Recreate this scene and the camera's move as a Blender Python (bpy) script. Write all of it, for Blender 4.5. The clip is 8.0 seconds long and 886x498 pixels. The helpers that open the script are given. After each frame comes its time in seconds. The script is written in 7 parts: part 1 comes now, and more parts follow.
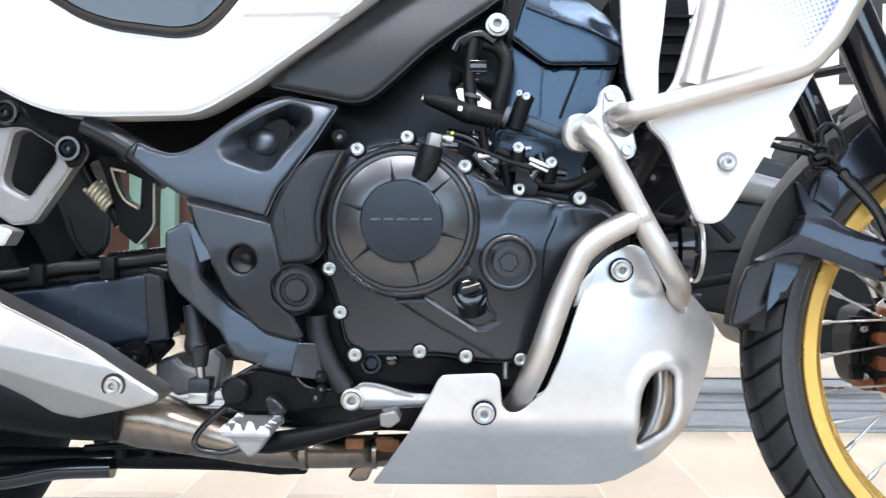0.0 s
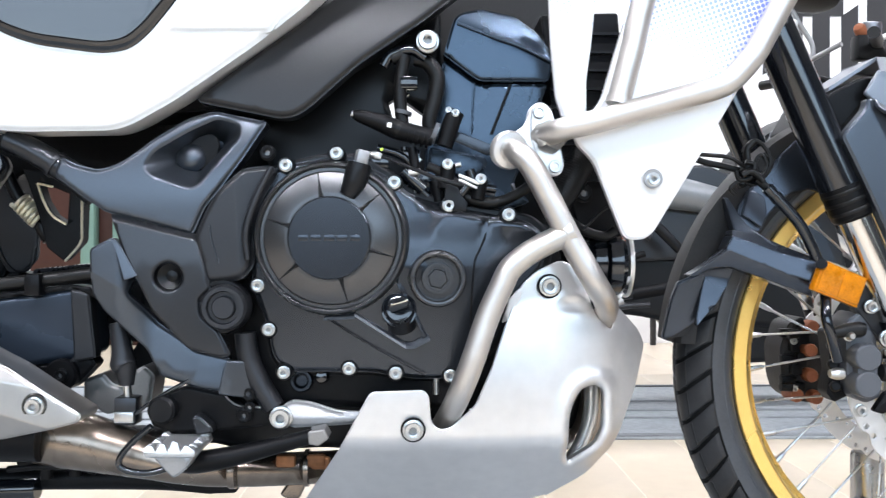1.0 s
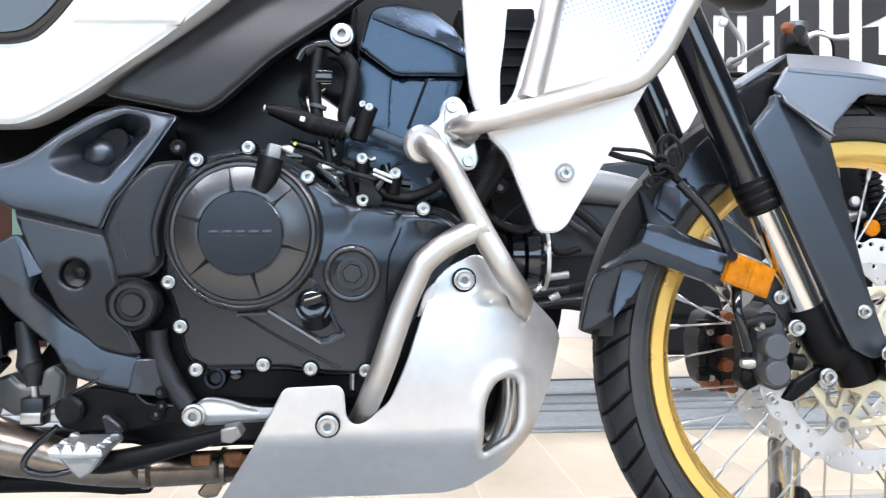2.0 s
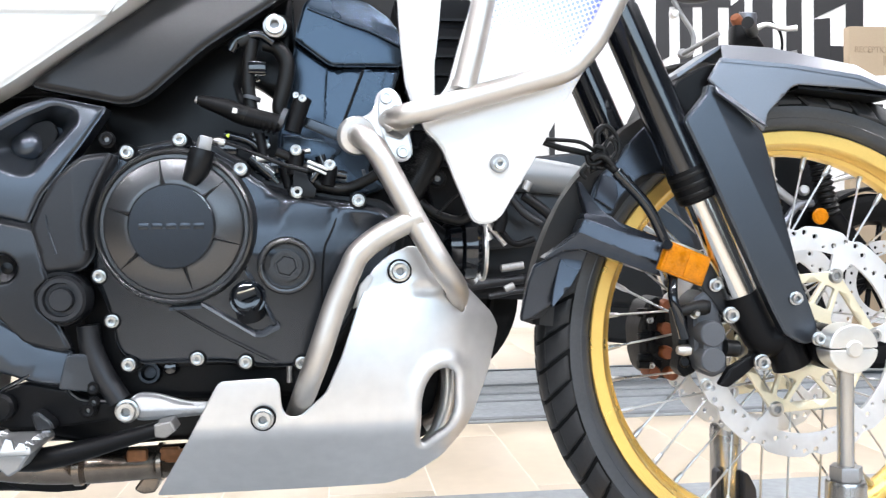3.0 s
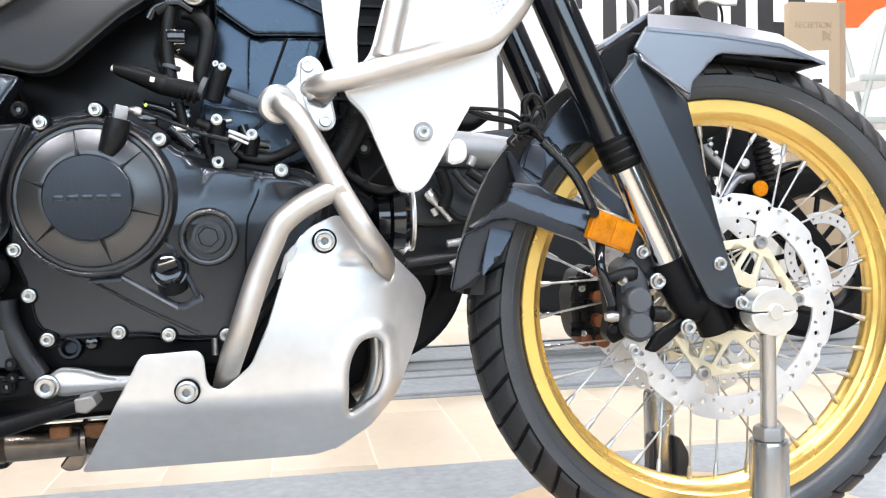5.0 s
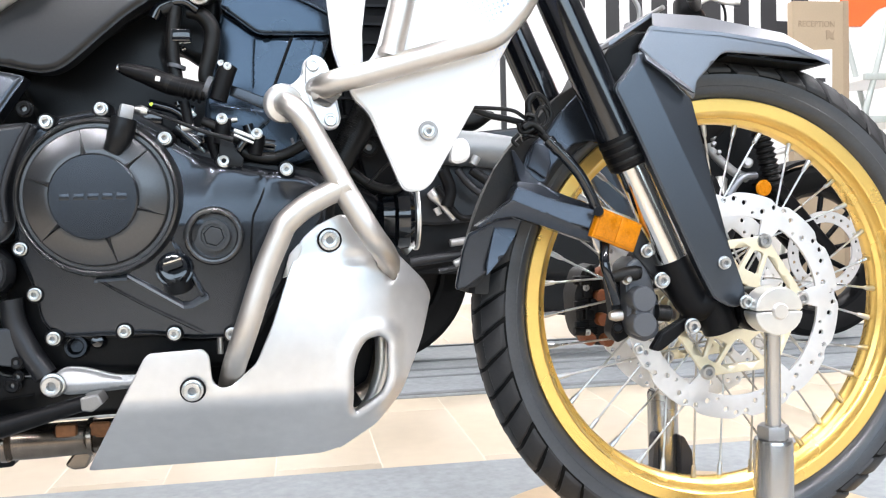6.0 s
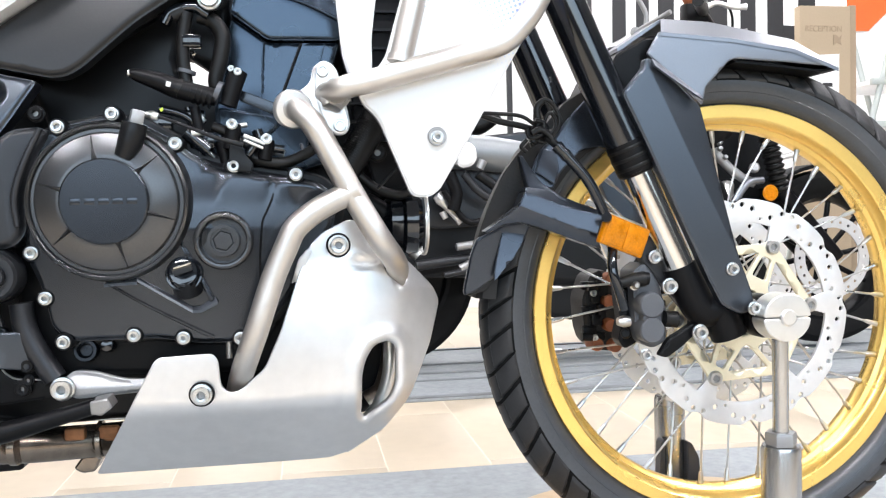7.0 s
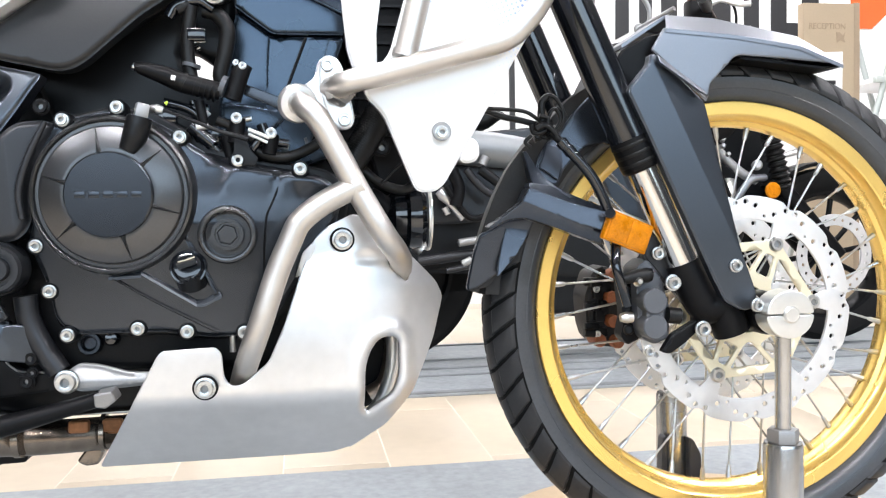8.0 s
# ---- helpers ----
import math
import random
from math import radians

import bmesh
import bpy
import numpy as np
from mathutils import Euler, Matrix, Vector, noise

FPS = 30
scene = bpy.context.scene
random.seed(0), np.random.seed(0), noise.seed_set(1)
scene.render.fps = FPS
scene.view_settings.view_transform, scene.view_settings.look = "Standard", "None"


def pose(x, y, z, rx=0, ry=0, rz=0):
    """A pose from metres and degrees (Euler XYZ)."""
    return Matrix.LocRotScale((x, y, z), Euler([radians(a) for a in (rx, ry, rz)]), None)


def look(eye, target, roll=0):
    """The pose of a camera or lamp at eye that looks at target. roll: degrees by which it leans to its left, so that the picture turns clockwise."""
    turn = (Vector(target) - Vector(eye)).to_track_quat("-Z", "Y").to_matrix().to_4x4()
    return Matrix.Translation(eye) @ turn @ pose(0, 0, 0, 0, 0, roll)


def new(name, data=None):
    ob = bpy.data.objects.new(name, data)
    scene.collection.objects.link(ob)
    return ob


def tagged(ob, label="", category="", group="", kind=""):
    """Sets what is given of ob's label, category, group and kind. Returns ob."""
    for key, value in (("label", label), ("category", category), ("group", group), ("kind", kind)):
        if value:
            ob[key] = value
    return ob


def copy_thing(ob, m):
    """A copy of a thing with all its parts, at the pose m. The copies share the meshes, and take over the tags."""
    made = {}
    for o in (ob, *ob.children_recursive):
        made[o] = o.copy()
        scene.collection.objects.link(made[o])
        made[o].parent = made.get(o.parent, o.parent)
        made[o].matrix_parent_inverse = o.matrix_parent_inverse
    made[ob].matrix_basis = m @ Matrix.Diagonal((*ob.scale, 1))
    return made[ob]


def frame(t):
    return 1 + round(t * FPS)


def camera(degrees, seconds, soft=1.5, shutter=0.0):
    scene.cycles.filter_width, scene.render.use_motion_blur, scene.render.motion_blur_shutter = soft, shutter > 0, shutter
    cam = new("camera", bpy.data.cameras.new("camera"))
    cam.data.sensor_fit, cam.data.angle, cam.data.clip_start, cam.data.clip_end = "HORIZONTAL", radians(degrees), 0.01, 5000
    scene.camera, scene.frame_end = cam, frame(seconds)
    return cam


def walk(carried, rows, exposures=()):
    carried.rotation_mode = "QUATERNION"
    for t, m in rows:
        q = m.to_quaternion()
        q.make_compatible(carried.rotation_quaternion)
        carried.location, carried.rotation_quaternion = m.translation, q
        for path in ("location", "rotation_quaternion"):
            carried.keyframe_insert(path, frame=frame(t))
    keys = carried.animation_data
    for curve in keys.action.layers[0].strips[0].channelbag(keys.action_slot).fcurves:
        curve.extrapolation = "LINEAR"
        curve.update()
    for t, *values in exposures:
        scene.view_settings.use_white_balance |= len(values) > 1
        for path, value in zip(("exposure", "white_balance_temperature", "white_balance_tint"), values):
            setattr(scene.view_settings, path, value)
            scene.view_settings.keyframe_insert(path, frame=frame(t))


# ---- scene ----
from mathutils.geometry import delaunay_2d_cdt

# ---- camera ----
cam = camera(54.5, 8.0, soft=1.2, shutter=0.5)
PATH = [
    (0, (0.134, -1.126, 0.509), (0.099, 0.874, 0.491), 0.2),
    (0.5, (0.16, -1.125, 0.519), (0.163, 0.875, 0.505), 0.2),
    (1, (0.171, -1.126, 0.52), (0.22, 0.873, 0.517), 0.1),
    (1.5, (0.19, -1.126, 0.518), (0.303, 0.87, 0.512), -0.1),
    (3, (0.242, -1.132, 0.516), (0.485, 0.853, 0.486), -0.8),
    (3.5, (0.259, -1.133, 0.512), (0.545, 0.846, 0.464), -1.2),
    (4, (0.273, -1.136, 0.506), (0.596, 0.837, 0.447), -1.5),
    (4.5, (0.277, -1.136, 0.504), (0.619, 0.833, 0.428), -1.5),
    (6, (0.273, -1.137, 0.503), (0.608, 0.833, 0.423), -1.5),
    (6.5, (0.273, -1.136, 0.506), (0.608, 0.834, 0.43), -1.5),
    (7, (0.269, -1.138, 0.506), (0.593, 0.835, 0.433), -1.3),
    (7.5, (0.266, -1.138, 0.507), (0.586, 0.835, 0.434), -1.0),
    (8, (0.266, -1.138, 0.505), (0.587, 0.834, 0.423), -1.0),
]
walk(cam, [(t, look(eye, target, roll)) for t, eye, target, roll in PATH], exposures=[(0.0, 0.06, 6200, 13), (1.5, 0.01, 6200, 13), (3.0, 0.07, 6400, 13), (4.0, 0.10, 6550, 13), (8.0, 0.10, 6550, 13)])

# ---- world and large lights ----
world = bpy.data.worlds.new("world")
world.use_nodes = True
scene.world = world
sky = world.node_tree.nodes.new("ShaderNodeTexSky")
sky.sky_type = "NISHITA"
sky.sun_disc = False
sky.sun_elevation, sky.sun_rotation = radians(40), radians(200)
world.node_tree.links.new(sky.outputs["Color"], world.node_tree.nodes["Background"].inputs["Color"])
world.node_tree.nodes["Background"].inputs["Strength"].default_value = 0.12


def area_lamp(name, m, sx, sy, watts, colour):
    lamp = bpy.data.lights.new(name, "AREA")
    lamp.shape, lamp.size, lamp.size_y, lamp.energy, lamp.color = "RECTANGLE", sx, sy, watts, colour
    ob = new(name, lamp)
    ob.matrix_world = m
    return ob


# Daylight through the glazed shop front, and the ceiling panels of the showroom.
area_lamp("window_daylight", look((0.4, -4.9, 1.85), (0.4, 0.0, 1.25)), 6.4, 1.7, 138, (0.64, 0.84, 1.0))
CEILING_LIGHTS = [(x, y) for y in (-2.3, 0.3, 2.7) for x in (-2.3, -0.2, 1.9, 4.0)]
for lx, ly in CEILING_LIGHTS:
    area_lamp("ceiling_lamp", pose(lx, ly, 3.13), 1.22, 0.13, 86 if ly < 0 else 36, (0.972, 0.985, 1.025))

# ---- materials ----


def material(name, colour, rough=0.5, metal=0.0, vary=0.12, grain=120.0, stain=6.0, bump=0.1, coat=0.0, speck=0.0, random_tone=0.0, spec=0.5, dist=0.001):
    m = bpy.data.materials.new(name)
    m.use_nodes = True
    nt = m.node_tree
    N, link = nt.nodes, nt.links.new
    b = N["Principled BSDF"]
    co = N.new("ShaderNodeTexCoord")
    n1, n2 = N.new("ShaderNodeTexNoise"), N.new("ShaderNodeTexNoise")
    n1.inputs["Scale"].default_value, n1.inputs["Detail"].default_value = grain, 4
    n2.inputs["Scale"].default_value, n2.inputs["Detail"].default_value = stain, 5
    link(co.outputs["Object"], n1.inputs["Vector"])
    link(co.outputs["Object"], n2.inputs["Vector"])
    add = N.new("ShaderNodeMath")
    add.operation = "MULTIPLY_ADD"
    add.inputs[1].default_value = 0.45
    link(n1.outputs["Fac"], add.inputs[0])
    half = N.new("ShaderNodeMath")
    half.operation = "MULTIPLY"
    half.inputs[1].default_value = 0.55
    link(n2.outputs["Fac"], half.inputs[0])
    link(half.outputs[0], add.inputs[2])
    ramp = N.new("ShaderNodeMapRange")
    ramp.inputs["From Min"].default_value, ramp.inputs["From Max"].default_value = 0.25, 0.75
    ramp.inputs["To Min"].default_value, ramp.inputs["To Max"].default_value = 1 - vary, 1 + vary
    link(add.outputs[0], ramp.inputs["Value"])
    tone = ramp.outputs[0]
    if random_tone:
        info, mr, mul = N.new("ShaderNodeObjectInfo"), N.new("ShaderNodeMapRange"), N.new("ShaderNodeMath")
        mr.inputs["To Min"].default_value, mr.inputs["To Max"].default_value = 1 - random_tone, 1 + random_tone
        link(info.outputs["Random"], mr.inputs["Value"])
        mul.operation = "MULTIPLY"
        link(tone, mul.inputs[0])
        link(mr.outputs[0], mul.inputs[1])
        tone = mul.outputs[0]
    mix = N.new("ShaderNodeVectorMath")
    mix.operation = "SCALE"
    mix.inputs[0].default_value = colour
    link(tone, mix.inputs["Scale"])
    link(mix.outputs[0], b.inputs["Base Color"])
    rr = N.new("ShaderNodeMapRange")
    rr.inputs["From Min"].default_value, rr.inputs["From Max"].default_value = 0.3, 0.7
    rr.inputs["To Min"].default_value, rr.inputs["To Max"].default_value = max(0.02, rough * 0.85), min(1, rough * 1.15)
    link(n2.outputs["Fac"], rr.inputs["Value"])
    link(rr.outputs[0], b.inputs["Roughness"])
    b.inputs["Metallic"].default_value = metal
    b.inputs["Coat Weight"].default_value = coat
    b.inputs["Coat Roughness"].default_value = 0.08
    b.inputs["Specular IOR Level"].default_value = spec
    if bump:
        bp = N.new("ShaderNodeBump")
        bp.inputs["Strength"].default_value, bp.inputs["Distance"].default_value = bump, dist
        link(n1.outputs["Fac"], bp.inputs["Height"])
        link(bp.outputs[0], b.inputs["Normal"])
    return m


def brushed(name, colour, rough, along=(1, 40, 40), scale=25.0, metal=1.0, vary=0.1):
    """Bare metal with fine lines drawn along one axis."""
    m = material(name, colour, rough, metal, vary, 60.0, 5.0, 0.0)
    nt = m.node_tree
    co, mp, nz, bp = (nt.nodes.new(k) for k in ("ShaderNodeTexCoord", "ShaderNodeMapping", "ShaderNodeTexNoise", "ShaderNodeBump"))
    mp.inputs["Scale"].default_value = along
    nz.inputs["Scale"].default_value, nz.inputs["Detail"].default_value = scale, 3
    bp.inputs["Strength"].default_value, bp.inputs["Distance"].default_value = 0.08, 0.0006
    nt.links.new(co.outputs["Object"], mp.inputs["Vector"])
    nt.links.new(mp.outputs[0], nz.inputs["Vector"])
    nt.links.new(nz.outputs["Fac"], bp.inputs["Height"])
    nt.links.new(bp.outputs[0], nt.nodes["Principled BSDF"].inputs["Normal"])
    return m


ENGINE = material("satin_black_engine_paint", (0.046, 0.051, 0.059), 0.23, 0.85, 0.16, 450, 6, 0.05, dist=0.0003)
# Engine paint copied lighter, to colour in the light on clutch cover and plug.
ENGINE_LIT = material("lit_engine_paint", (0.086, 0.087, 0.090), 0.28, 0.88, 0.12, 450, 6, 0.05, dist=0.0003)
ENGINE_DARK = material("black_engine_casting", (0.007, 0.0075, 0.0085), 0.36, 0.3, 0.2, 500, 9, 0.2, dist=0.0006, spec=0.3)
HEAD = material("blue_grey_head_casting", (0.043, 0.060, 0.082), 0.27, 0.85, 0.12, 400, 7, 0.08, dist=0.0004)
PLASTIC = material("grained_black_plastic", (0.026, 0.027, 0.030), 0.38, 0.5, 0.10, 450, 5, 0.12, dist=0.0004)
PLASTIC_GREY = material("satin_graphite_plastic", (0.041, 0.0425, 0.046), 0.31, 0.8, 0.08, 420, 4, 0.05, dist=0.0003)
FRAME = material("metallic_graphite_cover", (0.074, 0.084, 0.099), 0.34, 0.85, 0.06, 420, 4, 0.04, dist=0.0003)
STAND_STEEL = brushed("machined_grey_steel", (0.50, 0.485, 0.465), 0.27, (20, 20, 1), 40.0, 0.95)
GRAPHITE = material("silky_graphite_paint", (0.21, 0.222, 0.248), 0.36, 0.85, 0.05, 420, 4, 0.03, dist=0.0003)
BLACK = material("deep_black_plastic", (0.004, 0.004, 0.0045), 0.40, 0.0, 0.2, 300, 9, 0.15, spec=0.14)
GLOSS_BLACK = material("gloss_black_paint", (0.005, 0.006, 0.008), 0.11, 0.0, 0.15, 60, 6, 0.02, coat=0.5)
RUBBER = material("black_rubber_hose", (0.006, 0.0058, 0.0056), 0.38, 0.0, 0.2, 400, 12, 0.2, spec=0.24)
TYRE = material("tyre_rubber_and_groove_shade", (0.005, 0.005, 0.005), 0.75, 0.0, 0.25, 260, 9, 0.25, spec=0.15)
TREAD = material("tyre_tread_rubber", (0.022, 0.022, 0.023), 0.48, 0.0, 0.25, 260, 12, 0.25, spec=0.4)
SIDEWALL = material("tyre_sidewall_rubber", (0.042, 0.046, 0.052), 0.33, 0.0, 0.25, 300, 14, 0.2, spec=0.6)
SWING = material("satin_black_swingarm_paint", (0.030, 0.040, 0.056), 0.26, 0.5, 0.12, 400, 7, 0.06, dist=0.0003)
WHITE = material("pearl_white_paint", (0.74, 0.735, 0.725), 0.22, 0.0, 0.02, 300, 4, 0.01, coat=0.6)
ALU = brushed("brushed_aluminium", (0.67, 0.66, 0.65), 0.36, (1, 30, 30), 30.0, 0.85)
SHIELD = brushed("satin_steel_shield", (0.42, 0.395, 0.365), 0.36, (1, 20, 20), 30.0, 0.92)
TUBE = brushed("satin_steel_tube", (0.55, 0.52, 0.485), 0.42, (1, 6, 6), 60.0, 0.95)
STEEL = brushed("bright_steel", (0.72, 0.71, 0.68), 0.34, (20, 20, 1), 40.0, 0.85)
DISC = brushed("ground_steel_disc", (0.70, 0.695, 0.69), 0.38, (30, 30, 30), 30.0, 0.6)
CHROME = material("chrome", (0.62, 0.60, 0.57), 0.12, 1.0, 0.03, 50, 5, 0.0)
# Silver cast paint coloured darker for the shade it hangs in.
HANGER = material("shaded_silver_cast_paint", (0.25, 0.24, 0.23), 0.42, 0.6, 0.12, 400, 8, 0.1, dist=0.0005)
GREY_CAST = material("grey_cast_aluminium", (0.30, 0.30, 0.30), 0.42, 0.6, 0.10, 400, 8, 0.1, dist=0.0005)
ZINC = material("zinc_plated_bolt", (0.54, 0.54, 0.53), 0.30, 1.0, 0.10, 200, 20, 0.04)
GOLD = material("gold_anodised_aluminium", (0.95, 0.64, 0.19), 0.27, 0.8, 0.06, 300, 6, 0.02)
PALE_GOLD = material("pale_gold_anodised", (0.82, 0.75, 0.56), 0.36, 0.6, 0.06, 300, 8, 0.03)
PIPE = brushed("heat_stained_steel_pipe", (0.25, 0.205, 0.165), 0.28, (1, 8, 8), 40.0, 0.95, 0.45)
RUST = material("rusty_weld_steel", (0.30, 0.13, 0.055), 0.65, 0.5, 0.45, 160, 30, 0.4)
COPPER = material("rust_orange_brake_pad_plate", (0.26, 0.085, 0.035), 0.6, 0.2, 0.3, 160, 30, 0.3)
CALIPER = material("dark_grey_caliper", (0.085, 0.09, 0.10), 0.45, 0.3, 0.12, 500, 20, 0.2, dist=0.0005)
AMBER = material("amber_reflector_plastic", (0.50, 0.165, 0.0), 0.30, 0.0, 0.40, 420, 90, 0.5, coat=0.15, spec=0.25)
FLOOR = material("cream_wood_look_tile", (0.575, 0.49, 0.375), 0.34, 0.0, 0.10, 22, 3, 0.04, random_tone=0.03)
GROUT = material("pale_grout", (0.72, 0.66, 0.55), 0.8, 0.0, 0.1, 200, 10, 0.2)
MAT_GREY = material("grey_floor_mat", (0.27, 0.29, 0.30), 0.85, 0.0, 0.30, 60, 5, 0.4)
MAT_RIB = material("dark_grey_mat_rib", (0.20, 0.21, 0.22), 0.8, 0.0, 0.4, 14, 3, 0.3)
WALL = material("white_wall_paint", (0.82, 0.82, 0.81), 0.7, 0.0, 0.03, 60, 1.5, 0.05)
# Unseen walls and ceiling are coloured dark to deepen reflections in the black parts.
CEIL = material("grey_ceiling_paint", (0.16, 0.165, 0.17), 0.8, 0.0, 0.03, 60, 1.5, 0.05)
WALL_GREY = material("dark_grey_wall_paint", (0.055, 0.055, 0.057), 0.7, 0.0, 0.05, 60, 1.5, 0.05)
LETTER = material("black_wall_lettering", (0.018, 0.018, 0.02), 0.5, 0.0, 0.1, 60, 3, 0.05)
CARD = material("brown_cardboard", (0.40, 0.31, 0.21), 0.75, 0.0, 0.08, 140, 4, 0.1)
CARD_PRINT = material("brown_print_and_shade", (0.325, 0.245, 0.165), 0.7, 0.0, 0.1, 100, 5, 0.0)
PAPER = material("white_paper_label", (0.80, 0.80, 0.78), 0.7, 0.0, 0.03, 100, 5, 0.02)
ORANGE = material("orange_red_panel", (0.80, 0.13, 0.03), 0.45, 0.0, 0.06, 60, 3, 0.03)
RACK = material("grey_green_painted_steel", (0.46, 0.50, 0.48), 0.4, 0.2, 0.08, 120, 5, 0.03)
GREEN = material("pale_green_paint", (0.16, 0.27, 0.22), 0.5, 0.0, 0.1, 60, 4, 0.03)
BROWN = material("red_brown_wood_panel", (0.059, 0.021, 0.013), 0.5, 0.0, 0.25, 30, 4, 0.1)
PLY = material("tan_plywood", (0.48, 0.36, 0.23), 0.6, 0.0, 0.12, 60, 4, 0.1)
PAINT_TAG = material("yellow_green_paint", (0.55, 0.75, 0.05), 0.5, 0.0, 0.1, 60, 4, 0.0)
SKIRT = material("smooth_black_plastic", (0.050, 0.058, 0.072), 0.27, 0.7, 0.10, 450, 5, 0.06, dist=0.0003)
TRIM = material("grained_charcoal_trim", (0.023, 0.023, 0.024), 0.38, 0.55, 0.14, 450, 5, 0.12, dist=0.0004)
MATT_BLACK = material("matt_black_moulding", (0.020, 0.0185, 0.0175), 0.55, 0.0, 0.2, 300, 8, 0.2, spec=0.25)
GLASS_TRIM = material("dark_window_frame", (0.05, 0.05, 0.055), 0.4, 0.3, 0.1, 60, 4, 0.03)
FAR_SILVER = material("grey_satin_steel", (0.20, 0.21, 0.22), 0.38, 0.5, 0.06, 60, 4, 0.02)

DIFFUSER = bpy.data.materials.new("lamp_diffuser")
DIFFUSER.use_nodes = True
DIFFUSER.node_tree.nodes["Principled BSDF"].inputs["Emission Color"].default_value = (0.985, 0.985, 1.0, 1)
DIFFUSER.node_tree.nodes["Principled BSDF"].inputs["Emission Strength"].default_value = 12.0


def dot_decal():
    """White lacquer printed with blue dots that grow denser towards the top front edge."""
    m = bpy.data.materials.new("blue_halftone_decal")
    m.use_nodes = True
    nt = m.node_tree
    N, link = nt.nodes, nt.links.new
    co, vm, fr, ln = N.new("ShaderNodeTexCoord"), N.new("ShaderNodeMapping"), N.new("ShaderNodeVectorMath"), N.new("ShaderNodeVectorMath")
    vm.inputs["Rotation"].default_value = (0, radians(20), 0)
    vm.inputs["Scale"].default_value = (190, 0, 190)
    link(co.outputs["Object"], vm.inputs["Vector"])
    fr.operation = "FRACTION"
    link(vm.outputs[0], fr.inputs[0])
    sub = N.new("ShaderNodeVectorMath")
    sub.operation = "SUBTRACT"
    sub.inputs[1].default_value = (0.5, 0, 0.5)
    link(fr.outputs[0], sub.inputs[0])
    ln.operation = "LENGTH"
    link(sub.outputs[0], ln.inputs[0])
    sep = N.new("ShaderNodeSeparateXYZ")
    link(co.outputs["Object"], sep.inputs[0])
    along = N.new("ShaderNodeMath")
    along.operation = "MULTIPLY_ADD"
    along.inputs[1].default_value = 0.55
    link(sep.outputs["X"], along.inputs[0])
    link(sep.outputs["Z"], along.inputs[2])
    size = N.new("ShaderNodeMapRange")
    size.inputs["From Min"].default_value, size.inputs["From Max"].default_value = 0.915, 1.055
    size.inputs["To Min"].default_value, size.inputs["To Max"].default_value = 0.02, 0.42
    link(along.outputs[0], size.inputs["Value"])
    less = N.new("ShaderNodeMath")
    less.operation = "LESS_THAN"
    link(ln.outputs["Value"], less.inputs[0])
    link(size.outputs[0], less.inputs[1])
    blue = N.new("ShaderNodeMapRange")
    blue.data_type = "FLOAT_VECTOR"
    blue.inputs[7].default_value, blue.inputs[8].default_value = (0.94, 0.94, 0.94), (1.06, 1.06, 1.06)
    blue.inputs[9].default_value, blue.inputs[10].default_value = (0.50, 0.64, 0.88), (0.20, 0.26, 0.80)
    comb = N.new("ShaderNodeCombineXYZ")
    for k in range(3):
        link(along.outputs[0], comb.inputs[k])
    link(comb.outputs[0], blue.inputs[6])
    mix = N.new("ShaderNodeMix")
    mix.data_type = "RGBA"
    link(less.outputs[0], mix.inputs[0])
    mix.inputs[6].default_value = (0.74, 0.735, 0.725, 1)
    link(blue.outputs[1], mix.inputs[7])
    b = N["Principled BSDF"]
    link(mix.outputs[2], b.inputs["Base Color"])
    b.inputs["Roughness"].default_value = 0.22
    b.inputs["Coat Weight"].default_value = 0.6
    return m


DECAL = dot_decal()

# ---- building helpers ----
PLACED = {}


def empty(name, at, label, category, group="", kind=""):
    ob = new(name)
    ob.empty_display_size = 0.05
    ob.location = at
    PLACED[ob.name] = Matrix.Translation(at)
    return tagged(ob, label, category, group, kind)


def put(name, me, parent=None, m=None, label=""):
    """Links mesh data as one object in world coordinates under its parent."""
    ob = new(name, me)
    if m is not None:
        ob.matrix_basis = m
    if parent is not None:
        ob.parent = parent
        ob.matrix_parent_inverse = PLACED.get(parent.name, Matrix()).inverted()
    PLACED[ob.name] = Matrix() if m is None else m.copy()
    if label:
        ob["label"] = label
    return ob


def mesh(name, verts, faces, mat, angle=35.0):
    me = bpy.data.meshes.new(name)
    me.from_pydata([tuple(v) for v in verts], [], [tuple(f) for f in faces])
    bm = bmesh.new()
    bm.from_mesh(me)
    bmesh.ops.recalc_face_normals(bm, faces=bm.faces)
    bm.to_mesh(me)
    bm.free()
    me.materials.append(mat)
    me.shade_smooth()
    me.set_sharp_from_angle(angle=radians(angle))
    return me


def part(name, verts, faces, mat, parent, label="", angle=35.0):
    return put(name, mesh(name, verts, faces, mat, angle), parent, None, label)


def fillet(pts, r, n=4):
    """A closed outline with its corners rounded."""
    out, k = [], len(pts)
    for i in range(k):
        p, a, b = Vector(pts[i]), Vector(pts[i - 1]), Vector(pts[(i + 1) % k])
        d = min(r, 0.45 * (a - p).length, 0.45 * (b - p).length)
        s, e = p + (a - p).normalized() * d, p + (b - p).normalized() * d
        for j in range(n + 1):
            u = j / n
            out.append(s * (1 - u) ** 2 + p * 2 * u * (1 - u) + e * u * u)
    return [(v.x, v.y) for v in out]


def dense(pts, step):
    out, k = [], len(pts)
    for i in range(k):
        a, b = np.array(pts[i]), np.array(pts[(i + 1) % k])
        n = max(1, int(np.ceil(np.linalg.norm(b - a) / step)))
        if np.linalg.norm(b - a) < 1e-6:
            continue
        out += [a + (b - a) * j / n for j in range(n)]
    return np.array(out)


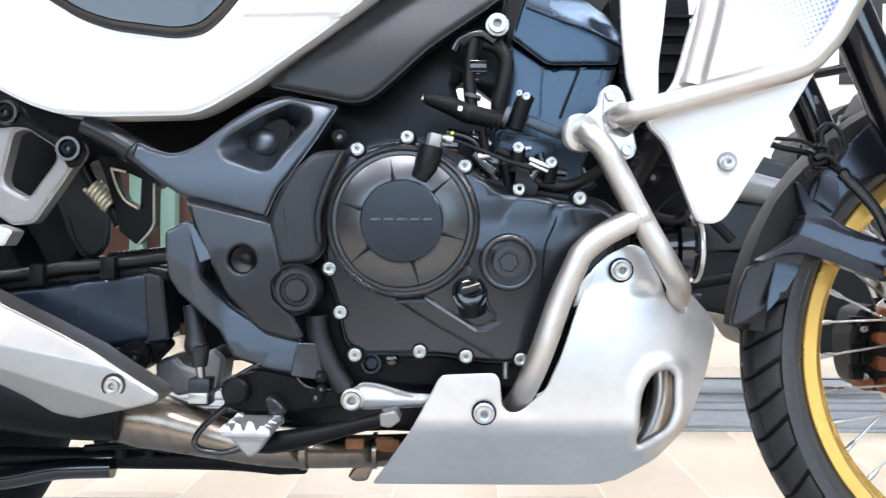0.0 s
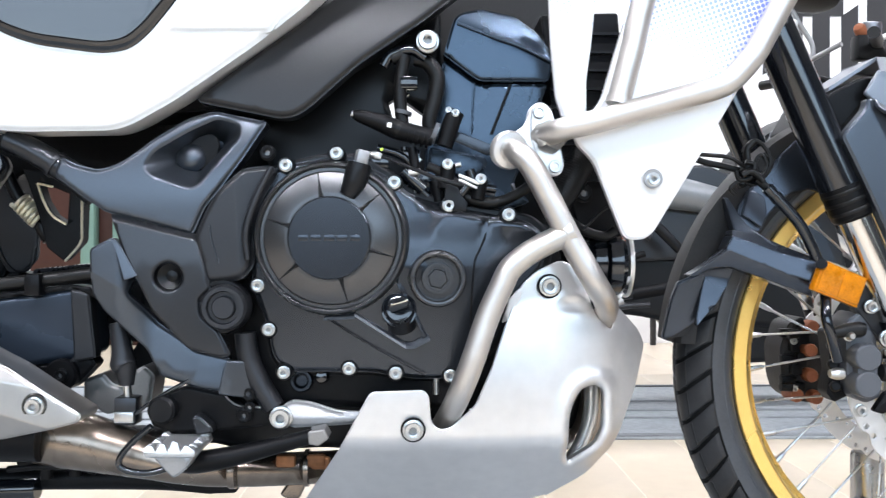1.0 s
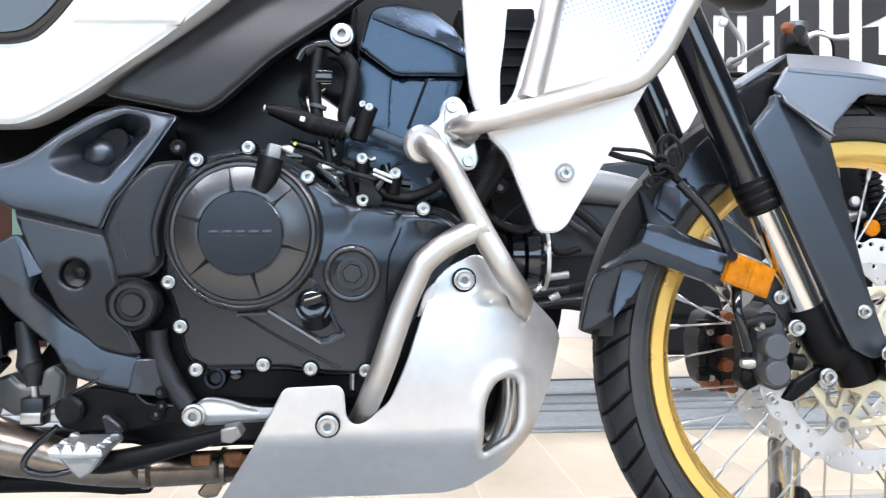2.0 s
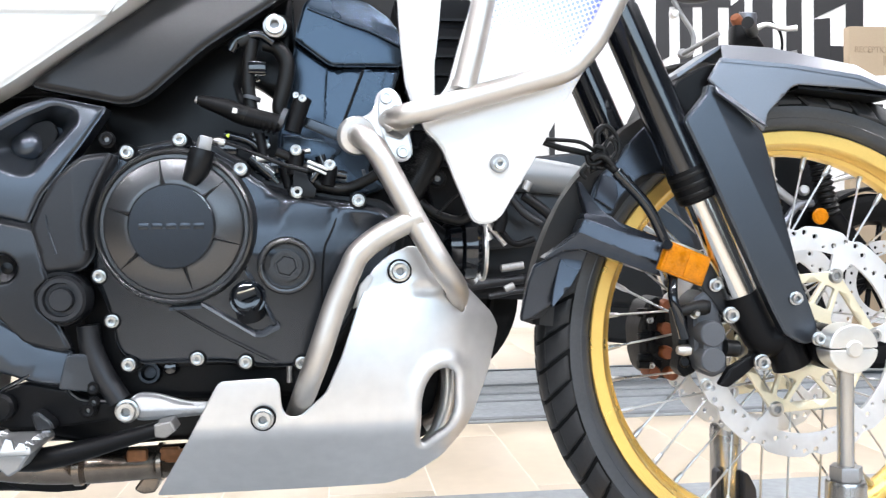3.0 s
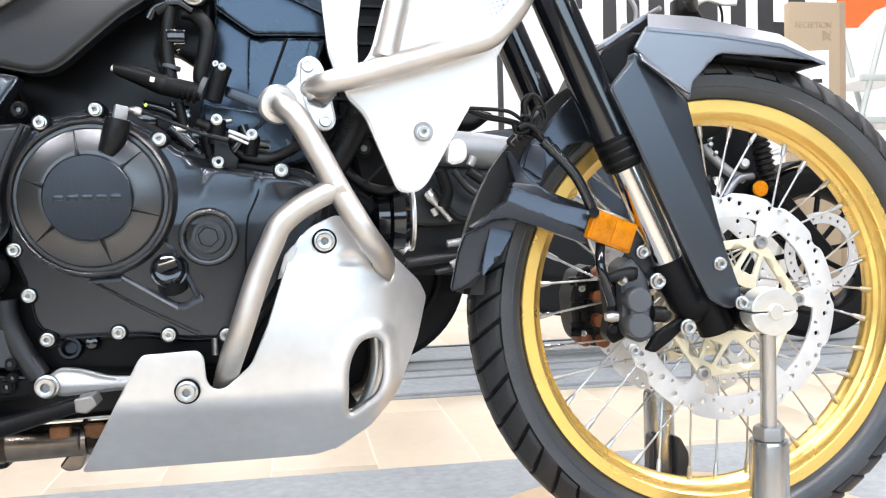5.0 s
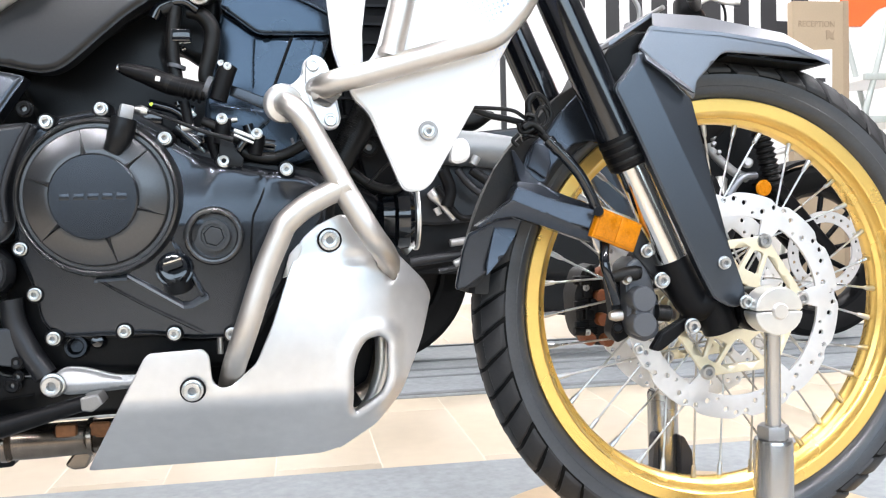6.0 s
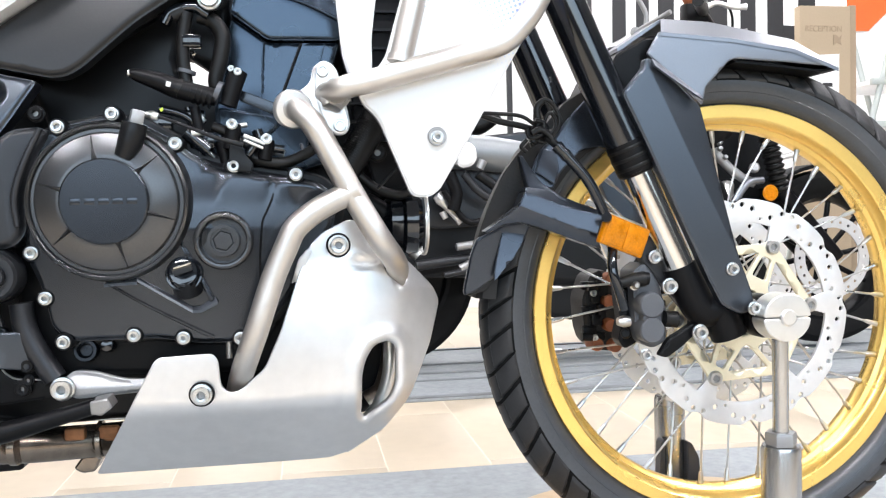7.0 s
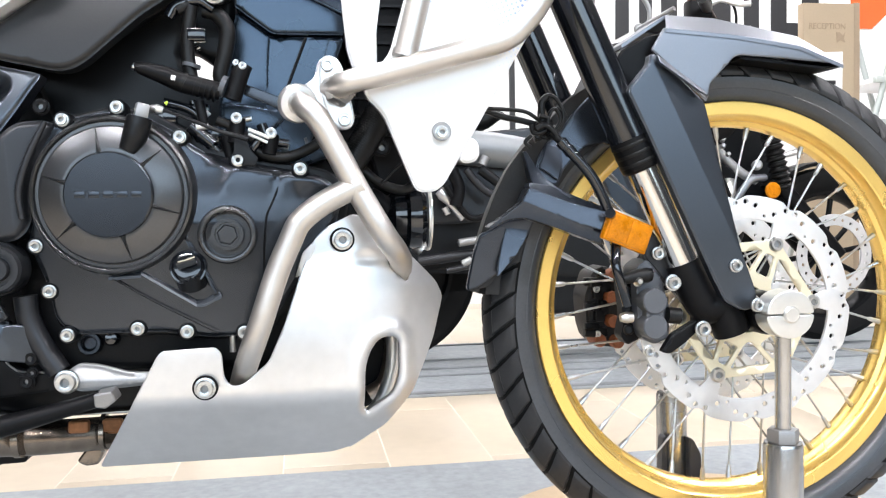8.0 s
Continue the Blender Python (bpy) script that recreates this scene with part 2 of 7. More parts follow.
def inside(q, loop):
    x, y = q[:, 0:1], q[:, 1:2]
    a, b = loop, np.roll(loop, -1, 0)
    cross = ((a[:, 1] > y) != (b[:, 1] > y)) & (x < (b[:, 0] - a[:, 0]) * (y - a[:, 1]) / (b[:, 1] - a[:, 1] + 1e-15) + a[:, 0])
    return cross.sum(1) % 2 == 1


def reach(q, loops):
    """The distance of points from the nearest outline."""
    best = np.full(len(q), 9.0)
    for loop in loops:
        a, b = loop, np.roll(loop, -1, 0)
        ab = b - a
        u = np.clip(((q[:, None] - a) * ab).sum(-1) / np.maximum((ab ** 2).sum(-1), 1e-12), 0, 1)
        best = np.minimum(best, np.linalg.norm(q[:, None] - (a + u[..., None] * ab), axis=-1).min(1))
    return best


def creased(a, b, slope):
    """Depth that grows on one side of the line from a to b."""
    ax, az, dx, dz = a[0], a[1], b[0] - a[0], b[1] - a[1]
    n = math.hypot(dx, dz)
    return lambda x, z: slope * max(0.0, ((x - ax) * dz - (z - az) * dx) / n)


def circle(cx, cz, r, n=10):
    return [(cx + r * math.cos(2 * math.pi * i / n), cz + r * math.sin(2 * math.pi * i / n)) for i in range(n)]


def plate_mesh(name, pts, y, thick, mat, r=0.004, soft=0.003, crown=None, holes=(), step=0.012, angle=40.0, folds=()):
    """A moulded plate in the x-z plane whose front stands at y, with rounded corners and edges, holes through it and a curved face."""
    if folds:
        bare, bends = crown, [creased(*f) for f in folds]

        def crown(x, z):
            return sum(f(x, z) for f in bends) + (bare(x, z) if bare else 0.0)

    outer = dense(fillet(pts, r) if r else pts, step)
    inner = [dense(h, step) for h in holes]
    loops = [outer] + inner
    pool, edges = [], []
    for loop in loops:
        n0 = len(pool)
        pool += list(loop)
        edges += [(n0 + i, n0 + (i + 1) % len(loop)) for i in range(len(loop))]
    extra = []
    if soft:
        for loop in loops:
            t = np.roll(loop, -1, 0) - np.roll(loop, 1, 0)
            nrm = np.stack([-t[:, 1], t[:, 0]], 1) / np.maximum(np.linalg.norm(t, axis=1), 1e-9)[:, None]
            for w in (0.3, 1.0):
                for sgn in (1, -1):
                    q = loop + sgn * nrm * soft * w
                    extra.append(q[(reach(q, loops) > soft * w * 0.9)])
    lo, hi = outer.min(0), outer.max(0)
    gx, gz = np.meshgrid(np.arange(lo[0], hi[0], step), np.arange(lo[1], hi[1], step))
    grid = np.stack([gx.ravel() + 0.3 * step * (np.arange(gx.size) % 2), gz.ravel()], 1)
    for a, b, _ in folds:
        a, b = np.array(a), np.array(b)
        u = (b - a) / np.linalg.norm(b - a)
        side = np.array([-u[1], u[0]])
        along = a + u * np.arange(-0.3, 0.3, 0.004)[:, None]
        grid = grid[np.abs((grid - a) @ side) > 0.004]
        for k in (-0.0015, 0.0, 0.0015):
            w = along + side * k
            extra.append(w[inside(w, outer)][(reach(w[inside(w, outer)], loops) > max(soft, 0.001))])
    extra.append(grid[reach(grid, loops) > max(soft * 1.2, step * 0.45)] if len(grid) else grid)
    extra = np.concatenate(extra)
    if len(extra):
        keep = inside(extra, outer)
        for h in inner:
            keep &= ~inside(extra, h)
        pool += list(extra[keep])
    v2, _, tris, *_ = delaunay_2d_cdt([Vector(p) for p in pool], edges, [], 0, 1e-6)
    q = np.array([(v.x, v.y) for v in v2])
    mid = np.array([q[list(f)].mean(0) for f in tris])
    ok = inside(mid, outer)
    for h in inner:
        ok &= ~inside(mid, h)
    tris = [f for f, k in zip(tris, ok) if k]
    d = np.minimum(reach(q, loops), soft) if soft else np.zeros(len(q))
    drop = soft - np.sqrt(np.maximum(soft ** 2 - (soft - d) ** 2, 0)) if soft else d
    lift = np.array([crown(*p) for p in q]) if crown else np.zeros(len(q))
    n = len(q)
    verts = [(p[0], y + a + b, p[1]) for p, a, b in zip(q, drop, lift)] + [(p[0], y + thick + max(b, -thick), p[1]) for p, b in zip(q, lift)]
    count = {}
    for f in tris:
        for i in range(3):
            e = (f[i], f[(i + 1) % 3])
            count[frozenset(e)] = count.get(frozenset(e), []) + [e]
    faces = [tuple(f) for f in tris] + [tuple(n + i for i in reversed(f)) for f in tris]
    faces += [(e[0][1], e[0][0], n + e[0][0], n + e[0][1]) for e in count.values() if len(e) == 1]
    used = sorted({i for f in faces for i in f})
    at = {i: k for k, i in enumerate(used)}
    me = mesh(name, [verts[i] for i in used], [[at[i] for i in f] for f in faces], mat, angle)

    def height(p):
        e = np.minimum(reach(p, loops), soft) if soft else np.zeros(len(p))
        h = soft - np.sqrt(np.maximum(soft ** 2 - (soft - e) ** 2, 0)) if soft else e
        if crown:
            h = h + np.array([crown(*w) for w in p])
        return h

    # Shading normals follow the moulded face itself, so that flat parts stay flat up to their rounded edges.
    eps = max(0.0003, 0.18 * soft)
    pull = q + (np.array(outer.mean(0)) - q) * 1e-6
    gx = (height(pull + (eps, 0)) - height(pull - (eps, 0))) / (2 * eps)
    gz = (height(pull + (0, eps)) - height(pull - (0, eps))) / (2 * eps)
    front = np.stack([gx, -np.ones(n), gz], 1)
    front /= np.linalg.norm(front, axis=1)[:, None]
    customs = [None] * len(me.loops)
    for f in me.polygons:
        face = all(used[v] < n for v in f.vertices)
        for li in f.loop_indices:
            customs[li] = tuple(front[used[me.loops[li].vertex_index]]) if face else tuple(f.normal)
    me.normals_split_custom_set(customs)
    return me


def plate(name, pts, y, thick, mat, parent, label="", **kw):
    return put(name, plate_mesh(name, pts, y, thick, mat, **kw), parent, None, label)


def smooth_path(pts, n=6):
    p = [Vector(v) for v in pts]
    if len(p) < 3:
        return p
    p = [2 * p[0] - p[1]] + p + [2 * p[-1] - p[-2]]
    out = []
    for i in range(1, len(p) - 2):
        for j in range(n):
            u = j / n
            a, b, c, d = p[i - 1], p[i], p[i + 1], p[i + 2]
            out.append(0.5 * (2 * b + (c - a) * u + (2 * a - 5 * b + 4 * c - d) * u * u + (3 * b - a - 3 * c + d) * u ** 3))
    return out + [p[-2]]


def tube_data(pts, radius, seg=14, n=6, cap=True):
    """Rings along a smooth path; radius is one number or one for each given point."""
    path = smooth_path(pts, n)
    radius = radius if isinstance(radius, (int, float)) else list(radius)
    if isinstance(radius, (int, float)):
        rad = [radius] * len(path)
    else:
        rad = [float(v) for v in np.interp(np.linspace(0, len(radius) - 1, len(path)), range(len(radius)), radius)]
    verts, faces = [], []
    side = None
    for i, p in enumerate(path):
        ahead = (path[min(i + 1, len(path) - 1)] - path[max(i - 1, 0)]).normalized()
        if side is None:
            side = ahead.orthogonal().normalized()
        side = (side - ahead * side.dot(ahead)).normalized()
        up = ahead.cross(side)
        verts += [p + rad[i] * (side * math.cos(2 * math.pi * k / seg) + up * math.sin(2 * math.pi * k / seg)) for k in range(seg)]
        if i:
            a, b = (i - 1) * seg, i * seg
            faces += [(a + k, a + (k + 1) % seg, b + (k + 1) % seg, b + k) for k in range(seg)]
    if cap:
        faces += [tuple(range(seg - 1, -1, -1)), tuple(range(len(verts) - seg, len(verts)))]
    return verts, faces


def tube(name, pts, radius, mat, parent, label="", seg=14, n=6):
    return part(name, *tube_data(pts, radius, seg, n), mat, parent, label, 50)


def lathe_data(profile, at, axis=(0, -1, 0), seg=40, closed=False):
    """A turned form: pairs of radius and height along the axis from at."""
    ax = Vector(axis).normalized()
    u = ax.orthogonal().normalized()
    w = ax.cross(u)
    verts, faces, k = [], [], len(profile)
    for i in range(seg):
        a = 2 * math.pi * i / seg
        way = u * math.cos(a) + w * math.sin(a)
        verts += [Vector(at) + way * max(r, 1e-5) + ax * h for r, h in profile]
    for i in range(seg):
        a, b = i * k, (i + 1) % seg * k
        faces += [(a + j, a + (j + 1) % k, b + (j + 1) % k, b + j) for j in range(k if closed else k - 1)]
    return verts, faces


def lathe(name, profile, at, mat, parent, label="", axis=(0, -1, 0), seg=40, closed=False, angle=35.0):
    return part(name, *lathe_data(profile, at, axis, seg, closed), mat, parent, label, angle)


def joined(*datas):
    verts, faces = [], []
    for v, f in datas:
        n = len(verts)
        verts += list(v)
        faces += [tuple(n + i for i in g) for g in f]
    return verts, faces


def box_data(a, b, chamfer=0.003):
    """A block from corner a to corner b with chamfered edges."""
    bm = bmesh.new()
    bmesh.ops.create_cube(bm, size=1)
    for v in bm.verts:
        v.co = [a[i] + (b[i] - a[i]) * (v.co[i] + 0.5) for i in range(3)]
    if chamfer:
        bmesh.ops.bevel(bm, geom=bm.edges[:], offset=min(chamfer, 0.45 * min(abs(b[i] - a[i]) for i in range(3))), segments=2, affect="EDGES", profile=0.5)
    bm.verts.index_update()
    out = [v.co.copy() for v in bm.verts], [tuple(v.index for v in f.verts) for f in bm.faces]
    bm.free()
    return out


def turned(data, m):
    return [m @ Vector(v) for v in data[0]], data[1]


def socket_mesh(name, mat, hexed=False):
    """A bolt head of radius 1 that faces along -y, with a socket in it."""
    prof = [(0.0, 0.35), (0.42, 0.35), (0.38, 0.75), (0.52, 0.8), (0.74, 0.8), (0.8, 0.72), (0.82, 0.3), (0.98, 0.26), (1.0, 0.2), (1.0, 0.0)]
    if hexed:
        prof = [(0.0, 0.62), (0.3, 0.66), (0.6, 0.7), (0.68, 0.66), (0.72, 0.3), (0.98, 0.24), (1.0, 0.18), (1.0, 0.0)]
    prof[0:2] = [(0.0, 0.12), (0.34, 0.12)]
    me = mesh(name, *lathe_data(prof, (0, 0, 0), (0, -1, 0), 6 if hexed else 18), mat, 30)
    # Grey socket floor paints the recess's shade into plated bolts.
    me.materials.append(GREY_CAST)
    for f in me.polygons:
        c = f.center
        if math.hypot(c.x, c.z) < 0.345:
            f.material_index = 1
    return me


BOLT = socket_mesh("bolt", ZINC)
BOLT_BLACK = socket_mesh("bolt_black", BLACK)
WASHER = mesh("washer", *lathe_data([(0.55, 0.0), (0.55, 0.2), (0.92, 0.24), (1.0, 0.15), (1.0, 0.0)], (0, 0, 0), (0, -1, 0), 24), BLACK, 35)

WASHER_GREY = WASHER.copy()
WASHER_GREY.materials[0] = GREY_CAST


def bolt(at, r, parent, me=None, name="bolt", label="", turn=None):
    return put(name, me or BOLT, parent, Matrix.Translation(at) @ (turn or Matrix()) @ Matrix.Scale(r, 4), label)

# ---- the showroom ----
X0, X1, Y0, Y1, HIGH = -4.5, 6.0, -5.0, 3.55, 3.2


def block(name, a, b, mat, label, category="", kind="structure", chamfer=0.0):
    ob = put(name, mesh(name, *box_data(a, b, chamfer), mat), None)
    return tagged(ob, label, category, "", kind)


floor = block("floor", (X0 - 0.2, Y0 - 0.2, -0.2), (X1 + 0.2, Y1 + 0.2, -0.0006), GROUT, "pale grout bed under cream floor tiles", "floor")
block("ceiling", (X0 - 0.2, Y0 - 0.2, HIGH), (X1 + 0.2, Y1 + 0.2, HIGH + 0.2), CEIL, "plain grey showroom ceiling", "ceiling")
block("wall_north", (X0, Y1, -0.003), (X1, Y1 + 0.15, HIGH), WALL, "white showroom wall with large black lettering", "wall")
block("wall_west", (X0 - 0.15, Y0, -0.003), (X0, Y1, HIGH), WALL_GREY, "plain dark grey showroom wall", "wall")
block("wall_east", (X1, Y0, -0.003), (X1 + 0.15, Y1, HIGH), WALL_GREY, "plain dark grey showroom wall", "wall")
# The unseen shop front behind the viewer: a low dark wall, a head and piers round one wide opening.
block("wall_south", (X0, Y0 - 0.15, -0.003), (X1, Y0, 0.95), WALL_GREY, "low grey wall under the shop window", "wall")
block("trim", (X0, Y0 - 0.15, 2.75), (X1, Y0, HIGH), WALL_GREY, "grey beam over the shop window", "wall")
for k in range(8):
    x = X0 + 0.04 + k * (X1 - X0 - 0.08) / 7
    block("window_frame", (x - 0.04, Y0 - 0.11, 0.95), (x + 0.04, Y0 - 0.03, 2.75), GLASS_TRIM, "dark metal mullion of the shop window", "window frame")

# Ceiling light panels.
light = empty("ceiling_light", (CEILING_LIGHTS[0][0], CEILING_LIGHTS[0][1], HIGH), "long narrow white ceiling light", "ceiling light", "ceiling lights")
lx, ly = CEILING_LIGHTS[0]
frame_bars = [box_data((lx - 0.65, ly - 0.10, HIGH - 0.05), (lx + 0.65, ly - 0.08, HIGH), 0.003), box_data((lx - 0.65, ly + 0.08, HIGH - 0.05), (lx + 0.65, ly + 0.10, HIGH), 0.003)]
frame_bars += [box_data((lx - 0.65, ly - 0.079, HIGH - 0.05), (lx - 0.63, ly + 0.079, HIGH), 0.003), box_data((lx + 0.63, ly - 0.079, HIGH - 0.05), (lx + 0.65, ly + 0.079, HIGH), 0.003)]
part("light_frame", *joined(*frame_bars), WALL, light)
part("diffuser", *box_data((lx - 0.628, ly - 0.077, HIGH - 0.03), (lx + 0.628, ly + 0.077, HIGH - 0.02), 0), DIFFUSER, light)
for px, py in CEILING_LIGHTS[1:]:
    copy_thing(light, pose(px, py, HIGH))

# Lettering on the wall: black upright strokes with white gaps, cut by slanted ends.
letters = empty("wall_lettering", (3.0, Y1, 1.6), "large black block lettering on the white wall", "lettering")
YL = Y1 - 0.006


def stroke(pts):
    plate("letter_stroke", pts, YL, 0.004, LETTER, letters, r=0, soft=0, step=0.5)


for loop in (
    [(2.046, 2.309), (2.121, 2.311), (2.118, 1.512), (2.037, 1.470)],
    [(2.180, 1.795), (2.257, 1.795), (2.257, 1.361), (2.180, 1.360)],
    [(2.121, 2.311), (2.488, 2.322), (2.483, 1.795), (2.116, 1.792)],
    [(2.312, 1.795), (2.408, 1.795), (2.408, 1.362), (2.312, 1.361)],
    [(2.472, 1.795), (2.566, 1.860), (2.566, 1.363), (2.472, 1.362)],
    [(2.616, 2.326), (2.736, 2.329), (2.735, 1.364), (2.614, 1.363)],
    [(2.988, 1.735), (3.086, 1.745), (3.086, 1.366), (2.988, 1.365)],
    [(2.820, 2.331), (2.912, 2.333), (2.912, 1.365), (2.818, 1.364)],
    [(3.087, 1.585), (3.182, 1.583), (3.182, 1.480), (3.087, 1.366)],
    [(3.188, 2.342), (3.295, 2.345), (3.291, 1.655), (3.182, 1.517)],
    [(2.988, 2.336), (3.188, 2.342), (3.185, 1.830), (2.988, 1.740)],
    [(1.794, 2.301), (1.924, 2.305), (1.917, 1.643), (1.836, 1.642)],
):
    stroke(loop)
plate("orange_shape", [(3.418, 2.193), (4.114, 2.216), (4.112, 1.776), (3.748, 1.662), (3.635, 1.559), (3.497, 1.558), (3.498, 1.731)], YL, 0.004, ORANGE, letters, "orange-red printed shape", r=0, soft=0, step=0.5)

# Cream tiles, laid as long boards across the line of the motorcycles.
TILE_W, TILE_L, JOINT = 0.212, 0.90, 0.0028
tile_near = mesh("floor_tile", *box_data((0, 0, -0.0035), (TILE_W - JOINT, TILE_L - JOINT, 0), 0.0008), FLOOR, 30)
far_tiles = []
for i in range(-21, 28):
    for j in range(-6, 4):
        tx, ty = 0.006 + i * TILE_W, j * TILE_L + (0.45 if i % 2 else 0.0) + 0.15
        if tx < X0 or tx > X1 - TILE_W or ty < Y0 - TILE_L or ty > Y1:
            continue
        if -0.9 < tx < 2.2 and -0.6 < ty < 3.0:
            put("floor_tile", tile_near, floor, Matrix.Translation((tx, ty, 0)))
        else:
            far_tiles.append(box_data((tx, max(ty, Y0), -0.0035), (tx + TILE_W - JOINT, max(Y0 + 0.02, min(ty + TILE_L - JOINT, Y1)), 0), 0))
outer_tiles = put("outer_floor_tiles", mesh("outer_floor_tiles", *joined(*far_tiles), FLOOR), floor)
outer_tiles["kind"] = "stuff"


def floor_mat(y0, y1, x0, x1, ribs):
    ob = put("floor_mat", mesh("floor_mat", *box_data((x0, y0, 0.0), (x1, y1, 0.008), 0.002), MAT_GREY), None)
    tagged(ob, "long grey ribbed mat laid on the tiles", "floor mat", "grey floor mats", "")
    for y, w in ribs:
        put("mat_rib", mesh("mat_rib", *box_data((x0 + 0.004, y, 0.0075), (x1 - 0.004, y + w, 0.013), 0.002), MAT_RIB), ob)
    return ob


floor_mat(-0.75, 0.535, -2.6, 3.4, [])
floor_mat(1.19, 2.06, -2.6, 3.6, [(1.195, 0.022), (1.44, 0.010), (1.56, 0.016), (1.72, 0.008), (2.03, 0.02)])

# ---- front wheel stand ----
stand = empty("wheel_stand", (0.865, 0.0, 0.0), "steel axle stand with two sleeved posts on a plywood base", "wheel stand")
lathe("base_plate", [(0.0, 0.021), (0.352, 0.021), (0.36, 0.018), (0.36, 0.0085), (0.0, 0.0085)], (0.852, 0.0, 0.0), PLY, stand, "round tan plywood base", (0, 0, 1), 72)
for sy in (-0.155, 0.155):
    cx = 0.8525 if sy < 0 else 0.8435
    post = lathe("post", [(0.0, 0.345), (0.0098, 0.345), (0.0098, 0.20), (0.0, 0.20)], (cx, sy, 0.0), STAND_STEEL, stand, "bright steel rod", (0, 0, 1), 24)
    lathe("sleeve", [(0.0, 0.021), (0.034, 0.021), (0.034, 0.030), (0.0245, 0.040), (0.0240, 0.208), (0.0225, 0.2125), (0.012, 0.2125)], (cx, sy, 0.0), STAND_STEEL, stand, "brushed steel sleeve", (0, 0, 1), 32)
    lathe("collar_nut", [(0.011, 0.213), (0.0185, 0.213), (0.0195, 0.2155), (0.0195, 0.227), (0.0185, 0.2295), (0.011, 0.2295)], (cx, sy, 0.0), GREY_CAST, stand, "dull chromed hexagonal collar nut", (0, 0, 1), 6, False, 20)
    for k in (-1, 1):
        bolt((cx + 0.028 * k, sy - 0.0, 0.050), 0.005, stand)
for k in (0, 1):
    fin = [(0.858, 0.147), (0.865, 0.143), (0.877, 0.120), (0.880, 0.074), (0.858, 0.076)] if k else [(.814, .148), (.820, .153), (.820, .084), (.811, .084)]
    plate("gusset", fin, 0.12, 0.02, GLASS_TRIM, stand, "black clamp lug", r=0.004, soft=0.002)
# Split clamp round the axle end.
AX = (0.8485, -0.180, 0.3752)
for upper in (1, -1):
    h, g = 0.031, 0.0008
    arc = [(AX[0] + h * math.cos(a), AX[2] + upper * (g + h * 0.93 * math.sin(a))) for a in np.linspace(0, math.pi, 12)]
    plate("axle_clamp", arc, AX[1], 0.030, STEEL, stand, "machined aluminium half clamp", r=0.003, soft=0.0014)
lathe("axle_end", [(0, 0.004), (0.0085, 0.004), (0.0105, 0.002), (0.0105, -0.01)], (AX[0], AX[1], AX[2]), STEEL, stand, "", (0, -1, 0), 24)
bolt((0.815, -0.160, 0.386), 0.0085, stand)

# ---- the motorcycle ----
bike = empty("motorcycle", (0.3, 0.0, 0.0), "white and black adventure motorcycle with gold wheels on a stand", "motorcycle")
W = Vector((0.853, 0.0, 0.3695))
ARC = Vector((0.860, 0.0, 0.374))

# Front wheel.
hub = lathe("front_wheel", [(0.012, -0.060), (0.034, -0.058), (0.036, -0.050), (0.046, -0.046), (0.046, -0.036), (0.024, -0.030), (0.022, -0.02), (0.022, 0.02), (0.024, 0.030), (0.046, 0.036), (0.046, 0.046), (0.036, 0.050), (0.034, 0.058), (0.012, 0.060)], W, GLOSS_BLACK, bike, "gold-rimmed wire-spoked front wheel")
rim_half = [(0.2595, 0.0), (0.264, 0.014), (0.270, 0.023), (0.280, 0.0245), (0.2830, 0.0285), (0.2828, 0.0325), (0.2815, 0.0338), (0.2664, 0.0330), (0.2646, 0.0318), (0.2640, 0.0290), (0.2600, 0.0225), (0.2580, 0.0205), (0.2572, 0.0150), (0.2520, 0.0110), (0.2505, 0.0060), (0.2500, 0.0)]
rim_profile = rim_half + [(r, -y) for r, y in reversed(rim_half[1:-1])]
lathe("rim", rim_profile, W, GOLD, hub, "gold anodised rim", (0, -1, 0), 120, True, 28)
tyre_half = [(0.2830, 0.028), (0.2865, 0.0345), (0.292, 0.0405), (0.302, 0.0455), (0.314, 0.0458), (0.3265, 0.0396), (0.3375, 0.0296), (0.3442, 0.0166), (0.3465, 0.0)]
wall_profile = [(0.276, 0.022)] + tyre_half[:5] + [(0.308, 0.030), (0.285, 0.020)]
tyre_base = joined(*[lathe_data(wall_profile, W, (0, s, 0), 120, True) for s in (-1, 1)])
crown_profile = [(0.308, -0.036)] + [(r, -y) for r, y in tyre_half[4:]] + [(r, y) for r, y in reversed(tyre_half[4:-1])] + [(0.308, 0.036)]
rings = [lathe_data([(0.297 + d, 0.0432 + 0.0008), (0.2985 + d, 0.0446 + d * 0.12), (0.300 + d, 0.0440 + d * 0.14)], W, (0, s, 0), 120) for d in (0.0,) for s in (-1, 1)]
tyre = part("tyre", *joined(tyre_base, *rings), SIDEWALL, hub, "black rubber tyre", 30)
# Groove shade is in the colour: floor rubber far darker than the blocks.
part("shaded_tread_floor", *lathe_data(crown_profile, W, (0, -1, 0), 120, True), TYRE, tyre, "", 30)


def tread_point(a, s, lift):
    """A point of the tread at the angle a; s runs from -1 to 1 across it."""
    table = [(0.0, 0.3465, 0.0), (0.31, 0.3442, 0.0166), (0.57, 0.3375, 0.0296), (0.80, 0.3265, 0.0396), (1.0, 0.314, 0.0458)]
    q = abs(s)
    r = np.interp(q, [t[0] for t in table], [t[1] for t in table]) + lift * (1 - 0.25 * q)
    y = np.interp(q, [t[0] for t in table], [t[2] for t in table]) + lift * 0.45 * q
    return W + Vector((r * math.cos(a), math.copysign(y, s), r * math.sin(a)))


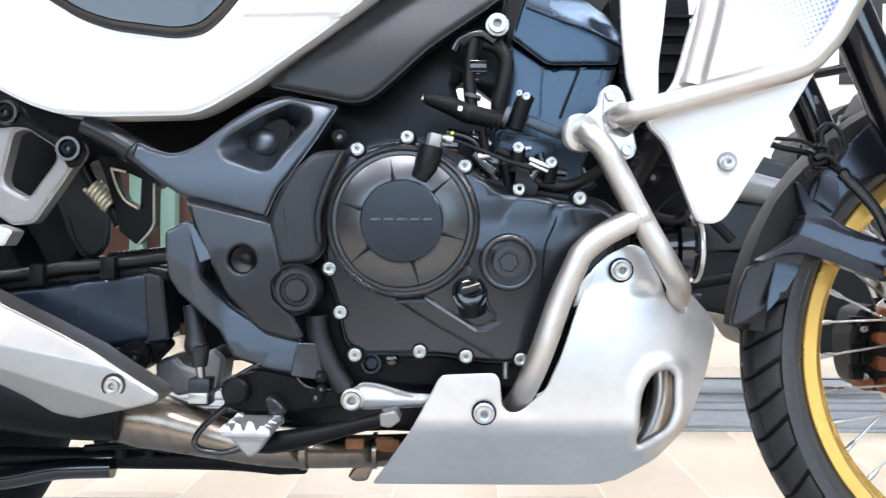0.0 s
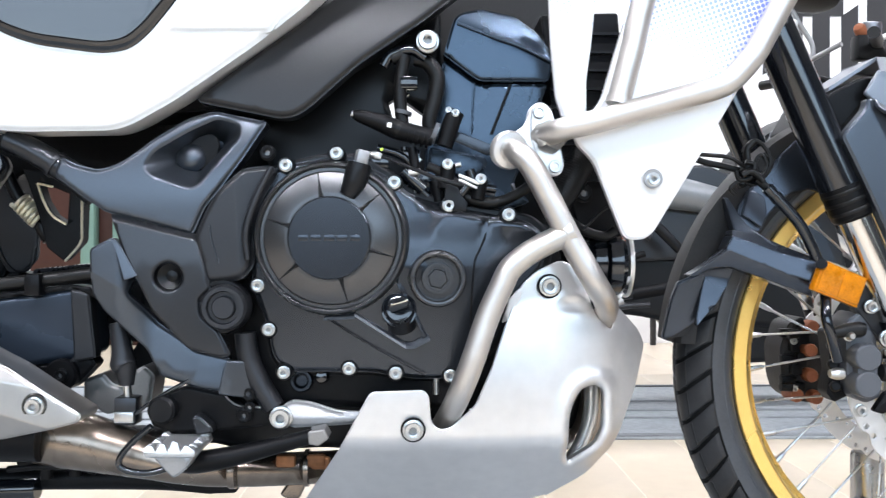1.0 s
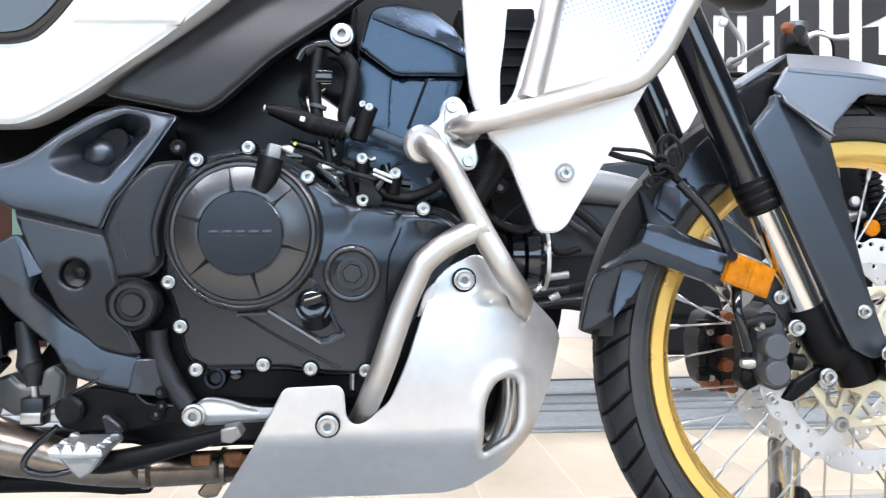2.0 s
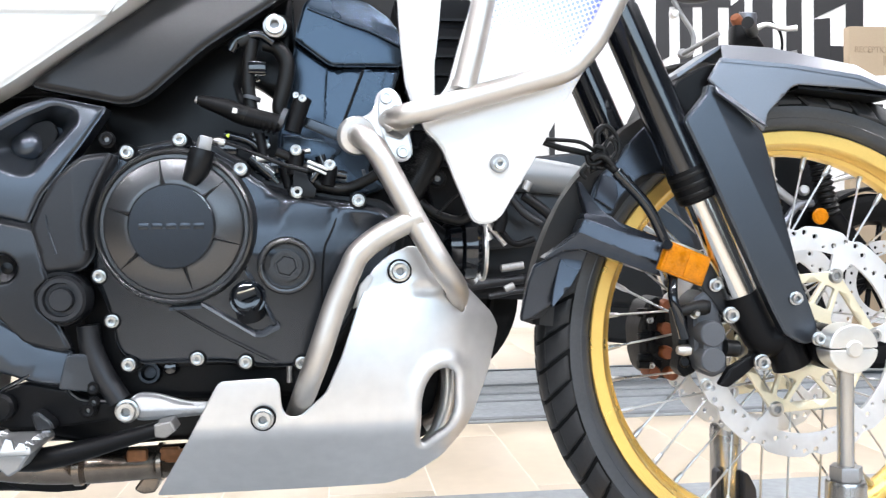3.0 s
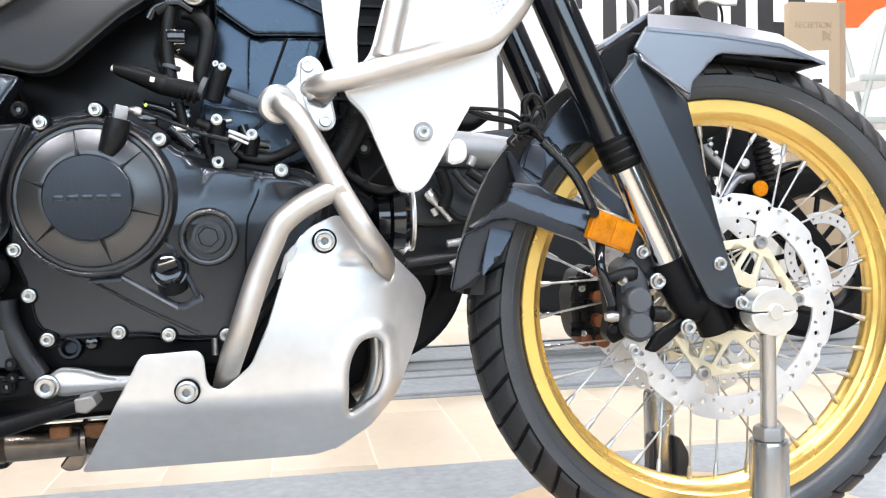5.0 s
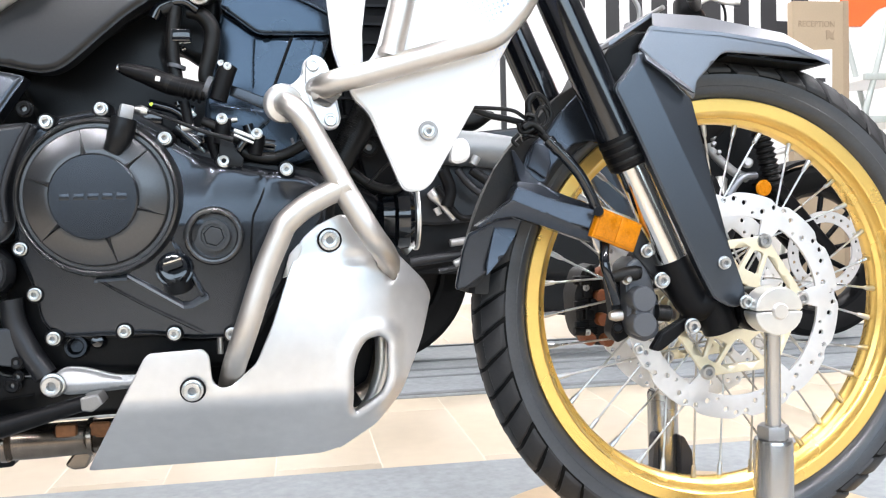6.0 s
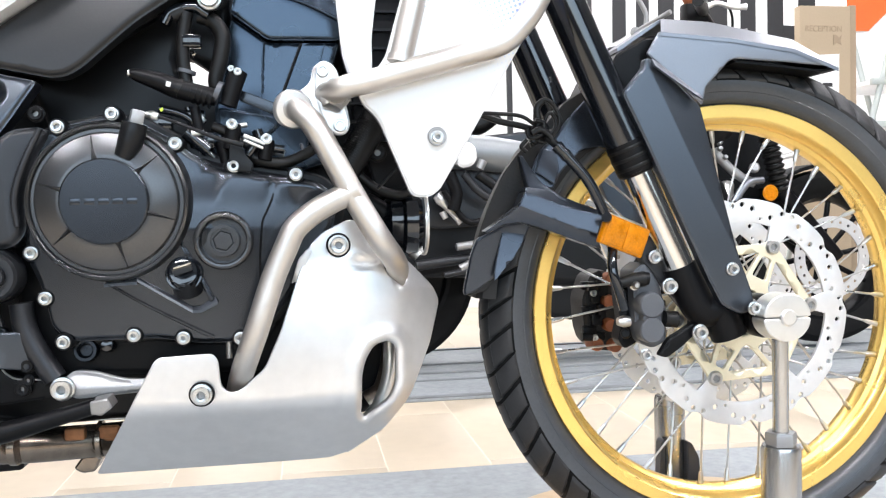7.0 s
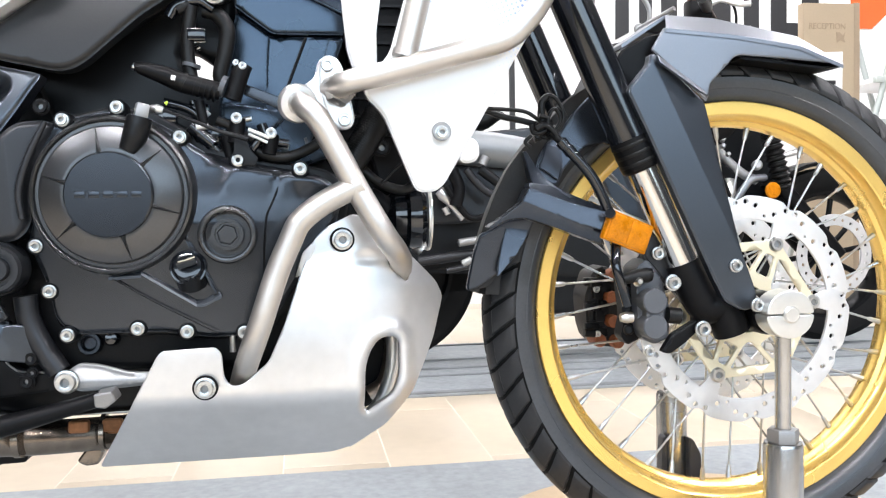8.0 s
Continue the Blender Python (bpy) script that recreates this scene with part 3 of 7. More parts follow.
def lug(a0, a1, s0, s1, skew, lift):
    """One raised tread block with chamfered shoulders; its ends run aslant."""
    n, grid, top = 3, [], []
    for lay, shrink in ((0.0, 0.0), (lift * 0.8, 0.03), (lift, 0.09)):
        ring = []
        for u, v in [(0, 0), (0, 0.5), (0, 1), (0.5, 1), (1, 1), (1, 0.5), (1, 0), (0.5, 0)]:
            u, v = shrink + (1 - 2 * shrink) * u, shrink + (1 - 2 * shrink) * v
            s = s0 + (s1 - s0) * v
            ring.append(tread_point(a0 + (a1 - a0) * u + skew * abs(s) ** 1.7, s, lay))
        grid += ring
    s = (s0 + s1) / 2
    grid.append(tread_point((a0 + a1) / 2 + skew * abs(s) ** 1.7, s, lift))
    faces = [(8 * k + i, 8 * k + (i + 1) % 8, 8 * k + 8 + (i + 1) % 8, 8 * k + 8 + i) for k in (0, 1) for i in range(8)]
    faces += [(16 + i, 16 + (i + 1) % 8, 24) for i in range(8)]
    return grid, faces


LUGS = 54
PITCH = 2 * math.pi / LUGS
lugs = []
for k in range(LUGS):
    a = k * PITCH
    for s in (-1, 1):
        off = 0.5 * PITCH if s > 0 else 0.0
        tip = 1.03 if k % 2 else 0.96
        lugs.append(lug(a + off + 0.007, a + off + PITCH - 0.007, s * 0.02, s * 0.46, -0.10, 0.0034))
        lugs.append(lug(a + off + 0.0085, a + off + PITCH - 0.0085, s * 0.485, s * tip, -0.10, 0.0050))
tread = part("tread", *joined(*lugs), TREAD, hub, "slanted black tread blocks", 35)

for k in range(36):
    side = 1 if k % 2 else -1
    cross = 1 if k % 4 in (0, 3) else -1
    a_rim = radians(2 + 10 * k)
    a_hub = a_rim + cross * radians(80)
    p = W + Vector((0.2515 * math.cos(a_rim), side * 0.004, 0.2515 * math.sin(a_rim)))
    q = W + Vector((0.043 * math.cos(a_hub), side * 0.041, 0.043 * math.sin(a_hub)))
    d = (q - p).normalized()
    rod = tube_data([p, q], 0.0016, 8)
    nip = tube_data([p - d * 0.006, p + d * 0.004, p + d * 0.016, p + d * 0.019], [0.0038, 0.0038, 0.0031, 0.0020], 8, 2)
    part("spoke", *joined(rod, nip), ZINC, hub, "", 40)
valve = W + Vector((0.25 * math.cos(2.2), 0, 0.25 * math.sin(2.2)))
tube("valve", [valve, valve.lerp(W, 0.12)], 0.0035, BLACK, hub)


def rotor(y, parent):
    """A floating wave disc, drilled, on a pale gold carrier."""
    n = 240
    first = radians(4)
    wave, bore = [], []
    for i in range(n):
        a = 2 * math.pi * i / n
        u = (12 * (a - first) / (2 * math.pi) + 0.5) % 1.0
        r = 0.1530 - (0.0055 * (0.5 + 0.5 * math.cos(2 * math.pi * (u - 0.5) / 0.40)) if abs(u - 0.5) < 0.20 else 0.0)
        wave.append((W.x + r * math.cos(a), W.z + r * math.sin(a)))
        u = abs((6 * (a - first) / (2 * math.pi) + 0.5) % 1.0 - 0.5) * 60
        r = 0.1215 - 0.032 * max(0.0, min(1.0, (6.2 - u) / 2.0))
        bore.append((W.x + r * math.cos(a), W.z + r * math.sin(a)))
    holes = [bore]
    for k in range(60):
        a = first + 2 * math.pi * (k + 0.3) / 60
        r = (0.1435, 0.1330, 0.1280, 0.1400, 0.1450)[k % 5]
        holes.append(circle(W.x + r * math.cos(a), W.z + r * math.sin(a), 0.0036 if k % 5 != 2 else 0.0023, 9))
    ring = plate("brake_disc", wave, y, 0.0045, DISC, parent, "drilled silver wave brake disc", r=0, soft=0.0006, holes=holes, step=0.03, angle=30)

    def polar(pts, turn):
        return [(W.x + r * math.cos(first + turn + radians(t)), W.z + r * math.sin(first + turn + radians(t))) for r, t in pts]

    arms, windows = [], []
    for k in range(6):
        turn = k * math.pi / 3
        arms += polar([(0.098, -6), (0.106, -3), (0.106, 3), (0.098, 6), (0.0905, 22), (0.0905, 38)], turn)
        windows.append(fillet(polar([(0.0835, 9), (0.0775, 30), (0.0835, 51), (0.048, 38), (0.044, 30), (0.048, 22)], turn), 0.005, 3))
        windows.append(fillet(polar([(0.081, -5), (0.081, 5), (0.052, 12), (0.052, -12)], turn), 0.004, 3))
    windows.append(circle(W.x, W.z, 0.032, 24))
    plate("disc_carrier", fillet(arms, 0.008, 3), y - 0.002 if y < 0 else y + 0.002, 0.006, PALE_GOLD, ring, "pale gold disc carrier", r=0, soft=0.0012, holes=windows, step=0.03, angle=30)
    for k in range(6):
        a = first + k * math.pi / 3
        at = (W.x + 0.0965 * math.cos(a), y - 0.002, W.z + 0.0965 * math.sin(a))
        lathe("disc_button", [(0.0045, 0.0020), (0.0050, 0.0045), (0.0080, 0.0045), (0.0102, 0.0020), (0.0105, -0.007)], at, ZINC, ring, "plated steel disc button", (0, -1, 0), 16)
        lathe("button_bore", [(0.0, 0.0012), (0.0046, 0.0012), (0.0046, -0.004)], at, GREY_CAST, ring, "", (0, -1, 0), 12)
    return ring


rotor(-0.064, hub)
rotor(0.064, hub)

# Fork legs.
TOP, LOW = Vector((.598, -.105, .766)), Vector((.748, -.105, .428))
ALONG = (LOW - TOP).normalized()
for sy in (-0.105, 0.105):
    sh = Vector((0, sy + 0.105, 0))
    a, b, c = TOP - ALONG * 0.25 + sh, TOP + ALONG * 0.225 + sh, LOW + ALONG * 0.03 + sh
    leg = tube("fork_leg", [a, a.lerp(b, 0.5), b], 0.0255, GLOSS_BLACK, bike, "gloss black upper fork tube", 32)
    tube("dust_seal", [b - ALONG * 0.038, b - ALONG * 0.036, b - ALONG * 0.001, b + ALONG * 0.004], [0.0256, 0.0259, 0.0259, 0.0220], BLACK, leg, "black rubber seal", 28, 2)
    for d in (0.034, 0.022, 0.010):
        tube("seal_ring", [b - ALONG * d, b - ALONG * (d - 0.0015), b - ALONG * (d - 0.004), b - ALONG * (d - 0.0055)], [0.0256, 0.0265, 0.0265, 0.0256], RUBBER, leg, "", 28, 2)
    tube("stanchion", [b - ALONG * 0.01, c], 0.0205, CHROME, leg, "bright chromed stanchion", 32)
    foot = Vector((.808, -.105, .353)) + sh
    tube("fork_foot", [LOW + sh - ALONG * 0.012, LOW + sh + ALONG * 0.01, LOW + sh + ALONG * 0.05 + Vector((0.004, 0, 0)), foot - ALONG * 0.03, foot + ALONG * 0.008], [0.0215, 0.0224, 0.0226, 0.0232, 0.0236], BLACK, leg, "black cast fork bottom", 24)
tube("wheel_axle", [(0.853, -0.175, 0.3725), (0.853, 0.165, 0.3700)], 0.0105, STEEL, bike, "", 20)
for sy in (-0.105, 0.105):
    lathe("axle_lug", [(0.011, -0.02), (0.026, -0.02), (0.028, -0.015), (0.028, 0.015), (0.026, 0.02), (0.011, 0.02)], (0.853, sy, 0.3705), BLACK, bike, "", (0, -1, 0), 28)


GL = [(.698, .672), (.804, .452)]
guard = [(.659, .651), (.687, .684), (.688, .695), (.698, .694), (.763, .638), (.806, .456), (.827, .398), (.825, .381), (.810, .376), (.785, .389), (.768, .421), (.686, .596)]
for near in (True, False):
    fg = plate("fork_guard", guard, -0.14 if near else 0.125, 0.016, FRAME, bike, "satin graphite plastic fork guard", r=0.006, soft=0.003, folds=[(GL[1], GL[0], 0.22)])
    if near:
        bolt((.797, -.141, .434), 0.0085, fg)
        bolt((.827, -.130, .387), 0.0085, fg)
        # Bevel takes paler graphite for the light on its upward face.
        plate("guard_bevel", [(0.697, 0.694), (0.755, 0.651), (0.760, 0.643), (0.749, 0.648), (0.696, 0.683)], -0.1425, 0.006, GRAPHITE, fg, "upper bevel of the fork guard, coloured pale as lit", r=0.001, soft=0.0008, crown=lambda x, z: 0.9 * (z - 0.665) + 0.6 * (x - 0.735))

# Front mudguard: a ridged beak over the tyre with side cheeks.
cheek = [(.712, .710), (.730, .739), (.825, .732), (.917, .719), (.979, .695), (.904, .701), (.834, .705), (.825, .702), (.792, .668), (.787, .644)]
fender = plate("front_mudguard", cheek, -0.088, 0.006, GRAPHITE, bike, "silky graphite front mudguard", r=0.003, soft=0.002)
plate("mudguard_cheek", cheek, 0.082, 0.006, GRAPHITE, fender, r=0.003, soft=0.002)


def strip(name, near, far, mat, parent, label="", thick=0.005):
    """A sheet between two edges with the same number of points."""
    n = len(near)
    verts = list(map(Vector, near)) + list(map(Vector, far))
    verts += [v - Vector((0, 0, thick)) for v in verts]
    faces = []
    for i in range(n - 1):
        faces += [(i, i + 1, n + i + 1, n + i), (2 * n + i, 3 * n + i, 3 * n + i + 1, 2 * n + i + 1), (i, 2 * n + i, 2 * n + i + 1, i + 1), (n + i, n + i + 1, 3 * n + i + 1, 3 * n + i)]
    faces += [(0, n, 3 * n, 2 * n), (n - 1, 3 * n - 1, 4 * n - 1, 2 * n - 1)]
    return part(name, verts, faces, mat, parent, label, 25)


rim_edge = [(x, y - 0.0016, z - 0.002) for x, y, z in [(.730, -.088, .739), (.825, -.088, .732), (.917, -.088, .719), (.979, -.088, .695)]]
ridge = [(.749, -.045, .764), (.817, -.045, .761), (.939, -.045, .739), (.985, -.080, .697)]
strip("mudguard_bevel", rim_edge, ridge, GRAPHITE, fender, "bevelled top edge of the mudguard")
strip("mudguard_top", ridge, [(x + 0.0, 0.045, z + 0.002) for x, y, z in ridge], GRAPHITE, fender)
strip("mudguard_far_bevel", [(x, 0.045, z) for x, y, z in ridge], [(x, 0.086, z) for x, y, z in rim_edge], GRAPHITE, fender)
back_edge = [(.688, -.045, .725), (.749, -.045, .764)]
strip("mudguard_rear", back_edge, [(x, 0.045, z) for x, y, z in back_edge], GRAPHITE, fender)
under = [(.837, -.080, .704), (.909, -.080, .697), (.958, -.080, .692), (.981, -.080, .696)]
strip("mudguard_lining", [(x, -0.08, z) for x, y, z in under], [(x, 0.08, z) for x, y, z in under], BLACK, fender, "black underside of the mudguard", 0.003)
plate("mudguard_bridge", [(.658, .675), (.678, .712), (.717, .733), (.734, .734), (.716, .698), (.689, .665)], -0.07, 0.14, BLACK, fender, "black inner bracket", r=0.004, soft=0.003)

# Rear splash guard round the back of the front wheel.
near_arc, far_arc = [], []
for k in range(25):
    a = radians(104 + k * (176 - 104) / 24)
    r = 0.362 + 0.006 * k / 24
    p = Vector((ARC.x + r * math.cos(a), 0, ARC.z + r * math.sin(a)))
    near_arc.append(p)
    far_arc.append(p)
sections, arc_faces = [], []
prof = [(-0.046, 0.024), (-0.045, 0.006), (-0.038, -0.001), (0.0, -0.004), (0.038, -0.001), (0.045, 0.006), (0.046, 0.024), (0.041, 0.024), (0.038, 0.008), (0.0, 0.002), (-0.038, 0.008), (-0.041, 0.024)]
for p in near_arc:
    way = (ARC - p).normalized()
    sections += [p + way * d + Vector((0, y, 0)) for y, d in prof]
m = len(prof)
for i in range(len(near_arc) - 1):
    arc_faces += [(i * m + j, i * m + (j + 1) % m, (i + 1) * m + (j + 1) % m, (i + 1) * m + j) for j in range(m)]
arc_faces += [tuple(range(m)), tuple(len(sections) - m + j for j in range(m))]
splash = part("splash_guard", sections, arc_faces, MATT_BLACK, bike, "black plastic splash guard behind the front tyre")
plate("skirt_backing", [(.573, .612), (.546, .585), (.527, .560), (.511, .528), (.498, .496), (.487, .463), (.479, .431), (.475, .405), (.501, .410), (.519, .436), (.537, .466), (.556, .496), (.591, .530), (.612, .559), (.641, .587), (.668, .599), (.688, .607), (.650, .676), (.611, .651)], -0.056, 0.006, MATT_BLACK, splash, "dull black inner wall of the splash guard", r=0.005, soft=0.001, step=0.02)
plate("side_skirt", [(0.580, 0.595), (0.567, 0.576), (0.561, 0.558), (0.562, 0.543), (0.588, 0.539), (0.592, 0.544), (0.600, 0.560), (0.617, 0.578), (0.630, 0.589), (0.652, 0.594), (0.674, 0.588), (0.690, 0.583), (0.689, 0.604), (0.672, 0.638), (0.660, 0.658), (0.639, 0.656), (0.620, 0.638), (0.603, 0.617), (0.593, 0.603)], -0.066, 0.008, SKIRT, splash, "smooth black upper side of the splash guard", r=0.006, soft=0.003, step=0.010, crown=lambda x, z: 0.12 * (z - 0.60))
plate("skirt_facet", [(0.547, 0.583), (0.551, 0.583), (0.562, 0.561), (0.571, 0.547), (0.600, 0.522), (0.582, 0.530), (0.554, 0.540), (0.551, 0.557)], -0.086, 0.018, SKIRT, splash, "raised ridge that leads into the guard arm", r=0.002, soft=0.0015, crown=lambda x, z: 0.35 * (z - 0.54) - 0.25 * (x - 0.57))
plate("skirt_facet", [(0.576, 0.592), (0.588, 0.589), (0.595, 0.583), (0.596, 0.565), (0.588, 0.545), (0.574, 0.556), (0.565, 0.561)], -0.076, 0.012, SKIRT, splash, "sunken panel above the guard arm", r=0.002, soft=0.0015, crown=lambda x, z: 0.22 * (z - 0.57))
plate("skirt_wing", [(0.489, 0.478), (0.497, 0.481), (0.525, 0.495), (0.551, 0.499), (0.559, 0.498), (0.551, 0.477), (0.535, 0.452), (0.509, 0.425), (0.488, 0.410), (0.474, 0.405), (0.472, 0.411), (0.481, 0.456)], -0.064, 0.008, SKIRT, splash, "lower wing beside the tyre", r=0.005, soft=0.003, crown=lambda x, z: -0.10 * (x - 0.50) - 0.10 * (z - 0.45))
plate("wing_facet", [(0.522, 0.490), (0.539, 0.496), (0.554, 0.497), (0.548, 0.474), (0.533, 0.451), (0.507, 0.424), (0.509, 0.440), (0.516, 0.467)], -0.0735, 0.008, SKIRT, splash, "", r=0.002, soft=0.001, crown=lambda x, z: 0.20 * (z - 0.47) - 0.06 * (x - 0.53))
arm = plate("guard_arm", [(0.543, 0.536), (0.597, 0.515), (0.644, 0.503), (0.647, 0.494), (0.635, 0.479), (0.631, 0.481), (0.600, 0.491), (0.534, 0.518)], -0.115, 0.030, SKIRT, splash, "faceted black plastic guard arm", r=0.003, soft=0.0012, step=0.006, angle=20, crown=lambda x, z: 0.15 * (z - 0.50) - 0.06 * (x - 0.60))
plate("arm_top", [(0.547, 0.542), (0.575, 0.538), (0.615, 0.521), (0.654, 0.507), (0.648, 0.501), (0.599, 0.514), (0.544, 0.536)], -0.108, 0.024, SKIRT, arm, "", r=0.002, soft=0.001, step=0.008, crown=lambda x, z: 0.75 * (z - 0.505) + 0.28 * (x - 0.60))
plate("arm_underside", [(0.534, 0.519), (0.600, 0.492), (0.633, 0.481), (0.641, 0.462), (0.620, 0.469), (0.576, 0.485), (0.538, 0.498), (0.515, 0.496), (0.495, 0.485), (0.492, 0.488), (0.515, 0.504)], -0.112, 0.026, SKIRT, arm, "", r=0.002, soft=0.001, step=0.008, crown=lambda x, z: -0.35 * (z - 0.495) - 0.05 * (x - 0.58))

# Amber reflector, turned a little to the rear.
RC = Vector((.665, -.118, .478))
rx = (Vector((.699, -.108, .465)) - Vector((.632, -.128, .490))).normalized()
rz = Vector((-rx.z, 0, rx.x)).normalized()
ry = rx.cross(rz) * -1
RM = Matrix.Translation(RC) @ Matrix((rx, ry, rz)).transposed().to_4x4()
reflector = put("reflector", mesh("reflector", *turned(box_data((-0.0340, -0.004, -0.0190), (0.0340, 0.006, 0.0190), 0.002), RM), AMBER), bike, None, "amber rectangular side reflector")
for k in range(2):
    put("reflector_lens", mesh("reflector_lens", *turned(box_data((-0.0310 + 0.0312 * k, -0.0052, -0.0160), (-0.0003 + 0.0312 * k, -0.003, 0.0160), 0.001), RM), AMBER), reflector)

# Brake caliper, bracket and lines.
caliper = plate("brake_caliper", [(.685, .432), (.702, .444), (.721, .413), (.724, .398), (.730, .380), (.728, .340), (.709, .332), (.692, .341), (.687, .359), (.686, .399)], -0.10, 0.05, CALIPER, bike, "dark grey two-piston brake caliper", r=0.006, soft=0.005)
for cx, cz in ((.701, .390), (.701, .358)):
    lathe("piston_cap", [(0.0, 0.018), (0.0145, 0.018), (0.0160, 0.0165), (0.0165, 0.012), (0.0165, -0.006)], (cx, -0.102, cz), CALIPER, caliper, "round grey piston cap", (0, -1, 0), 28)
plate("piston_bridge", [(.691, .390), (.714, .390), (.714, .357), (.691, .358)], -0.117, 0.02, CALIPER, caliper, r=0.004, soft=0.003)
plate("pad_housing", [(.673, .418), (.695, .422), (.699, .337), (.682, .329), (.673, .341), (.679, .368), (.676, .390)], -0.075, 0.03, BLACK, caliper, "black pad housing", r=0.004, soft=0.004)
for cx, cz in [(.677, .401), (.678, .377), (.681, .350)]:
    lathe("housing_boss", [(0.0, 0.006), (0.005, 0.006), (0.007, 0.003), (0.007, -0.006)], (cx, -0.078, cz), BLACK, caliper, "", (-0.4, -1, 0.2), 14)
tube("banjo_bolt", [(.656, -.115, .371), (.664, -.115, .371), (.672, -.115, .371)], [0.005, 0.0075, 0.0065], ZINC, caliper, "", 10)
tube("slide_pin", [(.656, -.110, .417), (.679, -.110, .422), (.694, -.110, .423)], [0.005, 0.009, 0.010], RUBBER, caliper, "black rubber slide pin boot")
tube("slide_pin", [(.690, -.110, .424), (.699, -.110, .423)], 0.0085, BLACK, caliper)
tube("pin_boot", [(.722, -.105, .371), (.739, -.105, .369)], 0.0105, RUBBER, caliper, "black rubber pin boot", 16)
lathe("bleed_screw", [(0, 0.012), (0.003, 0.012), (0.005, 0.009), (0.005, 0.0)], (.680, -.110, .416), ZINC, caliper)
bolt((.694, -.112, .327), 0.008, caliper)
bolt((.680, -.112, .415), 0.006, caliper)
bracket = plate("caliper_bracket", [(.710, .482), (.721, .472), (.744, .423), (.778, .389), (.794, .366), (.778, .341), (.761, .349), (.763, .368), (.724, .413), (.694, .446), (.700, .475)], -0.10, 0.014, PLASTIC, bike, "black caliper and reflector bracket", r=0.004, soft=0.003)
plate("bracket_fin", [(.713, .324), (.727, .345), (.762, .365), (.767, .353), (.746, .335), (.725, .321)], -0.11, 0.012, BLACK, bracket, r=0.004, soft=0.003)
tube("bracket_rib", [(.730, -.112, .412), (.761, -.112, .405), (.784, -.112, .396)], [0.004, 0.005, 0.003], BLACK, bracket)
for pt, r in (((.726, -.114, .413), 0.0105), ((.765, -.116, .353), 0.0105), ((.711, -.104, .450), 0.0085)):
    bolt(pt, r, bracket)
# Sliding pad carrier and far caliper seen through the spokes.
far_cal = plate("far_caliper", [(.677, .417), (.700, .426), (.721, .401), (.729, .368), (.725, .319), (.707, .307), (.686, .310), (.674, .321), (.668, .341), (.665, .382)], 0.045, 0.06, MATT_BLACK, bike, "black far-side brake caliper", r=0.006, soft=0.005)
for px_, pz_ in [(.700, .381), (.701, .347), (.681, .320), (.708, .317), (.702, .413)]:
    lathe("pad_spring", [(0.0, 0.012), (0.008, 0.012), (0.0095, 0.009), (0.0095, -0.02)], (px_, 0.04, pz_), COPPER, far_cal, "rust-orange piston face", (0, -1, 0), 16)
for a_, b_ in (((.664, .020, .404), (.678, .020, .405)), ((.654, .020, .334), (.669, .020, .333)), ((.672, .020, .417), (.683, .020, .422))):
    tube("far_pin", [a_, b_], 0.006, BLACK, far_cal)
for (cx, cz), w, h in zip([(.671, .404), (.681, .388), (.671, .368), (.683, .355), (.672, .338), (.688, .331), (.693, .397), (.690, .367)], (0.010, 0.006, 0.009, 0.007, 0.010, 0.006, 0.007, 0.006), (0.006, 0.009, 0.006, 0.008, 0.007, 0.006, 0.008, 0.010)):
    part("caliper_rib", *box_data((cx - w, 0.034, cz - h), (cx + w, 0.048, cz + h), 0.0015), BLACK, far_cal)
for pt in ((.676, .030, .394), (.677, .030, .330)):
    bolt(pt, 0.005, far_cal)
tube("brake_hose", [(.581, -.110, .592), (.599, -.110, .575), (.621, -.110, .550), (.635, -.110, .525), (.644, -.110, .504)], 0.0068, GLOSS_BLACK, bike, "black brake hose")
tube("brake_hose", [(.637, -.135, .502), (.657, -.090, .486), (.653, -.110, .465), (.647, -.125, .438), (.654, -.125, .413), (.664, -.118, .387)], 0.0062, GLOSS_BLACK, bike, "black brake hose")
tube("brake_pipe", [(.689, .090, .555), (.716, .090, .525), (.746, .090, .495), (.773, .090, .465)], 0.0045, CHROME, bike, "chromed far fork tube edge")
tube("hose_clip", [(.655, -.095, .505), (.674, -.095, .499), (.697, -.095, .489), (.716, -.095, .476)], 0.0022, ZINC, bike)
plate("sensor_bracket", [(.699, .489), (.714, .499), (.725, .481), (.745, .455), (.760, .433), (.756, .418), (.748, .420), (.737, .448), (.718, .474)], -0.09, 0.006, ZINC, bike, "thin zinc-plated sensor bracket", r=0.002, soft=0.001, holes=[[(.741, .449), (.751, .444), (.755, .429), (.748, .430)]])
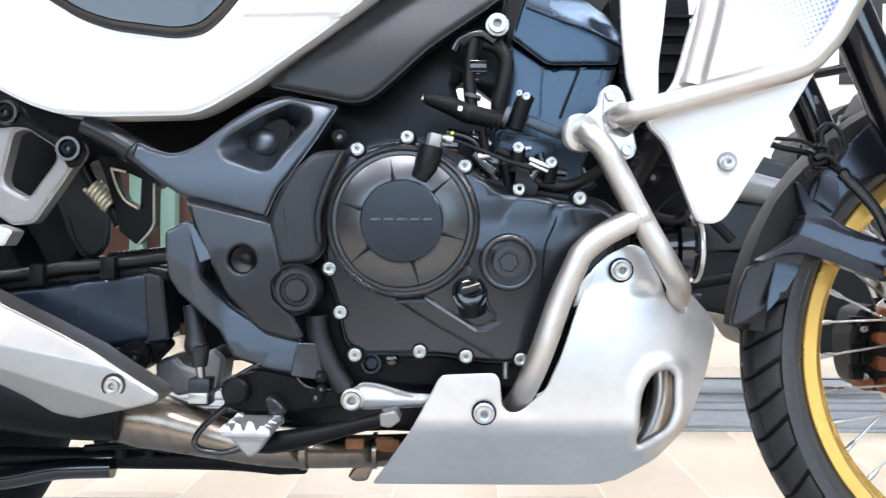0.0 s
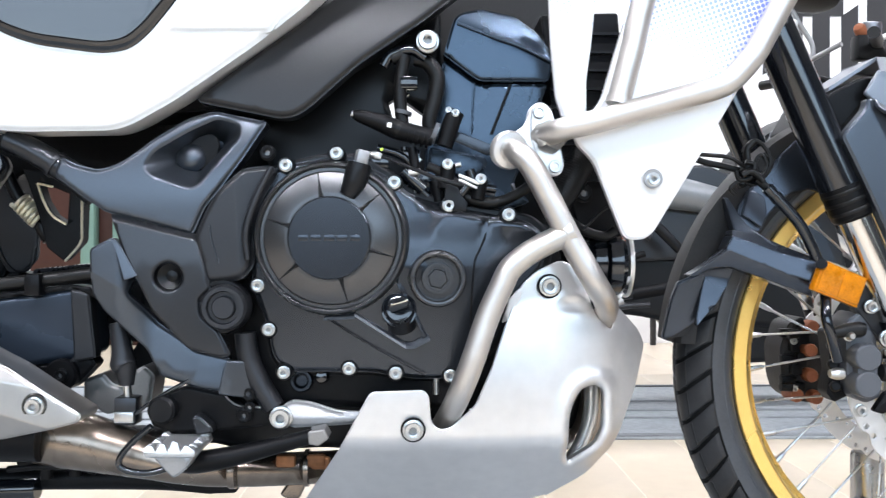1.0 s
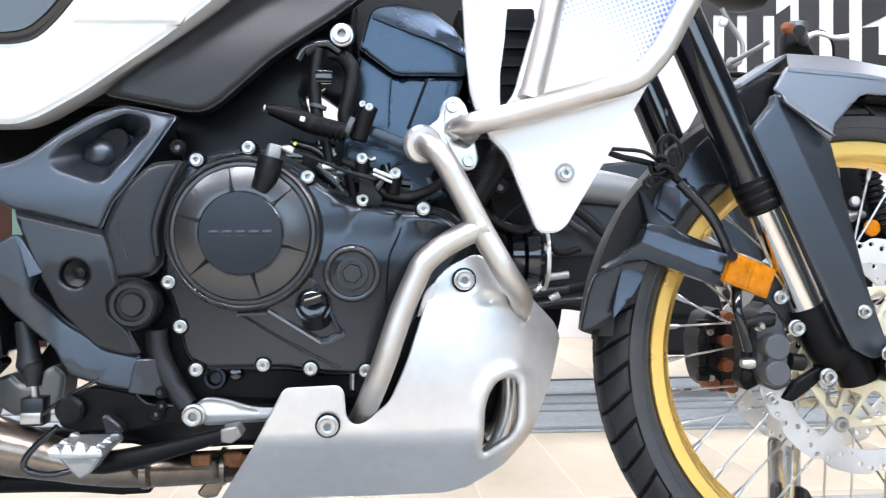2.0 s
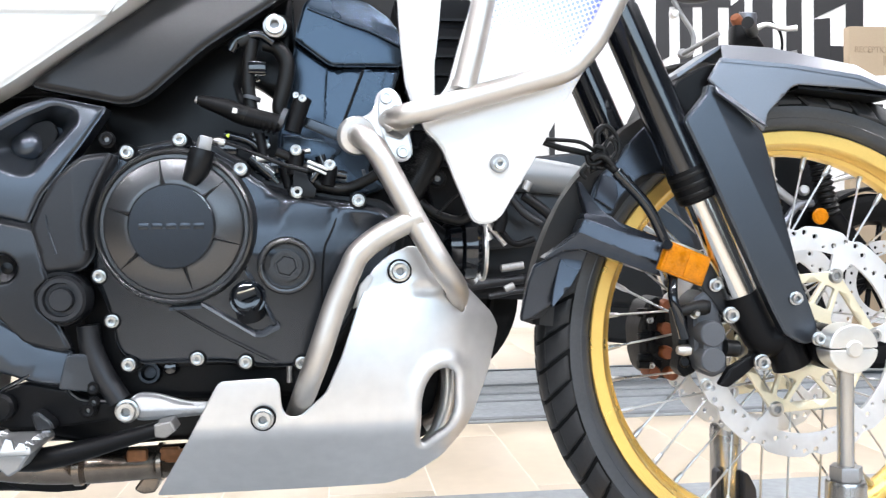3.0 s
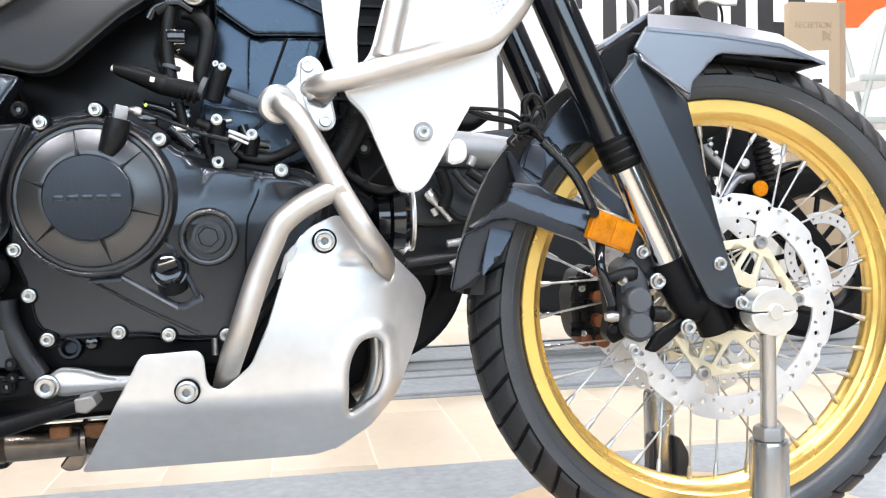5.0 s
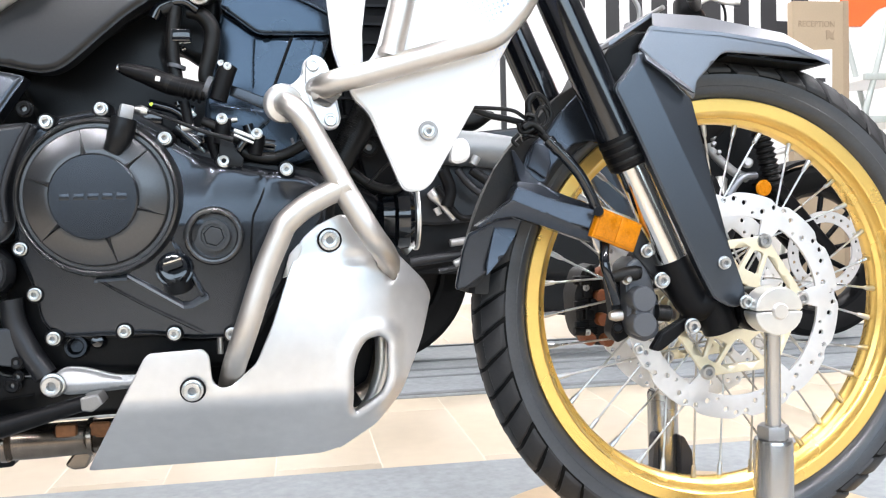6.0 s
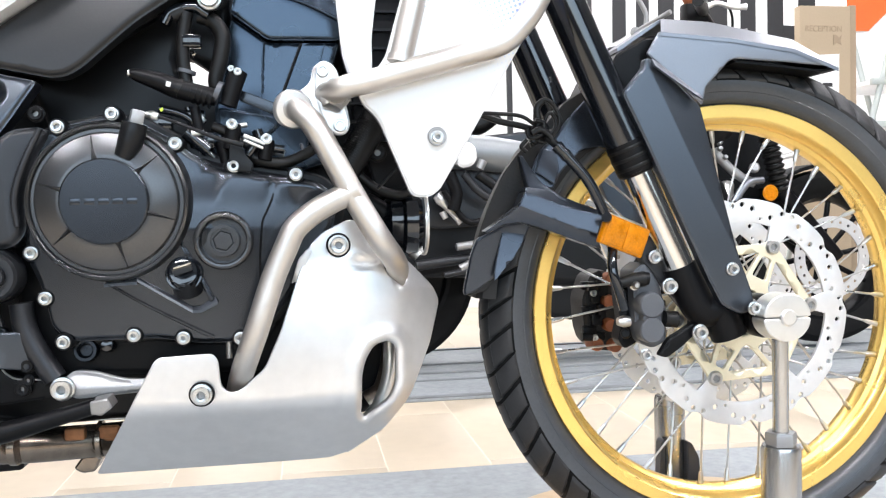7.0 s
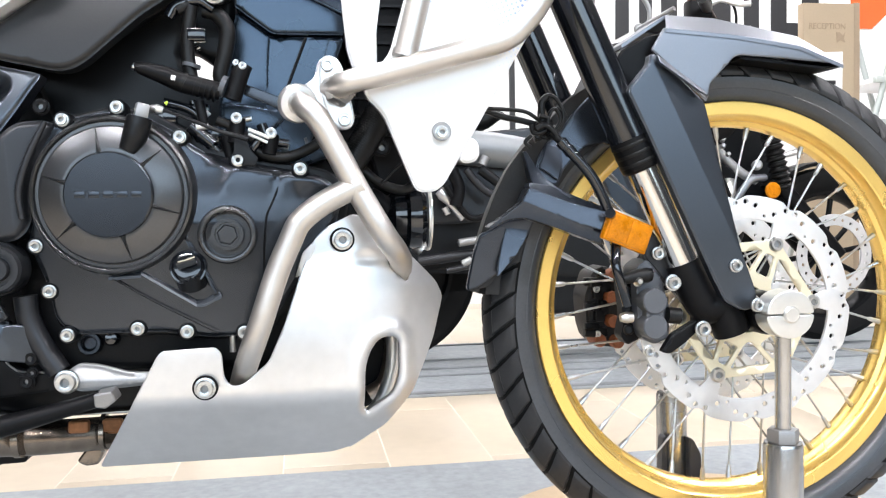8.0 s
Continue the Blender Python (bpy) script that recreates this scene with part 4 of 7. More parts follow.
# Cable knot beside the splash guard.
knot = lathe("cable_clip", [(0, 0.012), (0.006, 0.012), (0.009, 0.007), (0.009, -0.007), (0.006, -0.012), (0, -0.012)], (.564, -.100, .611), BLACK, bike, "tangled black cables in a plastic clip", (0.5, -1, 0.4), 12)
for pts, r in (
    ([(.490, -.100, .633), (.513, -.100, .632), (.541, -.100, .629), (.559, -.100, .618)], 0.0028),
    ([(.493, -.090, .632), (.515, -.090, .624), (.540, -.090, .619), (.565, -.090, .612)], 0.0045),
    ([(.561, -.100, .604), (.559, -.100, .628), (.564, -.100, .645), (.574, -.100, .649), (.585, -.100, .639), (.590, -.100, .621), (.581, -.100, .606)], 0.0030),
    ([(.565, -.105, .607), (.572, -.105, .628), (.579, -.105, .631), (.584, -.105, .617), (.574, -.105, .603)], 0.0026),
    ([(.554, -.105, .596), (.561, -.105, .617), (.560, -.105, .638), (.567, -.105, .647)], 0.0050),
    ([(.572, -.105, .603), (.583, -.105, .593), (.596, -.105, .580)], 0.0055),
    ([(.553, -.095, .594), (.567, -.095, .601), (.582, -.095, .611)], 0.0040),
    ([(.556, -.110, .623), (.567, -.110, .619), (.563, -.110, .605), (.549, -.110, .602), (.545, -.110, .612)], 0.0032),
    ([(.581, -.100, .635), (.592, -.100, .625), (.586, -.100, .609), (.570, -.100, .597), (.559, -.100, .600)], 0.0024),
    ([(.550, -.115, .606), (.560, -.115, .611), (.569, -.115, .607), (.576, -.115, .599)], 0.0042),
    ([(.545, -.110, .599), (.538, -.110, .591), (.544, -.110, .584)], 0.0030),
    ([(.570, -.090, .649), (.562, -.090, .640), (.564, -.090, .626), (.558, -.090, .612)], 0.0028),
):
    tube("cable", pts, r * 0.9, RUBBER, knot, "", 8)
for c in ((.585, -.110, .589), (.594, -.110, .580)):
    lathe("ferrule", [(0.0055, -0.005), (0.0078, -0.004), (0.0078, 0.004), (0.0055, 0.005)], c, GLOSS_BLACK, knot, "", (0.6, 0, -0.75), 12)

# Engine: an inner mass coloured black for the deep shade between parts, then the covers, bolts and fittings on it.
core = plate("engine", [(-.025, .590), (.026, .618), (.102, .628), (.191, .578), (.317, .546), (.330, .508), (.255, .375), (.230, .337), (.013, .342), (-.025, .373), (-.038, .463)], -0.165, 0.33, BLACK, bike, "satin black parallel twin engine", r=0.01, soft=0.01, step=0.03)
def lean(x, z):
    """How far the case falls back above and ahead of the clutch."""
    return 3.2 * max(0.0, z - 0.45) ** 3 * max(0.0, min(1.0, (x - 0.14) / 0.06))


def eased(v):
    v = max(0.0, min(1.0, v))
    return v * v * (3 - 2 * v)


def ramp(u, w):
    """A bend of slope one with a rounded start of width w."""
    return 0.0 if u < -w else (u + w) ** 2 / (4 * w) if u < w else u


def case_form(x, z):
    """The cast face: a hollow round the clutch, a proud panel with tapering shoulders and a chamfered upper lip."""
    hollow = 0.09 * max(0, 0.12 - abs(z - 0.50)) * max(0, 1 - abs(x - 0.11) / 0.16)
    up = eased((z - 0.520) / 0.040)
    foot = 0.176 + 0.11 * (z - 0.527)
    panel = eased((x - foot) / (0.005 + 0.45 * max(0.0, z - 0.525)))
    foot = 0.262 - 0.40 * (z - 0.520)
    block = eased((x - foot) / (0.006 + 0.35 * max(0.0, z - 0.520)))
    lip = ramp(z - 0.557 + 0.16 * (x - 0.20), 0.003) * eased((x - 0.16) / 0.02)
    gully = eased(1 - abs(x - 0.243 + 0.30 * (0.552 - z)) / 0.008)
    return 0.05 * max(0, x - 0.2) - hollow + lean(x, z) + up * (0.004 - 0.006 * panel - 0.004 * block + 0.003 * gully) + 0.8 * lip


cover = plate("clutch_case", [(-.011, .569), (.004, .603), (.029, .611), (.066, .618), (.103, .615), (.140, .594), (.158, .578), (.201, .566), (.250, .557), (.288, .550), (.310, .530), (.305, .502), (.251, .419), (.220, .378), (.165, .377), (.116, .385), (.030, .385), (.011, .399), (.003, .440), (-.012, .476)], -0.196, 0.035, ENGINE, core, "satin black clutch case", r=0.010, soft=0.007, crown=case_form, step=0.005)
plate("case_flange", [(-.017, .569), (-.001, .609), (.028, .617), (.066, .626), (.106, .623), (.145, .600), (.164, .585), (.205, .573), (.257, .564), (.297, .556), (.320, .533), (.315, .499), (.258, .412), (.226, .371), (.165, .371), (.116, .378), (.024, .377), (.004, .394), (-.003, .439), (-.020, .476)], -0.170, 0.02, ENGINE_DARK, core, r=0.01, soft=0.004)
CC = Vector((.075, -.210, .530))
R = 0.0805
clutch = lathe("clutch_cover", [(0.0, 0.018), (0.045, 0.019), (0.0475, 0.0188), (0.0690, 0.0095), (0.0703, 0.0080), (0.0712, 0.0040), (0.0745, 0.0040), (0.0756, 0.0080), (0.0770, 0.0092), (0.0795, 0.0075), (R, 0.004), (0.0825, -0.004), (0.0835, -0.02)], CC, ENGINE_LIT, core, "round satin black clutch cover with raised ribs", (0, -1, 0), 96, False, 22)
lathe("cover_cap", [(0.0, 0.0245), (0.0415, 0.0245), (0.0430, 0.0235), (0.0436, 0.0215), (0.0436, 0.016), (0.0450, 0.0155), (0.0450, 0.0)], CC, ENGINE, clutch, "flat round cap with embossed maker's mark", (0, -1, 0), 72, False, 25)
for k in range(5):
    x = CC.x - 0.0272 + 0.0136 * k
    part("emblem", *box_data((x - 0.0050, CC.y - 0.0248, CC.z - 0.0032), (x + 0.0050, CC.y - 0.0240, CC.z + 0.0034), 0.0012), ENGINE, clutch)
for a in (-17, 42, 101, 163, 219, 285):
    a = radians(a)
    d, n = Vector((math.cos(a), 0, math.sin(a))), Vector((-math.sin(a), 0, math.cos(a)))
    p0, p1 = CC + d * 0.0435, CC + d * 0.0695
    w0, w1 = 0.0046, 0.0010
    v = [p0 - n * w0 + Vector((0, -0.0165, 0)), p0 + n * 0.0006 + Vector((0, -0.0242, 0)), p0 + n * 0.0046 + Vector((0, -0.0165, 0)), p1 - n * w1 + Vector((0, -0.0075, 0)), p1 + n * 0.0004 + Vector((0, -0.0100, 0)), p1 + n * 0.0012 + Vector((0, -0.0075, 0))]
    part("cover_rib", v, [(0, 1, 4, 3), (1, 2, 5, 4), (2, 0, 3, 5), (0, 2, 1), (3, 4, 5)], ENGINE_LIT, clutch, "", 20)
PL = Vector((.188, -.205, .487))
PL.y += lean(PL.x, PL.z)
plug = lathe("timing_plug", [(0.0, 0.006), (0.0125, 0.006), (0.0130, 0.0085), (0.0165, 0.0085), (0.0175, -0.003), (0.0230, -0.003), (0.0238, 0.0080), (0.0250, 0.0094), (0.0270, 0.0096), (0.0290, 0.0088), (0.0305, 0.0065), (0.0310, 0.0), (0.0310, -0.012)], PL, ENGINE_LIT, core, "round black plug with a hexagon recess", (0, -1, 0), 56, False, 25)
lathe("hexagon", [(0.0, -0.002), (0.0088, -0.002), (0.0092, 0.0052), (0.0104, 0.0066), (0.0112, 0.0066), (0.0116, 0.004)], PL, ENGINE_DARK, plug, "", (0, -1, 0), 6, False, 20)
# Sunken triangle with the oil dipstick.
# Chamfer highlights are put into paler paints: graphite in the middle, cover paint beside.
strip("recess_rim", [(.098, -.2005, .4535), (.126, -.2005, .4355), (.153, -.2005, .4185)], [(.099, -.2045, .4495), (.127, -.2045, .4315), (.154, -.2045, .4145)], GRAPHITE, core, "filler recess chamfer, its highlight in paler paint", 0.003)
strip("recess_rim", [(.074, -.2005, .451), (.098, -.2005, .4535)], [(.066, -.2045, .445), (.099, -.2045, .4465)], FRAME, core, "", 0.003)
strip("recess_rim", [(.153, -.2005, .4185), (.161, -.2005, .4185), (.177, -.2005, .428)], [(.154, -.2045, .4145), (.163, -.2045, .4145), (.180, -.2045, .423)], FRAME, core, "", 0.003)
tube("recess_line", [(.070, -.204, .444), (.108, -.204, .420), (.147, -.204, .398), (.175, -.204, .383)], 0.0007, ENGINE_DARK, core, "", 6)
plate("recess_wall", [(.177, .425), (.172, .422), (.143, .484), (.147, .488)], -0.205, 0.01, ENGINE, core, r=0.002, soft=0.002)
DP = Vector((.147, -.210, .454))
dip = lathe("oil_filler_cap", [(0.0, 0.006), (0.009, 0.007), (0.0135, 0.006), (0.0165, 0.002), (0.0172, -0.004), (0.016, -0.014)], DP, GLOSS_BLACK, core, "gloss black oil filler cap", (0.05, -0.9, 0.28), 32)
lathe("filler_ring", [(0.0165, 0.0), (0.0185, -0.0005), (0.0192, -0.003), (0.0185, -0.006)], DP, GLOSS_BLACK, dip, "", (0.05, -0.9, 0.28), 32)
part("filler_grip", *turned(box_data((-0.0105, -0.0025, -0.004), (0.0105, 0.0025, 0.006), 0.0022), Matrix.Translation(DP + Vector((0, -0.010, 0.004))) @ pose(0, 0, 0, 30, -20, 0)), GLOSS_BLACK, dip, "moulded grip")
# Chrome line drawn in place of a glint along the grip.
tube("grip_glint", [DP + Vector((-0.008, -0.0165, 0.0065)), DP + Vector((0.0, -0.0175, 0.0085)), DP + Vector((0.009, -0.0165, 0.0115))], 0.0012, CHROME, dip, "", 6)
tube("filler_neck", [DP + Vector((0, 0.004, -0.002)), DP + Vector((0.003, 0.014, -0.020))], [0.0165, 0.0155], ENGINE_DARK, core)
for x, z in [(.025, .608), (.079, .621), (.141, .590), (.200, .566), (.265, .556), (-.005, .479), (.007, .432), (.023, .386), (.093, .390), (.143, .385), (.202, .382)]:
    yb = -0.1965 + lean(x, z)
    lathe("bolt_boss", [(0.0092, -0.02), (0.0092, 0.001), (0.0080, 0.003), (0.0, 0.003)], (x, yb, z), ENGINE_DARK, core, "", (0, -1, 0), 18)
    bolt((x, yb - 0.0028, z), 0.0070, core, None, "case_bolt")
tube("case_seam", [(x, -0.1955 + case_form(x, z), z) for x, z in ((.246, .553), (.239, .531), (.2325, .516), (.228, .505), (.225, .475), (.224, .446), (.222, .415), (.214, .386))], 0.0014, BLACK, core, "", 6)
# Crescent cover behind the clutch, with a swinging lip.
plate("sprocket_cover", [(-.020, .605), (.007, .609), (.018, .601), (-.000, .574), (-.010, .537), (-.008, .501), (-.019, .486), (-.041, .482), (-.059, .483), (-.071, .531), (-.061, .555), (-.047, .580)], -0.212, 0.04, PLASTIC, core, "matt black crescent cover", r=0.008, soft=0.008, folds=[((-.021, .485), (-.028, .593), 0.35)])
tube("cover_lip", [(.012, -.213, .605), (-.004, -.213, .572), (-.015, -.213, .537), (-.013, -.213, .507)], [0.003, 0.004, 0.004, 0.003], PLASTIC, core, "", 8)
# Paler beads paint in the lit edges of the cover's step.
tube("lit_step_edge", [(-0.053, -0.2125, 0.543), (-0.050, -0.2125, 0.525), (-0.043, -0.2125, 0.503)], 0.0010, FRAME, core, "", 6)
tube("lit_step_edge", [(-0.046, -0.2085, 0.563), (-0.041, -0.2085, 0.559), (-0.032, -0.2085, 0.557)], 0.0010, FRAME, core, "", 6)
# Clutch release arm and cable.
tube("release_arm", [(.106, -.225, .608), (.104, -.225, .600), (.100, -.225, .588), (.093, -.225, .574)], [0.0125, 0.0130, 0.0125, 0.0090], ENGINE_DARK, core, "black clutch release arm cover", 18)
part("arm_block", *turned(box_data((-0.0065, -0.006, -0.0075), (0.0065, 0.006, 0.0075), 0.0015), Matrix.Translation((.108, -.225, .614)) @ pose(0, 0, 0, 0, 12, 20)), GREY_CAST, core, "small plated steel block")
tube("clutch_cable", [(.120, -.220, .618), (.136, -.220, .613), (.157, -.220, .605), (.184, -.220, .594), (.212, -.220, .586)], [0.0016, 0.0016, 0.0018, 0.0022, 0.003], ENGINE_DARK, core)
tube("cable_end", [(.116, -.220, .618), (.122, -.220, .617), (.128, -.220, .615)], [0.003, 0.005, 0.004], ZINC, core, "", 8)
# Head, cylinder and the fittings in front of them.
head = plate("cylinder_head", [(0.208, 0.788), (0.218, 0.796), (0.240, 0.801), (0.280, 0.794), (0.306, 0.775), (0.322, 0.752), (0.324, 0.737), (0.319, 0.715), (0.237, 0.715), (0.198, 0.744), (0.196, 0.746)], -0.125, 0.25, HEAD, core, "blue-grey cast cylinder head cover", r=0.006, soft=0.004, step=0.010, crown=lambda x, z: 0.30 * ramp(0.47 * (x - 0.212) + z - 0.787, 0.008) + 1.2 * max(0.0, x - 0.29) ** 2)
cyl = plate("cylinder", [(0.196, 0.742), (0.200, 0.740), (0.237, 0.713), (0.319, 0.713), (0.311, 0.691), (0.297, 0.638), (0.278, 0.594)] + [(.299, .574), (.259, .561), (.173, .574), (.174, .633)], -0.118, 0.236, HEAD, core, "blue-grey cast cylinder block", r=0.005, soft=0.004, step=0.012, folds=[((0.275, 0.713), (0.252, 0.652), 0.10)])
tube("head_band", [(0.212, -0.1255, 0.781), (0.257, -0.1255, 0.764), (0.284, -0.1255, 0.755), (0.322, -0.1255, 0.737)], 0.0020, HEAD, head, "raised bead of the head cover", 8)
tube("head_groove", [(0.275, -0.1185, 0.712), (0.266, -0.1185, 0.689), (0.252, -0.1185, 0.653)], 0.0019, BLACK, cyl, "", 6)
tube("head_rib", [(0.232, -0.1185, 0.713), (0.230, -0.1185, 0.686), (0.229, -0.1185, 0.655)], 0.0011, HEAD, cyl, "", 6)
tube("head_rib", [(0.302, -0.1175, 0.712), (0.296, -0.1175, 0.691)], 0.0011, HEAD, cyl, "", 6)
plate("cylinder_foot", [(0.180, 0.637), (0.244, 0.627), (0.248, 0.617), (0.231, 0.602), (0.212, 0.603), (0.179, 0.617)], -0.128, 0.03, HEAD, cyl, "", r=0.004, soft=0.003)
plate("upper_frame", [(.085, .730), (.150, .715), (.335, .690), (.350, .900), (.085, .900)], 0.0, 0.05, MATT_BLACK, bike, "dull black upper frame and airbox", r=0.006, soft=0.004, step=0.05)
plate("throttle_body", [(-.035, .669), (.059, .723), (.126, .770), (.193, .810), (.194, .736), (.181, .575), (.059, .575), (-.008, .602)], -0.09, 0.03, ENGINE_DARK, core, "black airbox and throttle bodies", r=0.01, soft=0.01, step=0.03, holes=[[(.130, .696), (.141, .703), (.157, .693), (.179, .677), (.180, .662), (.160, .666), (.135, .677)]])
# Round plated bolt high on the engine hanger.
hanger = bolt((.177, -.160, .751), 0.013, core, None, "hanger_bolt")
tube("hanger_boss", [Vector((.178, -.155, .752)), Vector((.180, -.100, .766))], 0.013, ENGINE_DARK, core)
# Breather pipe, solenoid and water unions.
tube("breather", [(.095, -.185, .664), (.101, -.185, .664), (.127, -.185, .656), (.146, -.185, .648), (.183, -.185, .640)], [0.0035, 0.0065, 0.0104, 0.0108, 0.0095], BLACK, core, "black breather valve", 18)
tube("breather_tip", [(.094, -.185, .666), (.099, -.185, .664)], [0.004, 0.0045], ZINC, core)
tube("breather_band", [(.143, -.185, .650), (.147, -.185, .648)], 0.0112, RUBBER, core, "", 18)
plate("breather_label", [(.134, .6555), (.1385, .6545), (.1375, .6495), (.133, .6505)], -0.1965, 0.003, PAPER, core, "small white sticker", r=0.0005, soft=0)
for k in range(5):
    p = Vector((.155, -.185, .646)) + Vector((0.0055 * k, 0, -0.0018 * k))
    tube("hose_rib", [p, p + Vector((0.0022, 0, -0.0007))], 0.0108, BLACK, core, "", 16)
tube("solenoid", [(.209, -.185, .669), (.204, -.185, .659), (.195, -.185, .631)], [0.0090, 0.0098, 0.0094], BLACK, core, "black solenoid cylinder", 18)
bolt((.207, -.195, .666), 0.0042, core)
bolt((.200, -.190, .670), 0.0036, core)
plate("solenoid_bracket", [(.209, .650), (.253, .633), (.253, .624), (.244, .623), (.206, .639)], -0.17, 0.006, ENGINE, core, r=0.001, soft=0.001)
tube("union", [(.200, -.180, .612), (.199, -.180, .602), (.196, -.180, .585)], [0.0080, 0.0086, 0.008], BLACK, core, "black water union", 16)
tube("union", [(.236, -.180, .595), (.234, -.180, .585), (.232, -.180, .573)], [0.0078, 0.0082, 0.0075], BLACK, core, "black water union", 16)
for p in ((.199, -.190, .611), (.235, -.190, .595)):
    bolt(p, 0.006, core)
tube("coolant_hose", [(.212, -.175, .583), (.227, -.175, .573), (.252, -.175, .570), (.277, -.175, .580), (.298, -.175, .595)], [0.006, 0.0065, 0.0065, 0.006, 0.006], RUBBER, core, "black coolant hose")
tube("coolant_hose", [(.177, -.170, .611), (.190, -.170, .605), (.215, -.170, .589), (.237, -.170, .577)], 0.005, RUBBER, core, "black coolant hose")
tube("breather_hose", [(.151, -.150, .738), (.147, -.150, .712), (.146, -.150, .687), (.149, -.150, .658)], 0.0074, RUBBER, core, "black rubber hose")
tube("breather_hose", [(.162, -.140, .735), (.178, -.140, .731), (.188, -.140, .714), (.185, -.140, .689), (.179, -.140, .663), (.186, -.140, .647)], [0.007, 0.0088, 0.0092, 0.0092, 0.0085, 0.007], RUBBER, core, "black rubber hose")
tube("wire_loom", [(.121, -.165, .631), (.146, -.165, .624), (.159, -.165, .612), (.165, -.165, .590), (.178, -.165, .577)], 0.0050, GLOSS_BLACK, core)
tube("wire_loom", [(.127, -.150, .725), (.136, -.150, .738), (.159, -.150, .744), (.175, -.150, .735)], 0.006, GLOSS_BLACK, core)
for p, d in (((.159, -.160, .622), 0.010), ((.166, -.165, .596), 0.013), ((.124, -.160, .615), 0.010), ((.156, -.150, .706), 0.010)):
    v = Vector(p)
    part("connector", *box_data(v - Vector((d, 0.008, d * 0.7)), v + Vector((d, 0.008, d * 0.7)), 0.002), GLOSS_BLACK, core)
for a_, b_, r_, mt_ in (
    ((.211, -.190, .599), (.233, -.190, .590), 0.0022, STEEL),
    ((.211, -.190, .594), (.231, -.190, .585), 0.0018, STEEL),
    ((.160, -.180, .630), (.164, -.180, .604), 0.0055, BLACK),
    ((.156, -.180, .602), (.169, -.180, .604), 0.0040, ZINC),
    ((.187, -.165, .595), (.191, -.165, .571), 0.0085, BLACK),
    ((.150, -.175, .604), (.173, -.175, .584), 0.0075, GLOSS_BLACK),
    ((.119, -.160, .603), (.126, -.160, .590), 0.006, GLOSS_BLACK),
    ((.201, -.175, .610), (.214, -.175, .612), 0.0030, ZINC),
    ((.221, -.178, .588), (.214, -.178, .578), 0.0055, GLOSS_BLACK),
    ((.184, -.165, .601), (.188, -.165, .576), 0.0050, GLOSS_BLACK),
    ((.160, -.170, .625), (.169, -.170, .616), 0.0028, ZINC),
    ((.151, -.160, .633), (.156, -.160, .602), 0.0045, GLOSS_BLACK),
    ((.152, -.170, .601), (.171, -.170, .595), 0.0060, SWING),
    ((.162, -.170, .584), (.171, -.170, .586), 0.0036, ZINC),
    ((.239, -.170, .587), (.253, -.170, .585), 0.0050, GLOSS_BLACK),
    ((.152, -.150, .705), (.161, -.150, .708), 0.0050, GREY_CAST),
    ((.136, -.150, .733), (.149, -.150, .740), 0.0070, RUBBER),
    ((.152, -.120, .697), (.156, -.120, .699), 0.0030, ZINC),
    ((.224, -.165, .607), (.228, -.165, .595), 0.006, GLOSS_BLACK),
    ((.241, -.165, .584), (.253, -.165, .580), 0.0045, FAR_SILVER),
):
    tube("fitting", [a_, b_], r_, mt_, core, "", 12)
for p_, q_, r_ in (((.183, -.185, .646), (.188, -.185, .644), 0.0125), ((.272, -.170, .584), (.275, -.170, .585), 0.0078), ((.217, -.170, .587), (.220, -.170, .585), 0.0082), ((.150, -.150, .675), (.149, -.150, .671), 0.0105)):
    tube("hose_clamp", [p_, q_], r_ * 0.96, CALIPER, core, "", 14)
plate("cable_bracket", [(.196, .590), (.210, .586), (.213, .577), (.221, .568), (.218, .559), (.206, .560), (.195, .563)], -0.197, 0.004, ENGINE_DARK, core, r=0.002, soft=0.001)
bolt((.006, -.200, .621), 0.0085, core, BOLT_BLACK, "black_bolt")
plate("paint_tag", [(.125, .627), (.128, .629), (.129, .627), (.127, .6245)], -0.19, 0.002, PAINT_TAG, core, "small yellow-green paint tag", r=0, soft=0)

# Corrugated hose, horn and header area ahead of the engine.
horn_at = Vector((.401, -.090, .502))
horn = lathe("horn", [(0.0, -0.035), (0.020, -0.035), (0.032, -0.025), (0.034, -0.012), (0.040, -0.008), (0.040, 0.006), (0.034, 0.012), (0.0, 0.014)], horn_at, GLOSS_BLACK, bike, "gloss black horn with a chromed rim", (1, 0, 0), 40)
lathe("horn_ring", [(0.0390, 0.014), (0.0390, 0.0172), (0.0413, 0.0182), (0.0421, 0.0160), (0.0413, 0.0134)], horn_at, STEEL, horn, "chromed ring", (1, 0, 0), 40, True)
loom = tube("braided_hose", [(.360, -.130, .630), (.350, -.130, .607), (.336, -.130, .584), (.322, -.130, .562)], 0.0165, RUBBER, bike, "black braided hose", 18)
for k in range(26):
    p = Vector((.360, -.130, .630)).lerp(Vector((.322, -.130, .562)), k / 26)
    q = Vector((.360, -.130, .630)).lerp(Vector((.322, -.130, .562)), k / 26 + 0.014)
    tube("hose_ring", [p, q], 0.01668, BLACK, loom, "", 14)
# Added black backing that darkens the gap ahead of the engine.
plate("gap_backing", [(.276, .665), (.345, .665), (.385, .535), (.345, .495), (.296, .500), (.268, .560)], -0.05, 0.10, BLACK, bike, "added black backing by the front frame", r=0.006, soft=0.004, step=0.04)
bolt((.360, -.120, .584), 0.011, bike, BOLT_BLACK, "black_bolt")
